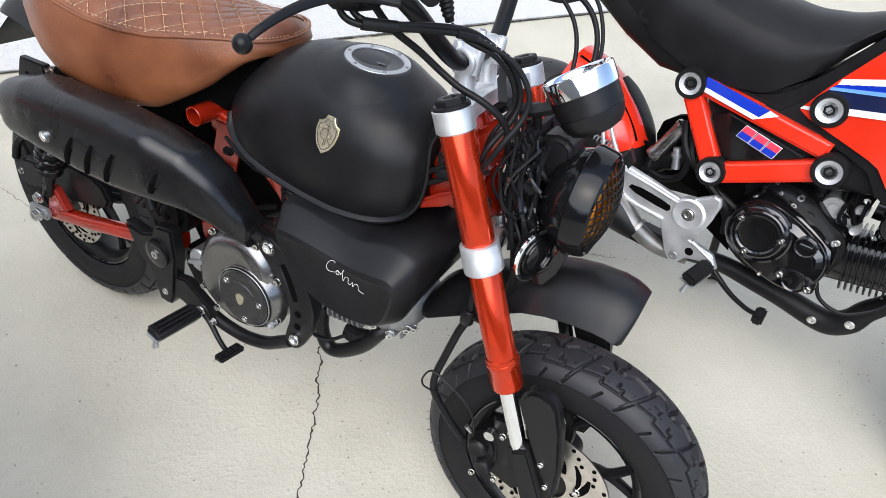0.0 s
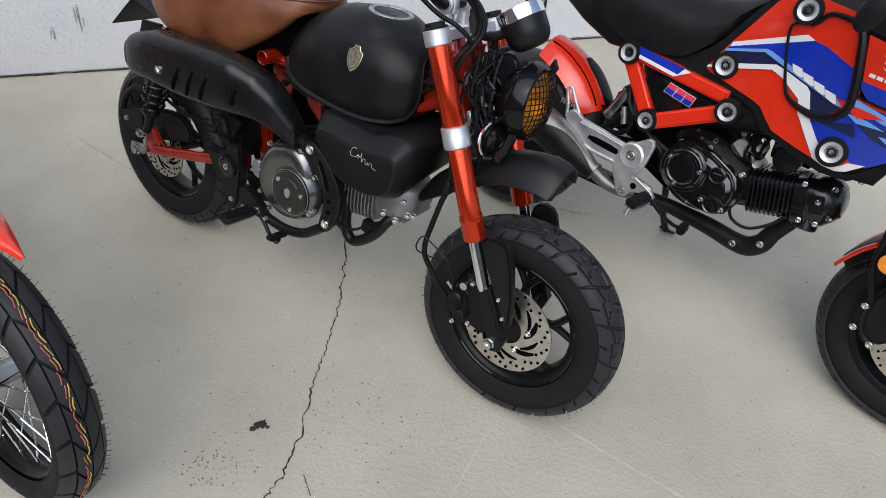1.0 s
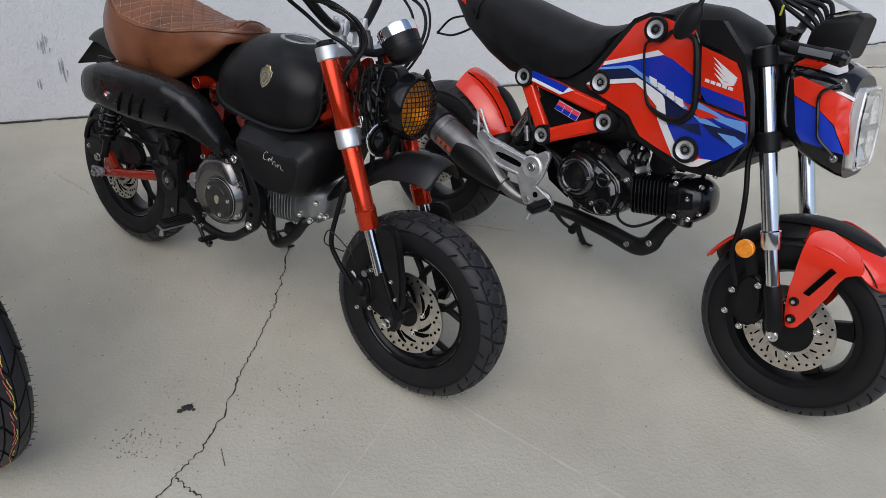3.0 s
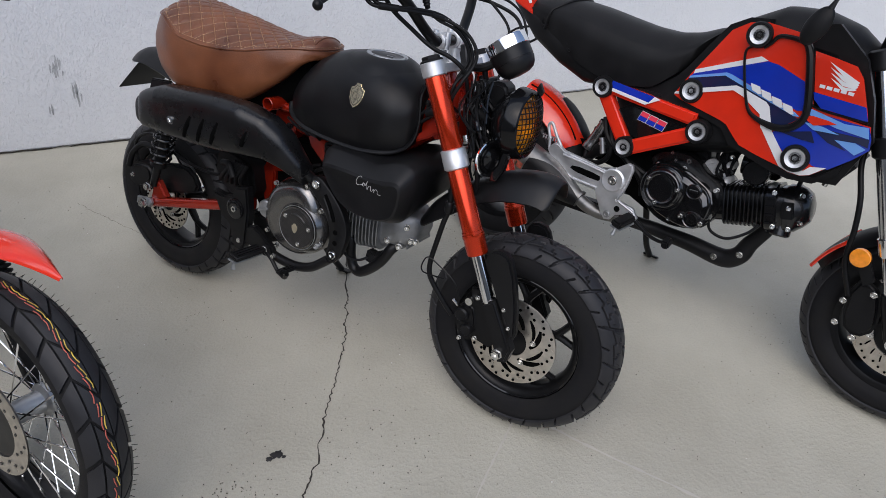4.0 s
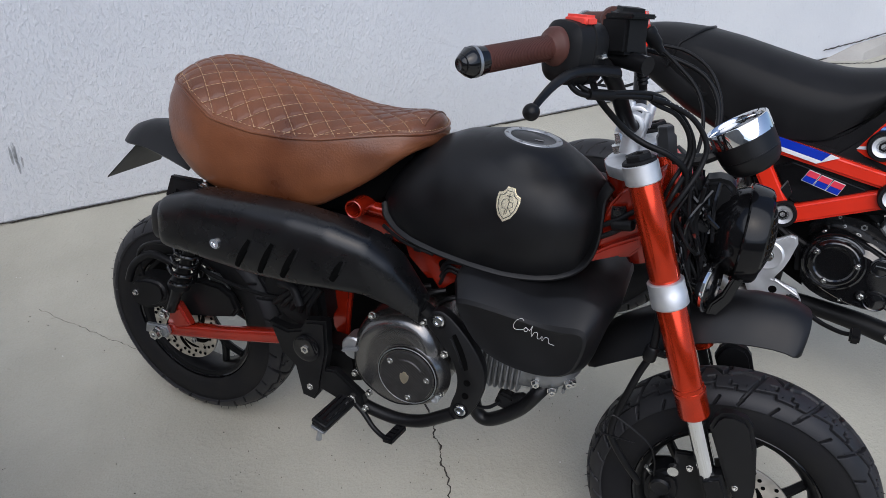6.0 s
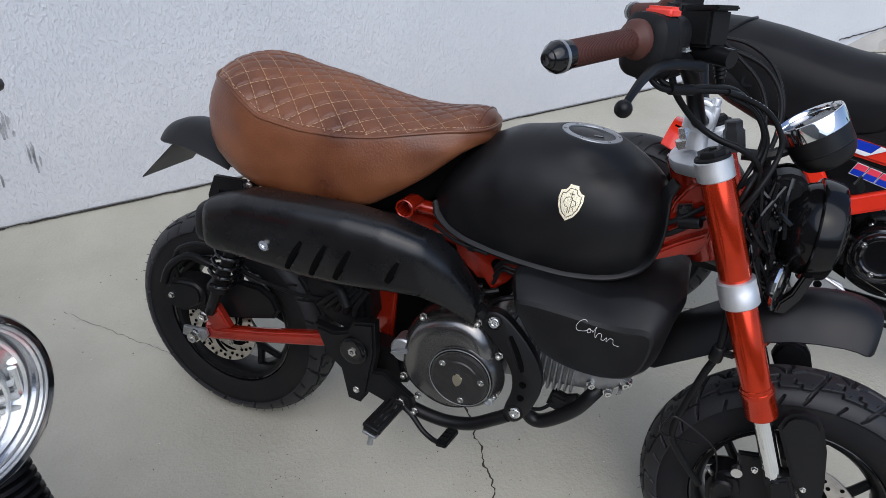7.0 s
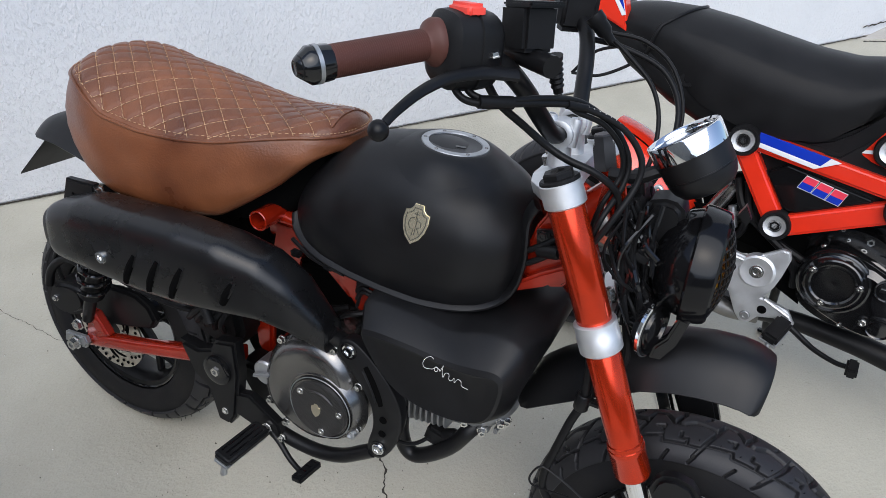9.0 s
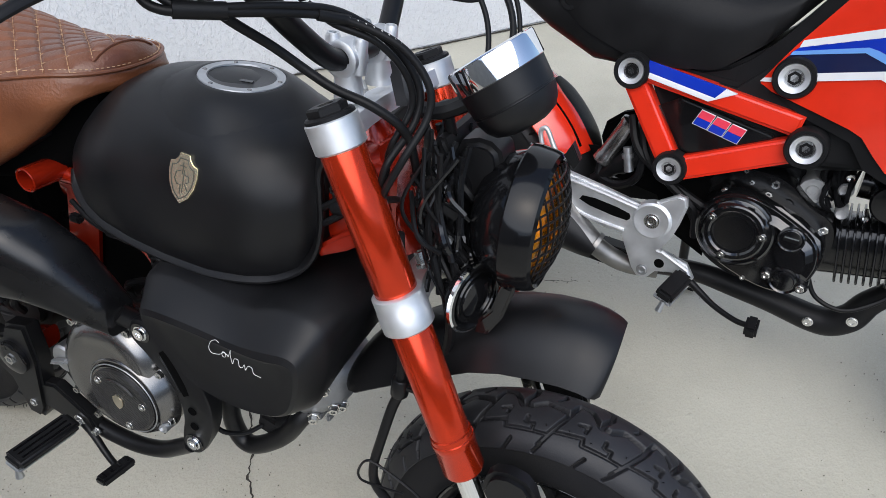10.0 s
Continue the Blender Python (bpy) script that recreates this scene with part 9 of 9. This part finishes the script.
for r, d, w in ((0.0855, 0.0215, 0.0026), (0.0815, 0.0175, 0.0022), (0.0700, 0.0100, 0.0024)):
    part("reflector_ring", lathe([(d, r - w), (d + w, r), (d, r + w), (d - w, r)], LC, LA, 56, loop=True), LAMPBOWL, hl, "bright reflector step")
part("reflector", lathe([(0.020, 0.0860), (0.014, 0.0830), (0.013, 0.0790), (0.006, 0.0740), (0.008, 0.0710), (0.004, 0.0680), (-0.002, 0.0610), (-0.004, 0.0580), (-0.014, 0.040), (-0.020, 0.002)], LC, LA, 56, cap=False), REFLECT, hl, "stepped bright reflector")
LU = LA.cross(Vector((0, 0, 1))).normalized()
LV = LU.cross(LA)
for o, h in ((0.012, 0.0035), (-0.004, 0.0045), (-0.018, 0.0030)):
    part("light_bar", tube([LC + LA * 0.004 + LU * q * 0.060 + LV * (o - 0.35 * abs(q) * 0.060) for q in (-1, -0.5, 0, 0.5, 1)], h, 8), SCREEN, hl, "white light bar")
for q in (-1, 1):
    part("light_tip", tube([LC + LA * 0.006 + LU * q * 0.062 + LV * z for z in (-0.022, 0.0, 0.008)], 0.0045, 8), CHROME, hl)
part("lower_dish", lathe([(0.0, 0.058), (0.010, 0.050), (0.012, 0.046), (0.010, 0.044)], LC - LV * 0.012, LA, 40, loop=True), LAMPBOWL, hl)
lz = part("lens", lathe([(0.0235, 0.0870), (0.032, 0.066), (0.037, 0.028), (0.038, 0.0005), (0.035, 0.0005), (0.034, 0.028), (0.029, 0.065), (0.0215, 0.0855)], LC, LA, 48, loop=True), GLASS, hl, "clear lens")
lz.visible_shadow = False
part("adjuster", lathe([(-0.012, 0.010), (-0.008, 0.013), (0.008, 0.013), (0.012, 0.010)], LC - LU * 0.070 - LV * 0.066, LA, 14), SATIN, hl, "black rubber adjuster knob")
part("lamp_stay", tube([LC + Vector((-0.03, -0.088, 0)), (-0.215, -0.095, 0.76), (-0.245, -0.09, 0.78)], 0.008, 8), SATIN, lb)
part("lamp_stay", tube([LC + Vector((-0.03, 0.088, 0)), (-0.215, 0.095, 0.76), (-0.245, 0.09, 0.78)], 0.008, 8), SATIN, lb)
part("fuel_tank", loft([oval(x, 0, z, w, h, 2.8, 28) for x, z, w, h in ((-0.36, 0.80, 0.03, 0.04), (-0.39, 0.80, 0.075, 0.075), (-0.50, 0.80, 0.105, 0.09), (-0.62, 0.78, 0.10, 0.075), (-0.72, 0.74, 0.06, 0.045), (-0.74, 0.735, 0.03, 0.02))]), RACERED, lb, "red fuel tank")
part("seat", loft([oval(x, 0, z, w, h, 3, 24) for x, z, w, h in ((-0.68, 0.765, 0.05, 0.02), (-0.72, 0.775, 0.09, 0.035), (-0.90, 0.785, 0.12, 0.035), (-1.15, 0.80, 0.115, 0.035), (-1.26, 0.805, 0.08, 0.028), (-1.29, 0.80, 0.04, 0.015))]), PLASTIC, lb, "black vinyl seat")
part("handlebar", tube([(-0.52, 0.36, 0.99), (-0.44, 0.22, 1.01), (-0.36, 0.09, 0.93), (-0.35, 0, 0.92), (-0.36, -0.09, 0.93), (-0.44, -0.22, 1.01), (-0.52, -0.36, 0.99)], 0.011, 10), SATIN, lb, "black handlebar")
part("engine", loft([oval(x, 0, z, w, h, 3, 24) for x, z, w, h in ((-0.42, 0.42, 0.05, 0.05), (-0.46, 0.40, 0.08, 0.09), (-0.62, 0.36, 0.11, 0.12), (-0.80, 0.36, 0.10, 0.11), (-0.84, 0.36, 0.05, 0.06))]), CAST, lb, "aluminium engine")
part("frame_tube", tube([(-0.33, 0, 0.84), (-0.45, 0, 0.70), (-0.80, 0, 0.66), (-1.20, 0, 0.72)], 0.02, 10), SATIN, lb, "black frame tube")
part("down_tube", tube([(-0.33, 0, 0.78), (-0.42, 0, 0.50), (-0.50, 0, 0.28), (-0.85, 0, 0.26), (-0.90, 0, 0.64)], 0.016, 10), SATIN, lb)
part("rear_mudguard", loft([[(-1.25 + 0.33 * math.cos(radians(a)), y, 0.287 + (0.33 - 6 * y * y) * math.sin(radians(a))) for y in (-0.07, -0.04, 0, 0.04, 0.07)] + [(-1.25 + 0.325 * math.cos(radians(a)), y, 0.287 + (0.325 - 6 * y * y) * math.sin(radians(a))) for y in (0.07, 0.04, 0, -0.04, -0.07)] for a in range(40, 161, 10)]), RACERED, lb, "red rear mudguard", 60)
for y in (-0.10, 0.10):
    part("swing_arm", tube([(-0.85, y * 0.7, 0.33), (-1.05, y, 0.30), (-1.26, y, 0.287)], 0.016, 10), SATIN, lb)
    part("rear_shock", tube([(-1.18, y * 1.2, 0.31), (-1.08, y * 1.1, 0.68)], 0.02, 12), SATIN, lb)
rear3 = part("rear_wheel", put(carcass(0.287, 0.045, 0.05, 0.21), Matrix.Translation((-1.25, 0, 0.287))), RUBBER, lb, "black rear wheel")
rr = bmesh.new()
lathe([(-0.03, 0.206), (-0.034, 0.216), (0.034, 0.216), (0.03, 0.206), (0.012, 0.196), (-0.012, 0.196)], (-1.25, 0, 0.287), n=48, bm=rr, loop=True)
part("rim", rr, SATIN, rear3)
part("rear_hub", lathe([(-0.06, 0.02), (-0.05, 0.05), (0.05, 0.05), (0.06, 0.02)], (-1.25, 0, 0.287), n=24), CAST, rear3)
for k in range(18):
    u = 2 * math.pi * k / 18
    s3 = 1 if k % 2 else -1
    part("wire_spoke", tube([(-1.25 + 0.045 * math.cos(u + 0.5), s3 * 0.045, 0.287 + 0.045 * math.sin(u + 0.5)), (-1.25 + 0.20 * math.cos(u), s3 * 0.005, 0.287 + 0.20 * math.sin(u))], 0.002, 5), CHROME, rear3)
part("side_stand", tube([(-0.75, 0.09, 0.27), (-0.74, 0.17, 0.14), (-0.73, 0.225, 0.06)], 0.010, 8), SATIN, lb)
